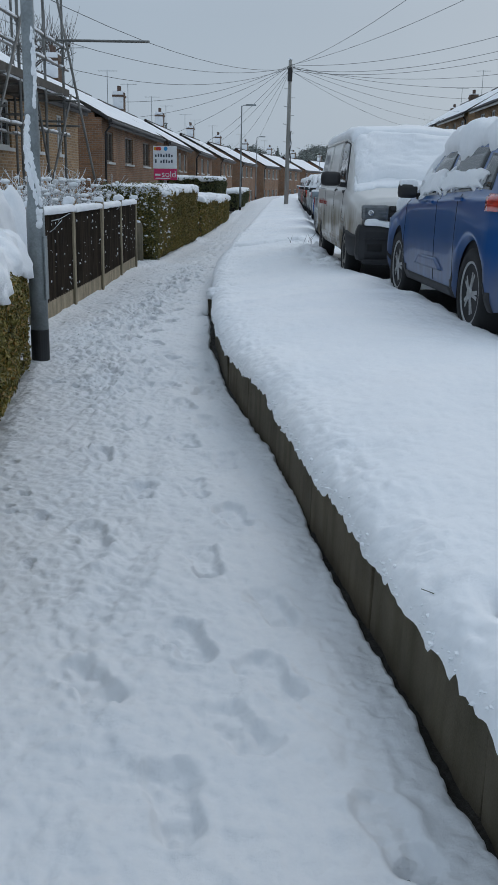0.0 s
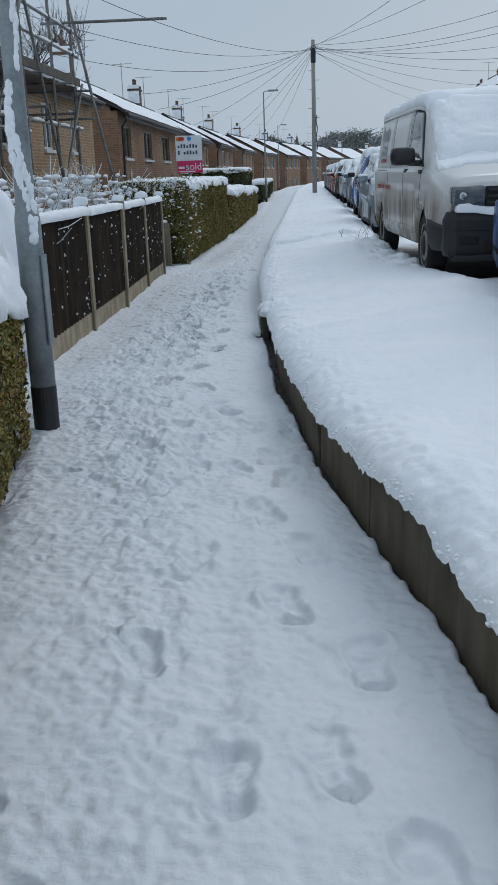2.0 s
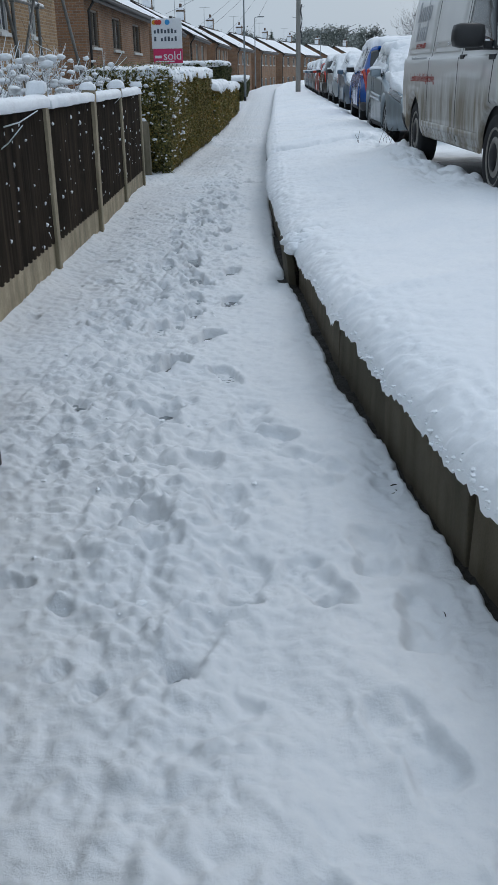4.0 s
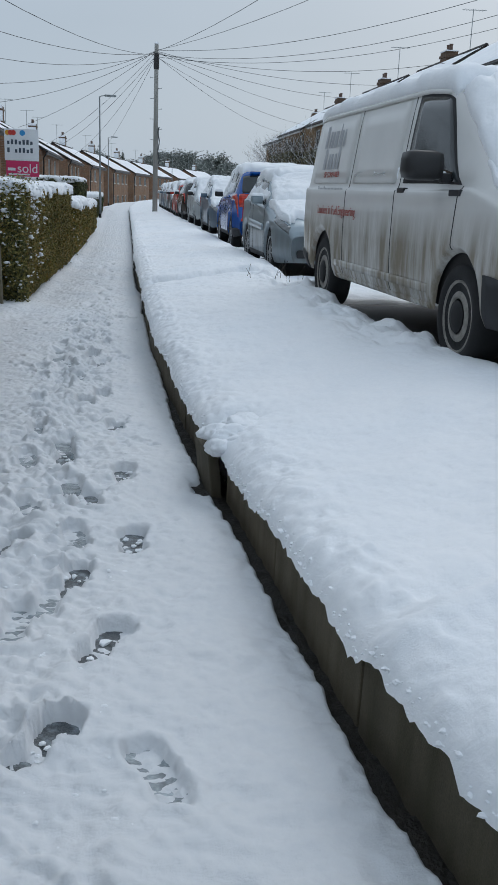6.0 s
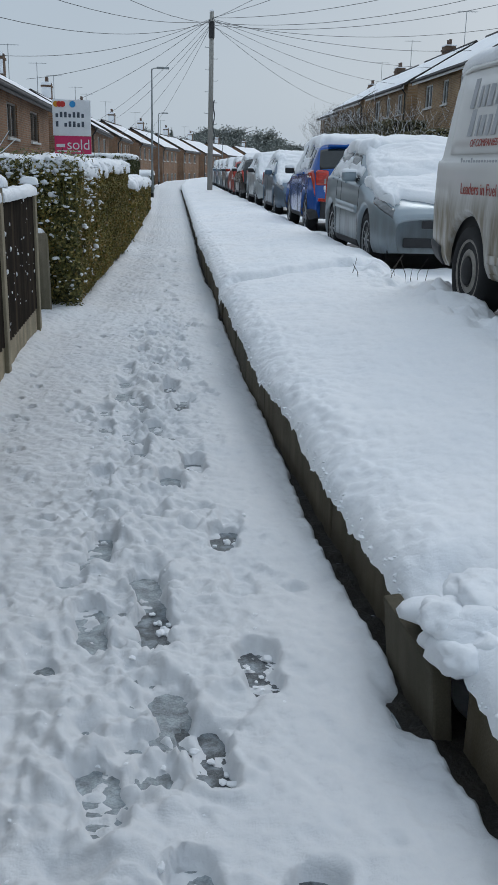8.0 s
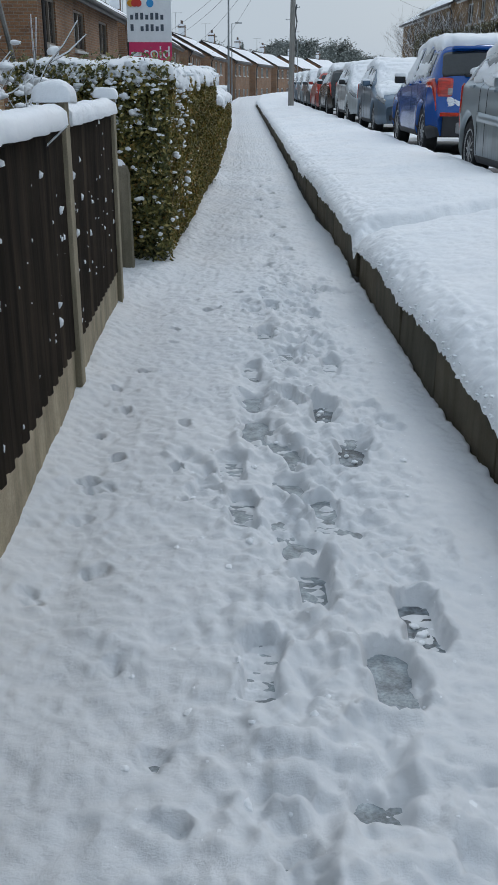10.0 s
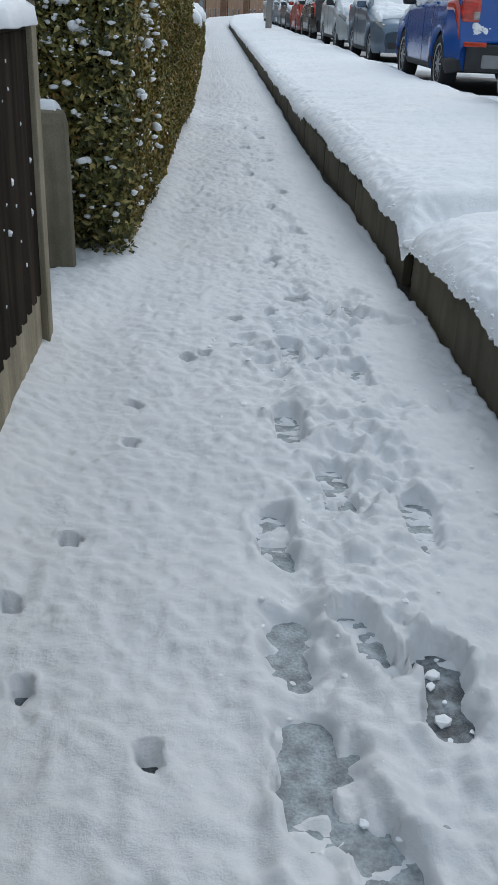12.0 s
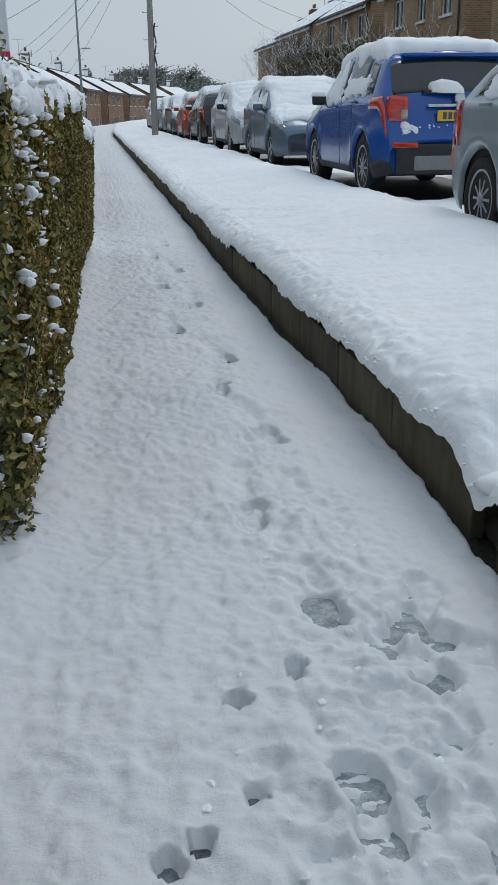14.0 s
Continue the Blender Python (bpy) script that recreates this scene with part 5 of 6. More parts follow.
# ---- shrubs and trees over the road, woods far off ----
for k, (ya, yb, zt) in enumerate(((44.0, 50.5, 2.9), (50.0, 55.0, 3.5), (54.5, 60.0, 3.2), (59.5, 66.5, 3.7))):
    hedge("tall loose olive hedge dusted with snow over the road", 8.2 - 0.1 * (k % 2), 9.8, ya, yb, 0.3, zt, 420, 0.055, 51 + k, 0.0, LEAF_DUSTED)
    bare_bush("bare twiggy shrub growing through the hedge", 8.8, (ya + yb) / 2, 0.3, zt + 0.6, 1.6, 70 + k, 60, 0.12, "bush")
bare_bush("tall bare bush with snow on its twigs", 10.2, 69.0, 0.3, 4.6, 1.7, 61, 230, 0.15, "bush")
bare_bush("tall bare bush with snow on its twigs", 10.7, 75.0, 0.3, 4.6, 1.7, 62, 190, 0.15, "bush")


def tree(label, x, y, z, height, crown, seed, leafy=True, conifer=False):
    g = np.random.default_rng(seed)
    r = random.Random(seed)
    h = thing("tree", label, "tree", pose(x, y, z))
    tr = tube([(0, 0, 0), (0.1, 0, height * 0.4), (0, 0.1, height * 0.85)], height * 0.022, 7, None, 0.25)
    for k in range(16):
        a, z0 = r.uniform(0, 6.28), height * r.uniform(0.3, 0.8)
        d = crown * r.uniform(0.5, 0.95)
        tube([(0, 0, z0), (math.cos(a) * d * 0.5, math.sin(a) * d * 0.5, z0 + height * 0.08), (math.cos(a) * d, math.sin(a) * d, z0 + height * 0.14)], height * (0.007 if leafy else 0.004), 5, tr, 0.3)
        if not leafy:
            for j in range(22):
                b, e = a + r.gauss(0, 0.6), d * r.uniform(0.3, 1)
                tube([(math.cos(a) * e, math.sin(a) * e, z0 + height * 0.1), (math.cos(b) * e * 1.2, math.sin(b) * e * 1.2, z0 + height * r.uniform(0.18, 0.3))], height * 0.0014, 4, tr, 0.4)
    part("trunk", tr, TWIG, h)
    if leafy:
        n = 7000
        lump = g.normal(0, 1, (40, 3))
        lump /= np.linalg.norm(lump, axis=1, keepdims=True)
        c = lump[g.integers(0, 40, n)] * (0.72 * g.uniform(0.35, 1.0, (n, 1)) ** 0.5) + g.normal(0, 0.13, (n, 3))
        nn = c / np.linalg.norm(c, axis=1, keepdims=True)
        if conifer:
            f = np.clip((c[:, 2] + 1) / 2, 0, 1)
            c[:, :2] *= (1.05 - f)[:, None]
        c = c * [crown, crown, height * (0.42 if conifer else 0.34)] + [0, 0, height * (0.56 if conifer else 0.64)]
        leaf_cloud("crown", c, nn, height * 0.02, LEAF_HAZED, h, seed + 1, 0.9)
    return h


g = random.Random(3)
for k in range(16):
    tree("distant tree with painted haze and snow flecks on the hill", 2 + k * 6.0 + g.uniform(-2, 2), 300 + g.uniform(-15, 25), -3, 12 + 7.5 * math.exp(-((k - 2.5) / 2.2) ** 2) + g.uniform(-2, 2), 8.5, 300 + k)
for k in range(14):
    tree("distant tree with painted haze and snow flecks behind the houses", -95 + k * 7.5 + g.uniform(-3, 3), 330 + g.uniform(-20, 20), -4, 16 + g.uniform(-3, 3), 6, 340 + k)
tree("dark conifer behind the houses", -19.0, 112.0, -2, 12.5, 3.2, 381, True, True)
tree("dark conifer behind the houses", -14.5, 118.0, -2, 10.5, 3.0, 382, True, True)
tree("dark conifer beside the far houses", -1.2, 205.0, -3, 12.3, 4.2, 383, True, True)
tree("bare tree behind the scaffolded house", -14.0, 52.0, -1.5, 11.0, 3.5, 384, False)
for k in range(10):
    tree("distant tree with painted haze and snow flecks across the valley", 40 + k * 9 + g.uniform(-3, 3), 240 + g.uniform(-10, 20), -3, 9.5 + g.uniform(-2, 2), 5, 400 + k)


# ---- vehicles ----
def paint(name, colour, metal=0.35, rough=0.32, dirt=0.15, dirt_colour=(0.16, 0.14, 0.11), dirt_top=0.7):
    """Car paint under a clear coat, with road dirt that climbs the sides in streaks."""
    m, n, l, b = material(name, rough, metal, 0.5)
    b.inputs["Coat Weight"].default_value, b.inputs["Coat Roughness"].default_value = 0.35, 0.06
    big = noise_node(n, l, 2.0, 3)
    col = ramp(n, l, big.outputs["Fac"], [(0.3, tuple(c * 0.92 for c in colour)), (0.7, colour)]).outputs[0]
    streak = noise_node(n, l, 7, 5, "Object", 0.65, (1, 1, 0.16))
    c = n.new("ShaderNodeTexCoord")
    s = n.new("ShaderNodeSeparateXYZ")
    l.new(c.outputs["Object"], s.inputs[0])
    band = ramp(n, l, s.outputs["Z"], [(0.1, (1, 1, 1)), (dirt_top * 0.72, (0.8, 0.8, 0.8)), (dirt_top, (0, 0, 0))]).outputs[0]
    amount = mixed(n, l, 1.0, ramp(n, l, streak.outputs["Fac"], [(0.28, (0, 0, 0)), (0.6, (1, 1, 1))]).outputs[0], band, "MULTIPLY")
    amount = mixed(n, l, 1.0, amount, (dirt, dirt, dirt), "MULTIPLY")
    l.new(mixed(n, l, amount, col, dirt_colour), b.inputs["Base Color"])
    lift = n.new("ShaderNodeMapRange")
    lift.inputs["To Min"].default_value, lift.inputs["To Max"].default_value = rough, 0.8
    l.new(amount, lift.inputs["Value"])
    l.new(lift.outputs[0], b.inputs["Roughness"])
    return m


DEEP_BLUE = paint("deep_blue_paint", (0.001, 0.065, 0.23), 0.0, 0.28, 0.4)
BRIGHT_BLUE = paint("bright_blue_paint", (0.0, 0.072, 0.33), 0.0, 0.20, 0.12)
SILVER = paint("silver_blue_paint", (0.30, 0.36, 0.40), 0.55, 0.35, 0.5)
TEAL = paint("grey_blue_paint", (0.10, 0.16, 0.23), 0.5, 0.32, 0.4)
PALE = paint("pale_silver_paint", (0.50, 0.54, 0.56), 0.4, 0.35, 0.4)
BLACK_PAINT = paint("black_paint", (0.012, 0.013, 0.015), 0.2, 0.25, 0.3)
RED_PAINT = paint("red_paint", (0.40, 0.035, 0.02), 0.2, 0.3, 0.3)
GREY_PAINT = paint("dark_grey_paint", (0.06, 0.066, 0.075), 0.4, 0.3, 0.3)
VAN_WHITE = paint("dirty_white_van_paint", (0.64, 0.635, 0.615), 0.0, 0.4, 1.0, (0.17, 0.128, 0.07), 1.02)
TYRE = plain("tyre_rubber", (0.016, 0.016, 0.017), 0.25, 8, 80, 0.85)
ALLOY = plain("alloy_silver", (0.42, 0.43, 0.44), 0.2, 10, 80, 0.4, 0.6)
ALLOY_DARK = plain("dark_wheel_gaps", (0.01, 0.01, 0.011), 0.2, 10, 60, 0.7)
STEEL_WHEEL = plain("dirty_steel_wheel", (0.33, 0.31, 0.28), 0.3, 12, 80, 0.65, 0.3)
TRIM = plain("dark_bumper_plastic", (0.022, 0.023, 0.026), 0.25, 5, 90, 0.6)
DIFFUSER = plain("grey_bumper_insert", (0.22, 0.225, 0.23), 0.15, 5, 90, 0.5)
CHROME = plain("chrome", (0.6, 0.62, 0.64), 0.1, 5, 40, 0.2, 0.9)
PLATE = plain("yellow_number_plate", (0.70, 0.42, 0.02), 0.06, 5, 40, 0.45)
PLATE_WHITE = plain("white_number_plate", (0.70, 0.70, 0.66), 0.06, 5, 40, 0.45)
VAN_GREY = plain("grey_van_lettering", (0.40, 0.41, 0.43), 0.12, 5, 40, 0.5)
VAN_RED = plain("red_van_lettering", (0.36, 0.06, 0.045), 0.12, 5, 40, 0.5)
SEAM = plain("panel_gap", (0.02, 0.02, 0.022), 0.1, 5, 40, 0.8)


def lens(name, colour, rough=0.15):
    m, n, l, b = material(name, rough, 0, 0.6)
    t = noise_node(n, l, 11, 2, stretch=(1, 1, 3))
    l.new(ramp(n, l, t.outputs["Fac"], [(0.35, tuple(c * 0.55 for c in colour)), (0.65, colour)]).outputs[0], b.inputs["Base Color"])
    b.inputs["Coat Weight"].default_value = 0.8
    return m


TAIL_RED = lens("red_tail_lens", (0.62, 0.035, 0.015))
TAIL_CLEAR = lens("clear_tail_lens", (0.42, 0.36, 0.33))
HEAD_CLEAR = lens("clear_headlamp_lens", (0.13, 0.145, 0.155), 0.08)


class Shell:
    """The outer skin of a vehicle as a surface over s (metres from the front) and v (0 sill, 4 belt, 5 roof edge, 7 middle)."""

    def __init__(self, length, width, top, belt, sill=0.22, roof_in=0.80, wheels=(), arch=0.36, axle=0.32, nose=0.14, tail=0.10, flare=0.0, shoulder=0.0):
        self.length, self.half = length, width / 2
        self.top, self.belt, self.sill, self.roof_in = top, belt, sill, roof_in
        self.wheels, self.arch, self.axle, self.nose, self.tail, self.flare, self.shoulder = wheels, arch, axle, nose, tail, flare, shoulder

    def section(self, s):
        L = self.length
        w = self.half * (1 - self.nose * np.clip(1 - s / 0.55, 0, 1) ** 2 - self.tail * np.clip(1 - (L - s) / 0.5, 0, 1) ** 2)
        zt = np.interp(s, [p[0] for p in self.top], [p[1] for p in self.top])
        zb = min(np.interp(s, [p[0] for p in self.belt], [p[1] for p in self.belt]), zt - 0.05)
        zs = self.sill + 0.03 * np.clip(1 - s / 0.3, 0, 1) + 0.05 * np.clip(1 - (L - s) / 0.3, 0, 1)
        cabin = np.clip((zt - zb - 0.05) / 0.45, 0, 1)
        xr = w * (0.88 * (1 - cabin) + self.roof_in * cabin)
        zm = zs + (zb - zs) * 0.5
        drop = 0.03 + 0.05 * cabin
        pts = np.array([(w * 0.94, zs), (w * 0.985, zs + 0.10), (w, zm), (w * (0.985 + self.shoulder), zb - 0.05), (w * 0.955, zb), (xr, zt - drop), (xr * 0.72, zt - drop * 0.3), (0.0, zt)])
        for c in self.wheels:
            d = abs(s - c)
            if d < self.arch + 0.1:
                if d < self.arch:
                    lift = self.axle + math.sqrt(self.arch ** 2 - d * d)
                    pts[:3, 1] = np.maximum(pts[:3, 1], [lift, lift + 0.03, lift + 0.07])
                    pts[3, 1] = max(pts[3, 1], lift + 0.12)
                    pts[4, 1] = max(pts[4, 1], lift + 0.15)
                pts[:3, 0] += self.flare * (1 - smooth01(d, self.arch * 0.9, self.arch + 0.1))
        return pts

    def at(self, s, v):
        """Points for arrays s and v of one shape; v from 0 to 14 runs over the roof to the other sill."""
        s, v = np.broadcast_arrays(np.asarray(s, float), np.asarray(v, float))
        out = np.zeros(s.shape + (3,))
        for k in np.ndindex(s.shape):
            p = self.section(s[k])
            q = v[k] if v[k] <= 7 else 14 - v[k]
            i = min(int(q), 6)
            f = q - i
            a, b = p[max(i - 1, 0)], p[i]
            c, d = p[i + 1], p[min(i + 2, 7)]
            if i + 2 > 7:
                d = np.array([-p[6][0], p[6][1]])
            m1, m2 = (c - a) * 0.28, (d - b) * 0.28
            h = (2 * f ** 3 - 3 * f ** 2 + 1) * b + (f ** 3 - 2 * f ** 2 + f) * m1 + (-2 * f ** 3 + 3 * f ** 2) * c + (f ** 3 - f ** 2) * m2
            out[k] = (-h[0] if v[k] <= 7 else h[0], s[k], h[1])
        return out

    def patch(self, name, parent, mat, s0, s1, v0, v1, lift=0.006, ns=10, nv=6, skirt=0.012, label="", slant0=0.0, slant1=0.0, both=False):
        """A panel that lies on the skin. slant: how far an end moves in s from v0 to v1."""
        a, b = np.meshgrid(np.linspace(0, 1, ns), np.linspace(0, 1, nv), indexing="ij")
        v = v0 + (v1 - v0) * b
        s = (s0 + slant0 * b) * (1 - a) + (s1 + slant1 * b) * a
        p = self.at(s, v)
        n = self.normal(p)
        top, low = p + n * lift, p - n * skirt
        k = ns * nv
        idx = np.arange(k).reshape(ns, nv)
        loop = np.concatenate([idx[:, 0], idx[-1, 1:], idx[-2::-1, -1], idx[0, -2:0:-1]])
        nxt = np.roll(loop, -1)
        faces = np.concatenate([grid_faces(ns, nv), np.stack([loop, loop + k, nxt + k, nxt], -1)])
        ob = mesh_part(name, np.concatenate([top.reshape(-1, 3), low.reshape(-1, 3)]), faces, mat, parent, label)
        if both:
            self.patch(name, parent, mat, s0, s1, 14 - v0, 14 - v1, lift, ns, nv, skirt, label, slant0, slant1)
        return ob

    @staticmethod
    def normal(p):
        du = np.gradient(p, axis=0)
        dv = np.gradient(p, axis=1)
        n = np.cross(du, dv)
        n /= np.linalg.norm(n, axis=-1, keepdims=True) + 1e-9
        centre = np.array([0, 0, 0.55])
        flip = np.sign((n[..., 0] * p[..., 0] + n[..., 2] * (p[..., 2] - 0.75)).mean())
        return n * (flip if flip else 1)

    def snow(self, name, parent, s0, s1, v0, v1, thick, seed, ns=50, nv=44, label="", ragged=0.08, soft=0.16):
        """A pad of snow on the skin, lumpy, with an uneven rim."""
        a, b = np.meshgrid(np.linspace(0, 1, ns), np.linspace(0, 1, nv), indexing="ij")
        rag = ragged * fbm(b * 3 + seed, a * 0 + seed, 0.5, 3, seed)
        rag2 = ragged * fbm(b * 3 + seed, a * 0 + seed + 9, 0.5, 3, seed + 1)
        s = (s0 + rag) * (1 - a) + (s1 + rag2) * a
        v = v0 + (v1 - v0) * b + 0.30 * ragged / 0.08 * fbm(s * 1.0, seed + 0 * s, 0.3, 3, seed + 2) * (1 - smooth01(np.minimum(b, 1 - b), 0, 0.2)) * np.sign(0.5 - b)
        p = self.at(s, v)
        n = self.normal(p)
        n = n * 0.45 + np.array([0, 0, 0.55])
        e = np.minimum(np.minimum(a, 1 - a) * (s1 - s0) / soft, np.minimum(b, 1 - b) * (abs(v1 - v0) * 0.3) / soft)
        e = np.clip(e, 0, 1)
        h = thick * np.sqrt(1 - (1 - e) ** 2) * (1 + 0.28 * fbm(s, v * 0.3, 0.35, 4, seed + 4) + 0.10 * fbm(s, v * 0.3, 0.05, 2, seed + 5)) + 0.006 * e
        top, low = p + n * h[..., None] + n * 0.002, p - self.normal(p) * 0.02
        k = ns * nv
        idx = np.arange(k).reshape(ns, nv)
        loop = np.concatenate([idx[:, 0], idx[-1, 1:], idx[-2::-1, -1], idx[0, -2:0:-1]])
        nxt = np.roll(loop, -1)
        faces = np.concatenate([grid_faces(ns, nv), np.stack([loop, loop + k, nxt + k, nxt], -1)])
        return mesh_part(name, np.concatenate([top.reshape(-1, 3), low.reshape(-1, 3)]), faces, SNOW, parent, label)

    def body(self, parent, mat):
        L = self.length
        st = set(np.round(np.linspace(0, L, int(L / 0.09)), 3)) | {0.0, 0.015, 0.04, L - 0.015, L - 0.04, L}
        for c in self.wheels:
            st |= set(np.round(np.linspace(c - self.arch, c + self.arch, 25), 3)) | {round(c - self.arch - 0.012, 3), round(c + self.arch + 0.012, 3)}
        for p in self.top:
            st.add(round(p[0], 3))
        s = np.array(sorted(q for q in st if 0 <= q <= L))
        v = np.concatenate([np.linspace(0, 7, 29), np.linspace(7.25, 14, 28)])
        S, V = np.meshgrid(s, v, indexing="ij")
        p = self.at(S, V)
        nu, nv = S.shape
        idx = np.arange(nu * nv).reshape(nu, nv)
        faces = [tuple(f) for f in grid_faces(nu, nv)[:, ::-1]] + [tuple(idx[0]), tuple(idx[-1][::-1])]
        me = bpy.data.meshes.new("body")
        me.from_pydata(p.reshape(-1, 3).tolist(), [], faces)
        me.materials.append(mat)
        me.shade_smooth()
        ob = new("body", me)
        ob.parent = parent
        # dark floor and wheel housings
        part("underbody", box(-self.half * 0.86, self.half * 0.86, 0.15, L - 0.15, self.sill + 0.02, self.sill + 0.14), ALLOY_DARK, parent, "dark underbody")
        for c in self.wheels:
            part("wheel_housing", box(-self.half * 0.93, self.half * 0.93, c - self.arch - 0.02, c + self.arch + 0.02, self.sill + 0.1, self.axle + self.arch + 0.1), ALLOY_DARK, parent, "dark wheel housing")
        return ob


def wheel(parent, x, y, radius, side, kind, seed=0):
    """A wheel with tyre and rim; side -1 shows its face to -x."""
    w = 0.21
    h = thing("wheel", "", "")
    h.parent = parent
    h.location = (x, y, radius)
    h.rotation_euler = (0, radians(90) * side, 0)
    r = radius
    rim = r * (0.69 if kind == "steel" else 0.70)
    prof = [(rim, -w / 2), (r * 0.93, -w / 2), (r * 0.985, -w * 0.38), (r, -w * 0.2), (r, w * 0.2), (r * 0.985, w * 0.38), (r * 0.93, w / 2 - 0.008), (r * 0.84, w / 2), (rim + 0.012, w / 2 - 0.006), (rim, w / 2 - 0.02)]
    part("tyre", lathe(prof, 36), TYRE, h, "", True)
    part("rim", lathe([(rim * 0.9, -0.02), (rim * 1.01, 0.0), (rim * 1.01, w / 2 - 0.012), (rim * 0.94, w / 2 - 0.012), (rim * 0.92, w / 2 - 0.04), (rim * 0.5, 0.02)], 36), STEEL_WHEEL if kind == "steel" else ALLOY, h, "", True)
    if kind == "steel":
        part("wheel_disc", lathe([(rim * 0.93, w / 2 - 0.05), (rim * 0.80, w / 2 - 0.03), (rim * 0.62, w / 2 - 0.012), (rim * 0.52, w / 2 - 0.008), (rim * 0.50, w / 2 - 0.02)], 32), STEEL_WHEEL, h, "dirty silver steel disc", True)
        for k in range(16):
            a = 2 * math.pi * k / 16
            bm = bmesh.new()
            bmesh.ops.create_cone(bm, cap_ends=True, segments=10, radius1=rim * 0.062, radius2=rim * 0.062, depth=0.02, matrix=Matrix.Translation((rim * 0.79 * math.cos(a), rim * 0.79 * math.sin(a), w / 2 - 0.030)))
            part("vent_hole", bm, ALLOY_DARK, h)
        part("hub_cap", lathe([(rim * 0.45, w / 2 - 0.015), (rim * 0.44, w / 2 - 0.004), (rim * 0.2, w / 2 + 0.006)], 24), ALLOY_DARK, h, "dark hub cap", True)
    else:
        part("brake_space", lathe([(rim * 0.93, w / 2 - 0.075), (rim * 0.93, w / 2 - 0.07)], 24), ALLOY_DARK, h)
        n, width = (5, 0.34) if kind == "five" else (10, 0.13)
        if kind == "split":
            n, width = 5, 0.16
        for k in range(n):
            for off in ((-0.16, 0.16) if kind == "split" else (0.0,)):
                a = 2 * math.pi * k / n + off * 0.9 + 0.3
                bm = bmesh.new()
                wi, wo = rim * width * 0.42, rim * width * 0.6
                z0, z1 = w / 2 - 0.052, w / 2 - 0.012
                base = [(rim * 0.14, -wi, z0 + 0.01), (rim * 0.96, -wo, z0), (rim * 0.96, wo, z0), (rim * 0.14, wi, z0 + 0.01)]
                vs = [bm.verts.new(p) for p in base] + [bm.verts.new((p[0], p[1] * 0.7, z1 - (0.012 if j in (1, 2) else 0.0))) for j, p in enumerate(base)]
                bm.faces.new(vs[3::-1]), bm.faces.new(vs[4:])
                for j in range(4):
                    bm.faces.new((vs[j], vs[(j + 1) % 4], vs[4 + (j + 1) % 4], vs[4 + j]))
                bmesh.ops.rotate(bm, verts=bm.verts, cent=(0, 0, 0), matrix=Matrix.Rotation(a, 3, "Z"))
                part("spoke", bm, ALLOY, h)
        part("hub_cap", lathe([(rim * 0.2, w / 2 - 0.05), (rim * 0.2, w / 2 - 0.008), (rim * 0.12, w / 2)], 16), ALLOY, h, "", True)
    return h


def door_mirror(parent, x, y, z, mat, size=(0.17, 0.12, 0.13), side=-1, snowy=True):
    a, b, c = size
    bm = box(x if side > 0 else x - a, x + a if side > 0 else x, y - b / 2, y + b / 2, z, z + c, min(size) * 0.33)
    m = part("door_mirror", bm, mat, parent, "", True)
    part("mirror_arm", box(min(x, x - side * 0.07), max(x, x - side * 0.07), y - 0.03, y + 0.03, z - 0.01, z + 0.05, 0.01), TRIM, m)
    if snowy:
        snow_pillow("mirror_snow", min(x, x + side * a), max(x, x + side * a), y - b * 0.5, y + b * 0.5, z + c - 0.012, 0.045, int(100 * z) + int(10 * abs(x)), m, 0.02, 0.01)
    return m


def plate_bars(parent, x, y, z, mat, facing):
    """A number plate; its characters are plain bars."""
    p = part("number_plate", box(x - 0.26, x + 0.26, min(y, y + facing * 0.012), max(y, y + facing * 0.012), z - 0.056, z + 0.056, 0.003), mat, parent)
    for k in range(7):
        q = x - 0.21 + 0.06 * k + (0.03 if k > 3 else 0)
        part("plate_bar", box(q - 0.02, q + 0.02, min(y + facing * 0.012, y + facing * 0.0145), max(y + facing * 0.012, y + facing * 0.0145), z - 0.035, z + 0.035), INK, p)


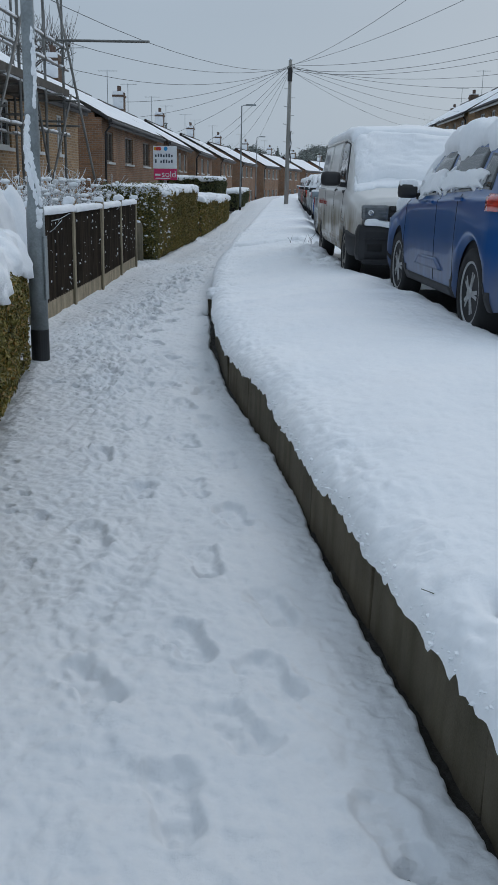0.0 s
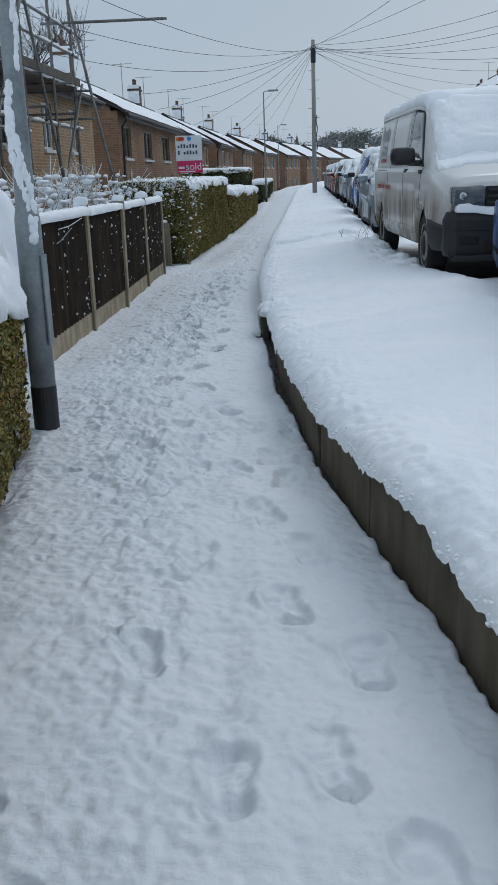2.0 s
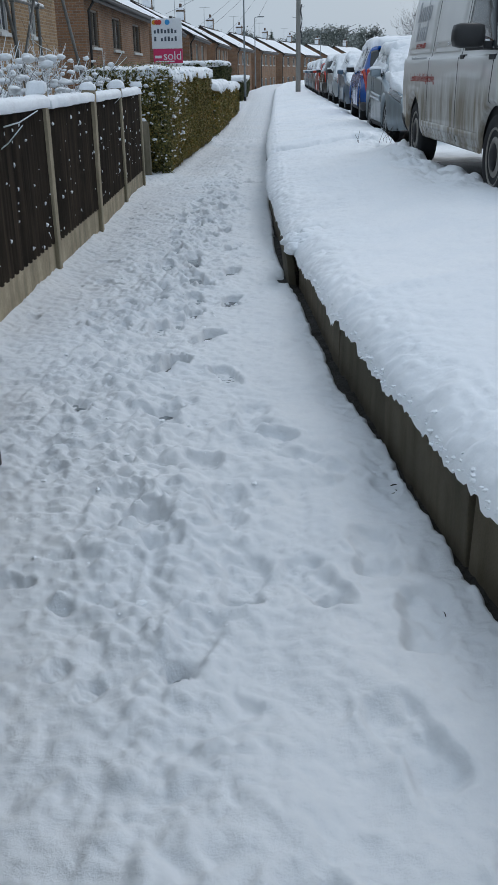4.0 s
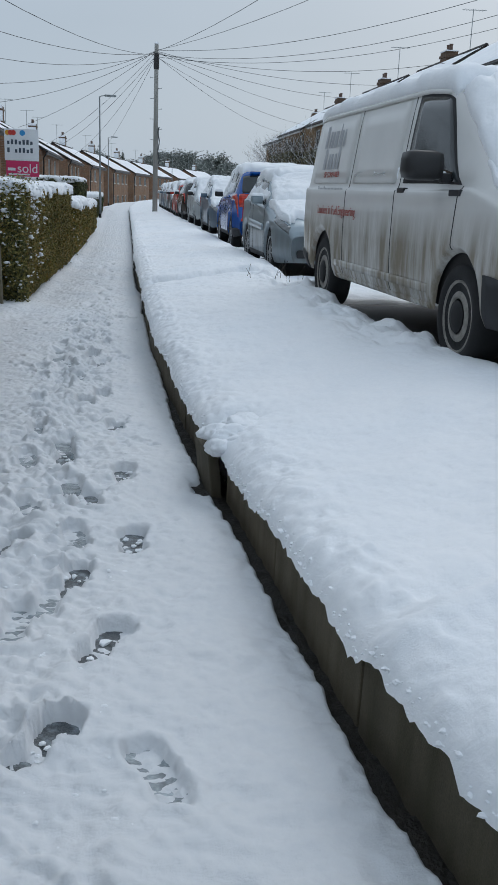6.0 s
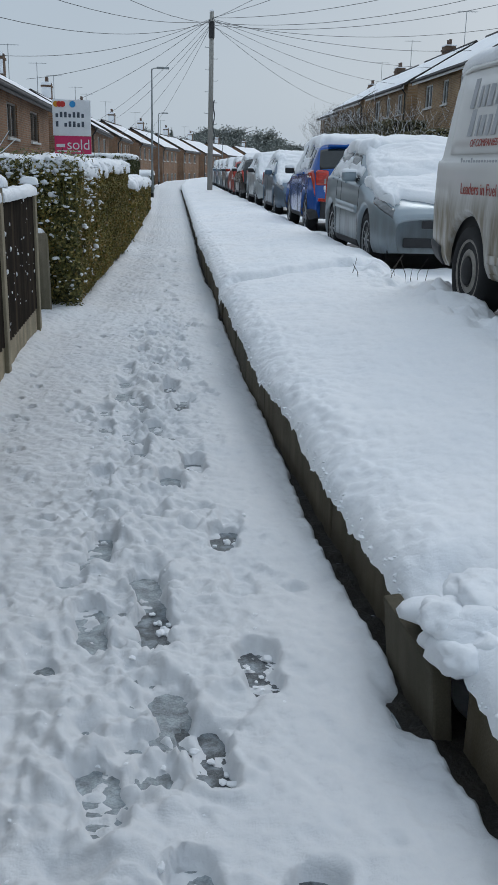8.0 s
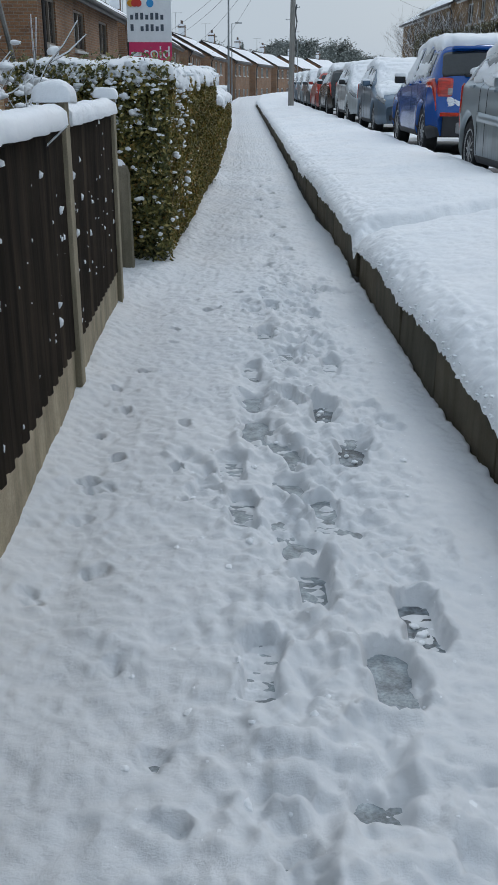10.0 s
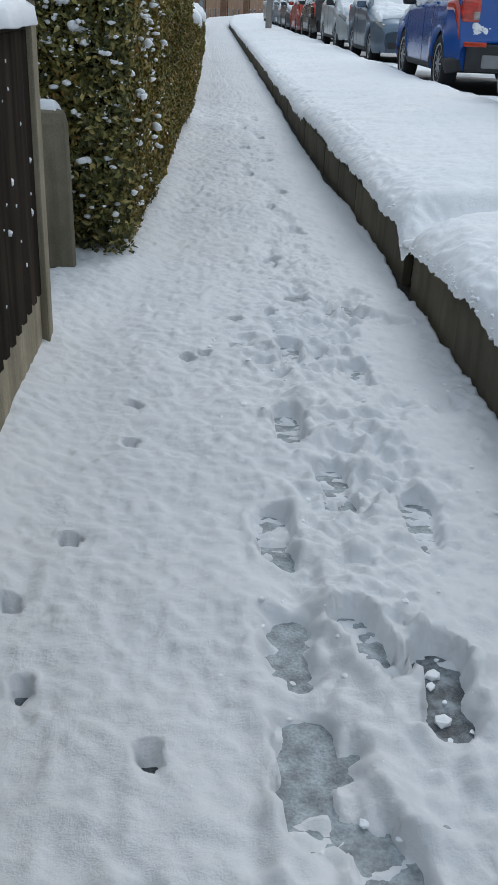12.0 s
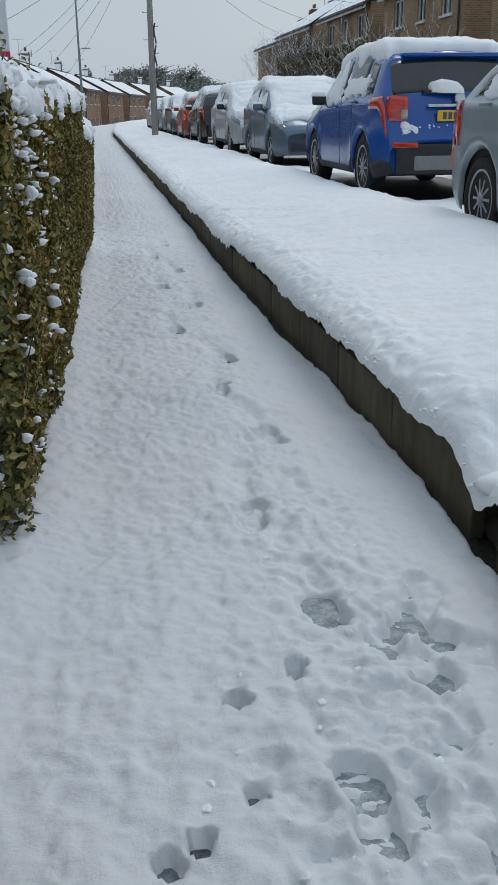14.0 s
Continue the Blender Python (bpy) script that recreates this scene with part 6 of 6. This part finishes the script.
def small_car(label, m, colour, length=4.2, width=1.79, height=1.48, facing=1, snow=0.10, wheel_r=0.315, kind="ten", suv=False, bonnet=0.95, hatch=0.42, rear=True, side_snow=True, seed=1, group="cars parked along the road", trim_low=False):
    """A five-door car built from front (local y = 0) to back."""
    L = length
    wheels = (0.86, L - 0.78)
    lift = 0.06 if suv else 0.0
    screen = 1.02 if suv else 1.05
    top = [(0, 0.60 + lift), (0.03, 0.66 + lift), (0.12, 0.73 + lift), (0.35, 0.82 + lift), (screen, bonnet), (screen + 0.72, height - 0.10), (screen + 1.0, height - 0.035), (screen + 1.6, height), (L - 1.0, height - 0.03), (L - hatch - 0.12, height - 0.09), (L - hatch, height - 0.14), (L - 0.16, bonnet + 0.10), (L - 0.07, 0.80 + lift), (L - 0.03, 0.66 + lift), (L, 0.58 + lift)]
    belt = [(0, 0.62 + lift), (0.4, 0.76 + lift), (screen + 0.2, bonnet - 0.02), (L - 0.9, bonnet + 0.07), (L - 0.2, bonnet + 0.06), (L, 0.7)]
    sh = Shell(L, width, top, belt, 0.20 + lift, 0.77, wheels, wheel_r + 0.055, wheel_r, 0.20, 0.13, 0.012, 0.01)
    car = thing("car", label, "car", m, group)
    sh.body(car, colour)
    for c in wheels:
        wheel(car, -width / 2 + 0.125, c, wheel_r, -1, kind)
        wheel(car, width / 2 - 0.125, c, wheel_r, 1, kind)
    # glass
    sh.patch("windscreen", car, CAR_GLASS, screen + 0.06, screen + 0.78, 5.12, 8.88, 0.004, 10, 16)
    sh.patch("rear_window", car, CAR_GLASS, L - hatch + 0.02, L - 0.17, 5.15, 8.85, 0.004, 8, 16)
    for flip in (False, True):
        f = (lambda v: 14 - v) if flip else (lambda v: v)
        sh.patch("side_window", car, CAR_GLASS, screen + 0.42, screen + 1.30, f(4.10), f(4.86), 0.004, 10, 5, 0.012, "", 0.42, 0.0)
        sh.patch("side_window", car, CAR_GLASS, screen + 1.38, L - 0.92, f(4.10), f(4.86), 0.004, 8, 5, 0.012, "", 0.0, -0.04)
        sh.patch("quarter_window", car, CAR_GLASS, L - 0.86, L - 0.52, f(4.16), f(4.78), 0.004, 6, 4, 0.012, "", -0.02, -0.10)
        for q in (screen + 0.22, screen + 1.34, wheels[1] - 0.42):
            sh.patch("door_seam", car, SEAM, q, q + 0.009, f(0.9), f(4.0), 0.0025, 2, 12)
        sh.patch("sill_trim", car, TRIM, wheels[0] + wheel_r + 0.08, wheels[1] - wheel_r - 0.08, f(0.0), f(1.6 if trim_low else 0.8), 0.008, 12, 4)
        if suv:
            for c in wheels:
                for a0, a1 in ((c - wheel_r - 0.14, c - wheel_r - 0.05), (c + wheel_r + 0.05, c + wheel_r + 0.14)):
                    sh.patch("arch_trim", car, TRIM, a0, a1, f(0.0), f(1.2), 0.010, 4, 5, 0.012, "black wheel arch trim")
        for q in (screen + 1.12, screen + 2.02):
            p = sh.at([q], [f(3.1)])[0]
            part("door_handle", box(p[0] - 0.02, p[0] + 0.02, p[1] - 0.09, p[1] + 0.09, p[2] - 0.014, p[2] + 0.014, 0.006), colour, car)
        sh.patch("headlamp", car, HEAD_CLEAR, 0.06, 0.50, f(3.25), f(4.7), 0.006, 8, 5, 0.015, "clear headlamp", 0.06, 0.12)
        sh.patch("tail_lamp", car, TAIL_RED, L - (0.44 if suv else 0.36), L - 0.05, f(2.75 if suv else 2.25), f(3.98 if suv else 3.65), 0.016, 10, 8, 0.015, "red tail lamp", 0.0 if not suv else -0.04, -0.03 if not suv else -0.10)
        door_mirror(car, f(1) and (-width / 2 + 0.02 if not flip else width / 2 - 0.02), screen + 0.52, bonnet + 0.0, BLACK_PLASTIC if suv else colour, (0.18, 0.11, 0.13), -1 if not flip else 1, True)
    # ends
    part("front_intake", box(-0.62, 0.62, -0.014, 0.03, 0.29, 0.40, 0.02), TRIM, car, "dark lower intake")
    part("grille", box(-0.42, 0.42, -0.012, 0.03, 0.50 + lift, 0.585 + lift, 0.015), TRIM, car)
    plate_bars(car, 0, -0.012, 0.43 + lift, PLATE_WHITE, -1)
    part("rear_bumper", box(-width * 0.40, width * 0.40, L - 0.05, L + 0.02, 0.24 + lift, 0.56 + lift, 0.03), TRIM if suv else colour, car)
    plate_bars(car, 0, L + 0.012, 0.52 + lift, PLATE, 1) if not suv else None
    # snow
    if snow:
        sh.snow("roof_snow", car, screen + 0.72, L - hatch - 0.10, 4.98, 9.02, snow, seed, 60, 44, "deep snow on the roof")
        sh.snow("screen_snow", car, screen - 0.02, screen + 0.86, 5.0, 9.0, snow * 0.8, seed + 20, 40, 44, "snow over the windscreen", 0.05)
        sh.snow("bonnet_snow", car, 0.22, screen + 0.05, 4.5, 9.5, snow * 0.85, seed + 40, 50, 44, "snow on the bonnet", 0.10)
        if side_snow:
            for flip in (False, True):
                f = (lambda v: 14 - v) if flip else (lambda v: v)
                sh.snow("side_snow", car, screen + 0.55, screen + 1.25, f(4.0), f(4.62), 0.05, seed + 60 + flip, 34, 16, "snow stuck to the side window", 0.10, 0.10)
                sh.snow("side_snow", car, screen + 1.35, L - 0.75, f(4.0), f(4.55), 0.05, seed + 70 + flip, 34, 16, "snow stuck to the side window", 0.10, 0.10)
    return car, sh


def facing_us(x_left, y_front, width, turn=0.0):
    return pose(x_left + width * 0.485, y_front, float(road_z(y_front)), 0, 0, turn) @ Matrix.Scale(0.97, 4)


def facing_away(x_left, y_front, width, turn=0.0):
    return pose(x_left + width * 0.485, y_front, float(road_z(y_front)), 0, 0, 180 + turn) @ Matrix.Scale(0.97, 4)


# deep blue crossover by the start, nose away
crossover, cs = small_car("deep blue crossover with black and silver wheels under patchy snow", pose(2.01, 10.59, 0.29, 0, 0, 185.4), DEEP_BLUE, 4.19, 1.80, 1.56, 1, 0.13, 0.345, "split", True, 1.02, 0.45, seed=3)
cs.patch("door_scoop", crossover, DEEP_BLUE, 1.75, 2.65, 14 - 1.35, 14 - 1.6, 0.02, 14, 5, 0.012, "moulded door crease", 0.15, -0.2)

# silver-blue hatchback, nose towards us
hatch_car, hs = small_car("silver-blue hatchback with snow over bonnet, screen and roof", facing_us(0.80, 18.42, 1.78, 0.6), SILVER, 3.90, 1.76, 1.44, 1, 0.12, 0.315, "ten", False, 0.97, 0.55, seed=7)
hs.patch("rubbing_strip", hatch_car, SILVER, 1.35, 2.7, 2.1, 2.35, 0.018, 14, 3)

# bright blue compact suv, tail towards us
suv, ss = small_car("bright blue compact suv seen from its tail, snow on the roof", facing_away(0.96, 28.35, 1.80, -0.5), BRIGHT_BLUE, 4.12, 1.80, 1.66, 1, 0.10, 0.345, "ten", True, 1.03, 0.42, seed=9)
SL = 4.12
ss.patch("lower_bumper", suv, TRIM, SL - 0.5, SL - 0.004, 0.0, 1.3, 0.016, 8, 5)
ss.patch("lower_bumper", suv, TRIM, SL - 0.5, SL - 0.004, 14.0, 12.7, 0.016, 8, 5)
part("diffuser", box(-0.52, 0.52, SL - 0.02, SL + 0.035, 0.34, 0.50, 0.03), DIFFUSER, suv, "grey bumper insert")
for q in (-0.62, 0.62):
    part("reflector", box(q - 0.14, q + 0.14, SL - 0.02, SL + 0.03, 0.58, 0.635, 0.01), TAIL_RED, suv, "red reflector")
plate_bars(suv, 0, SL - 0.045, 0.90, PLATE, 1)
part("chrome_strip", box(-0.36, 0.36, SL - 0.10, SL - 0.055, 0.99, 1.02, 0.008), CHROME, suv, "chrome strip over the plate")
for q in (-1, 1):
    part("tail_lamp", box(min(q * 0.57, q * 0.80), max(q * 0.57, q * 0.80), SL - 0.30, SL - 0.06, 0.84, 1.11, 0.05), TAIL_RED, suv, "broad red tail lamp")
    part("indicator_lens", box(min(q * 0.58, q * 0.66), max(q * 0.58, q * 0.66), SL - 0.2, SL - 0.055, 0.87, 0.97, 0.02), TAIL_CLEAR, suv, "clear lens in the tail lamp")
bm = lathe([(0.06, 0), (0.06, 0.012), (0.045, 0.016)], 20)
bmesh.ops.rotate(bm, verts=bm.verts, cent=(0, 0, 0), matrix=Matrix.Rotation(-math.pi / 2, 3, "X"))
part("badge", bm, CHROME, suv, "round chrome badge").location = (0, SL - 0.10, 1.075)
part("high_brake_lamp", box(-0.16, 0.16, SL - 0.47, SL - 0.42, 1.49, 1.525, 0.008), TAIL_RED, suv)
part("spoiler", box(-0.56, 0.56, SL - 0.62, SL - 0.36, 1.50, 1.545, 0.018), BRIGHT_BLUE, suv)
wip = part("rear_wiper", box(-0.05, 0.40, SL - 0.20, SL - 0.13, 1.12, 1.16, 0.015), BLACK_PLASTIC, suv)
snow_pillow("wiper_snow", -0.02, 0.32, SL - 0.28, SL - 0.10, 1.16, 0.13, 91, wip, 0.02, 0.03, "clump of snow on the wiper")
tl = bmesh.new()
for k in range(46):
    big = k < 18
    v = bmesh.ops.create_icosphere(tl, subdivisions=2, radius=random.uniform(0.02, 0.045) if big else random.uniform(0.006, 0.012))["verts"]
    for q in v:
        q.co *= 1 + 0.5 * noise.noise(q.co * 30 + Vector((k, 0, 0)))
        q.co.y *= 0.4
    bmesh.ops.translate(tl, verts=v, vec=(random.uniform(0.44, 0.64) if big else random.uniform(0.05, 0.45), SL - 0.052 + random.uniform(-0.006, 0.006), 0.76 + random.uniform(-0.045, 0.05)))
part("bumper_snow", tl, SNOW, suv, "snow caught on the tailgate ledge", True)

# the row further on
small_car("grey-blue hatchback with snow-covered screen, nose towards the pavement end", facing_us(1.08, 30.6, 1.74), TEAL, 4.0, 1.74, 1.49, 1, 0.11, 0.305, "five", False, 0.97, 0.5, seed=11)
small_car("pale silver car blanketed in snow", facing_us(1.05, 35.4, 1.80), PALE, 4.3, 1.80, 1.52, 1, 0.11, 0.32, "ten", True, 1.0, 0.5, seed=12)
small_car("black hatchback with red tail lamps under snow", facing_away(1.0, 45.0, 1.80), BLACK_PAINT, 4.2, 1.80, 1.55, 1, 0.11, 0.32, "ten", True, 1.0, 0.45, seed=13)
small_car("small red hatchback with snow on its roof", facing_away(1.05, 49.7, 1.70), RED_PAINT, 3.9, 1.70, 1.50, 1, 0.11, 0.30, "five", False, 0.98, 0.4, seed=14)
far_cols = (GREY_PAINT, SILVER, TEAL, PALE)
for k, a in enumerate((51.0, 56.0, 61.0, 66.0)):
    small_car("snow-covered parked car far down the street", facing_us(1.1 + 0.04 * k, a, 1.78), far_cols[k], 4.2, 1.78, 1.5, 1, 0.12, 0.31, "five", False, 0.97, 0.5, seed=20 + k, side_snow=False)

# ---- the white van ----
VL, VW = 5.08, 1.90
van = thing("van", "dirty white panel van with red lettering and a snowy roof", "van", pose(1.726, 10.98, 0.29, 0, 0, 2.8) @ Matrix.Scale(0.95, 4))
vtop = [(0, 0.92), (0.03, 1.0), (0.10, 1.06), (0.45, 1.14), (0.72, 1.21), (1.42, 1.78), (1.62, 1.855), (2.0, 1.89), (4.78, 1.89), (5.0, 1.87), (VL - 0.02, 1.82), (VL, 1.76)]
vbelt = [(0, 0.86), (0.4, 1.04), (0.9, 1.14), (VL, 1.16)]
vs = Shell(VL, VW, vtop, vbelt, 0.33, 0.845, (0.93, 4.24), 0.40, 0.335, 0.13, 0.03, 0.014, 0.008)
vs.body(van, VAN_WHITE)
for c in (0.93, 4.24):
    wheel(van, -VW / 2 + 0.13, c, 0.335, -1, "steel")
    wheel(van, VW / 2 - 0.13, c, 0.335, 1, "steel")
vs.patch("windscreen", van, CAR_GLASS, 0.76, 1.42, 5.12, 8.88, 0.004, 10, 16)
for flip in (False, True):
    f = (lambda v: 14 - v) if flip else (lambda v: v)
    vs.patch("window_surround", van, SEAM, 1.06, 2.16, f(4.06), f(4.90), 0.003, 12, 6, 0.012, "black window rubber", 0.46, -0.02)
    vs.patch("door_window", van, CAR_GLASS, 1.12, 2.12, f(4.12), f(4.86), 0.006, 12, 6, 0.012, "dark door window", 0.44, -0.02)
    for q, v1, v2 in ((1.02, 0.8, 4.0), (2.22, 0.5, 4.95), (3.52, 0.6, 4.95)):
        vs.patch("door_seam", van, SEAM, q, q + 0.010, f(v1), f(v2), 0.0025, 2, 16)
    vs.patch("side_step_line", van, VAN_WHITE, 1.42, 3.78, f(1.05), f(1.28), 0.016, 16, 3)
    vs.patch("waist_line", van, VAN_WHITE, 1.2, 4.92, f(3.35), f(3.5), 0.010, 20, 3)
    vs.patch("roof_rail_line", van, VAN_WHITE, 1.6, 4.92, f(4.90), f(4.99), 0.014, 20, 3)
    vs.patch("sill_trim", van, VAN_WHITE, 1.40, 3.78, f(0.0), f(0.5), 0.010, 12, 3)
    vs.patch("rear_panel_recess", van, VAN_WHITE, 2.32, 3.44, f(4.06), f(4.86), 0.010, 12, 5)
    vs.patch("rear_panel_recess", van, VAN_WHITE, 3.60, 4.84, f(4.06), f(4.86), 0.010, 12, 5)
    vs.patch("front_bumper_corner", van, TRIM, 0.0, 0.50, f(0.0), f(1.75), 0.014, 10, 8)
    vs.patch("rear_bumper_corner", van, TRIM, VL - 0.28, VL - 0.002, f(0.0), f(1.2), 0.014, 8, 5)
    p = vs.at([2.1], [f(3.62)])[0]
    part("door_handle", box(p[0] - 0.025, p[0] + 0.025, 2.02, 2.17, p[2] - 0.02, p[2] + 0.02, 0.01), BLACK_PLASTIC, van, "black door handle")
    p = vs.at([1.08], [f(3.1)])[0]
    part("side_repeater", box(p[0] - 0.012, p[0] + 0.012, 0.98, 1.16, p[2] - 0.022, p[2] + 0.018, 0.008), TRIM, van)
    sgn = 1 if flip else -1
    door_mirror(van, sgn * (VW / 2 + 0.02), 1.28, 1.17, BLACK_PLASTIC, (0.26, 0.20, 0.185), sgn, False)
# black surrounds of the wheel arches are plain; front end
part("front_bumper", box(-0.88, 0.88, -0.06, 0.30, 0.27, 0.74, 0.10), TRIM, van, "dark grey bumper")
part("bumper_lip", box(-0.80, 0.80, -0.075, 0.1, 0.245, 0.31, 0.02), TRIM, van, "lower lip of the bumper")
part("intake_slot", box(-0.42, 0.42, -0.068, 0.0, 0.62, 0.70, 0.012), ALLOY_DARK, van)
for q in (-1, 1):
    part("fog_lamp_recess", box(min(q * 0.56, q * 0.76), max(q * 0.56, q * 0.76), -0.066, 0.0, 0.40, 0.50, 0.02), ALLOY_DARK, van)
    part("bumper_crease", box(min(q * 0.08, q * 0.80), max(q * 0.08, q * 0.80), -0.070, 0.0, 0.545, 0.56, 0.004), TRIM, van)
part("lower_intake", box(-0.5, 0.5, -0.068, 0.0, 0.34, 0.44, 0.01), ALLOY_DARK, van)
for q in (-1, 1):
    bm = lathe([(0.045, 0), (0.042, 0.012), (0.02, 0.018)], 16)
    bmesh.ops.rotate(bm, verts=bm.verts, cent=(0, 0, 0), matrix=Matrix.Rotation(math.pi / 2, 3, "X"))
    part("lamp_reflector", bm, CHROME, van, "round chrome reflector").location = (q * 0.72, -0.016, 0.865)
for k in range(3):
    part("grille_bar", box(-0.48, 0.48, -0.03, 0.03, 0.78 + 0.06 * k, 0.81 + 0.06 * k, 0.008), TRIM, van)
for q in (-1, 1):
    part("headlamp", box(min(q * 0.50, q * 0.83), max(q * 0.50, q * 0.83), -0.03, 0.12, 0.77, 0.96, 0.035), HEAD_CLEAR, van, "clear headlamp")
part("grille_back", box(-0.5, 0.5, -0.012, 0.03, 0.75, 0.95, 0.01), ALLOY_DARK, van)
plate_bars(van, 0, -0.052, 0.54, PLATE_WHITE, -1)
for q0, q1, th in ((-0.80, -0.30, 0.07), (-0.22, 0.16, 0.045), (0.30, 0.76, 0.06)):
    snow_pillow("bumper_snow", q0, q1, -0.085, 0.06, 0.725, th, 95 + int(10 * q0), van, 0.02, 0.03, "snow on the bumper ledge", None, 2.4, 2.0)
vs.snow("roof_snow", van, 1.50, VL - 0.01, 4.96, 9.04, 0.085, 31, 110, 48, "deep snow along the roof", 0.012)
vs.snow("screen_snow", van, 0.72, 1.50, 5.0, 9.0, 0.09, 32, 44, 48, "snow covering the windscreen", 0.05)
vs.snow("bonnet_snow", van, 0.52, 0.80, 4.8, 9.2, 0.045, 33, 30, 48, "ledge of snow at the foot of the windscreen", 0.08, 0.10)
for q0, q1 in ((1.35, 2.1), (2.3, 3.45)):
    vs.snow("ledge_snow", van, q0, q1, 4.24, 4.16, 0.02, 34 + int(q0), 40, 8, "thin snow on the waist ledge", 0.01, 0.05)
# lettering on the pavement side: text runs from the back to the front


def on_van_side(s, z, v=2.6):
    """A frame on the pavement side of the van: x towards the front, y up the panel."""
    x = -abs(float(vs.at([s], [v])[0][0]))
    tilt = -10.5 if v > 4 else 1.0
    return Matrix.Translation((x - 0.014, s, z)) @ Matrix(((0, 0, -1), (-1, 0, 0), (0, 1, 0))).to_4x4() @ Matrix.Rotation(radians(tilt), 4, "X")


def letter_bars(s, z, v, widths, height, mat):
    """A brand name as a row of plain upright bars."""
    x = 0.0
    for k, w in enumerate(widths):
        ob = part("name_bar", box(x, x + w, 0, height * (1.0 if k in (0, 4) else 0.72), 0, 0.002), mat, van, "grey name lettering as bars")
        ob.matrix_basis = on_van_side(s, z, v)
        x += w * 1.7


writing("Leaders in Fuel Engineering", 0.115, VAN_RED, van, on_van_side(4.40, 0.89, 2.8), 0.001, "red lettering on the van side")
writing("OF COMPANIES", 0.075, VAN_RED, van, on_van_side(4.42, 1.225, 4.1), 0.001, "small red lettering on the van side")
letter_bars(4.58, 1.50, 4.5, (0.085, 0.05, 0.06, 0.085, 0.025, 0.06, 0.045), 0.21, VAN_GREY)
letter_bars(4.52, 1.30, 4.25, (0.09, 0.045, 0.07, 0.065, 0.075), 0.20, VAN_GREY)
letter_bars(4.50, 1.09, 3.6, (0.03,) * 17, 0.055, VAN_GREY)
# dead stalks in the verge beside the van
for k in range(9):
    g = random.Random(900 + k)
    x, y = 0.42 + g.uniform(-0.25, 0.3), 16.3 + g.uniform(-0.35, 0.4)
    z = 0.34
    bm = tube([(0, 0, 0), (g.uniform(-0.04, 0.04), g.uniform(-0.04, 0.04), 0.10), (g.uniform(-0.1, 0.1), g.uniform(-0.08, 0.08), g.uniform(0.16, 0.26))], 0.004, 5, None, 0.5)
    st = tagged(part("dead_stalk", bm, TWIG), "thin dead plant stalk poking through the snow", "plant", "dead stalks in the verge")
    st.location = (x, y, z)
tuft = bmesh.new()
g = random.Random(950)
for k in range(40):
    a = Vector((g.gauss(0, 0.04), g.gauss(0, 0.05), 0))
    tube([a, a + Vector((g.gauss(0, 0.02), g.gauss(0, 0.02), 0.05)), a + Vector((g.gauss(0, 0.05), g.gauss(0, 0.05), g.uniform(0.05, 0.10)))], 0.003, 4, tuft, 0.4)
grass = tagged(part("grass_tuft", tuft, LEAF_DARK), "dark wet grass showing in a hole in the snow", "grass")
grass.location = (0.62, 2.2, float(verge_snow_z(np.array([[0.62]]), np.array([[2.2]]))[0, 0]) - 0.02)
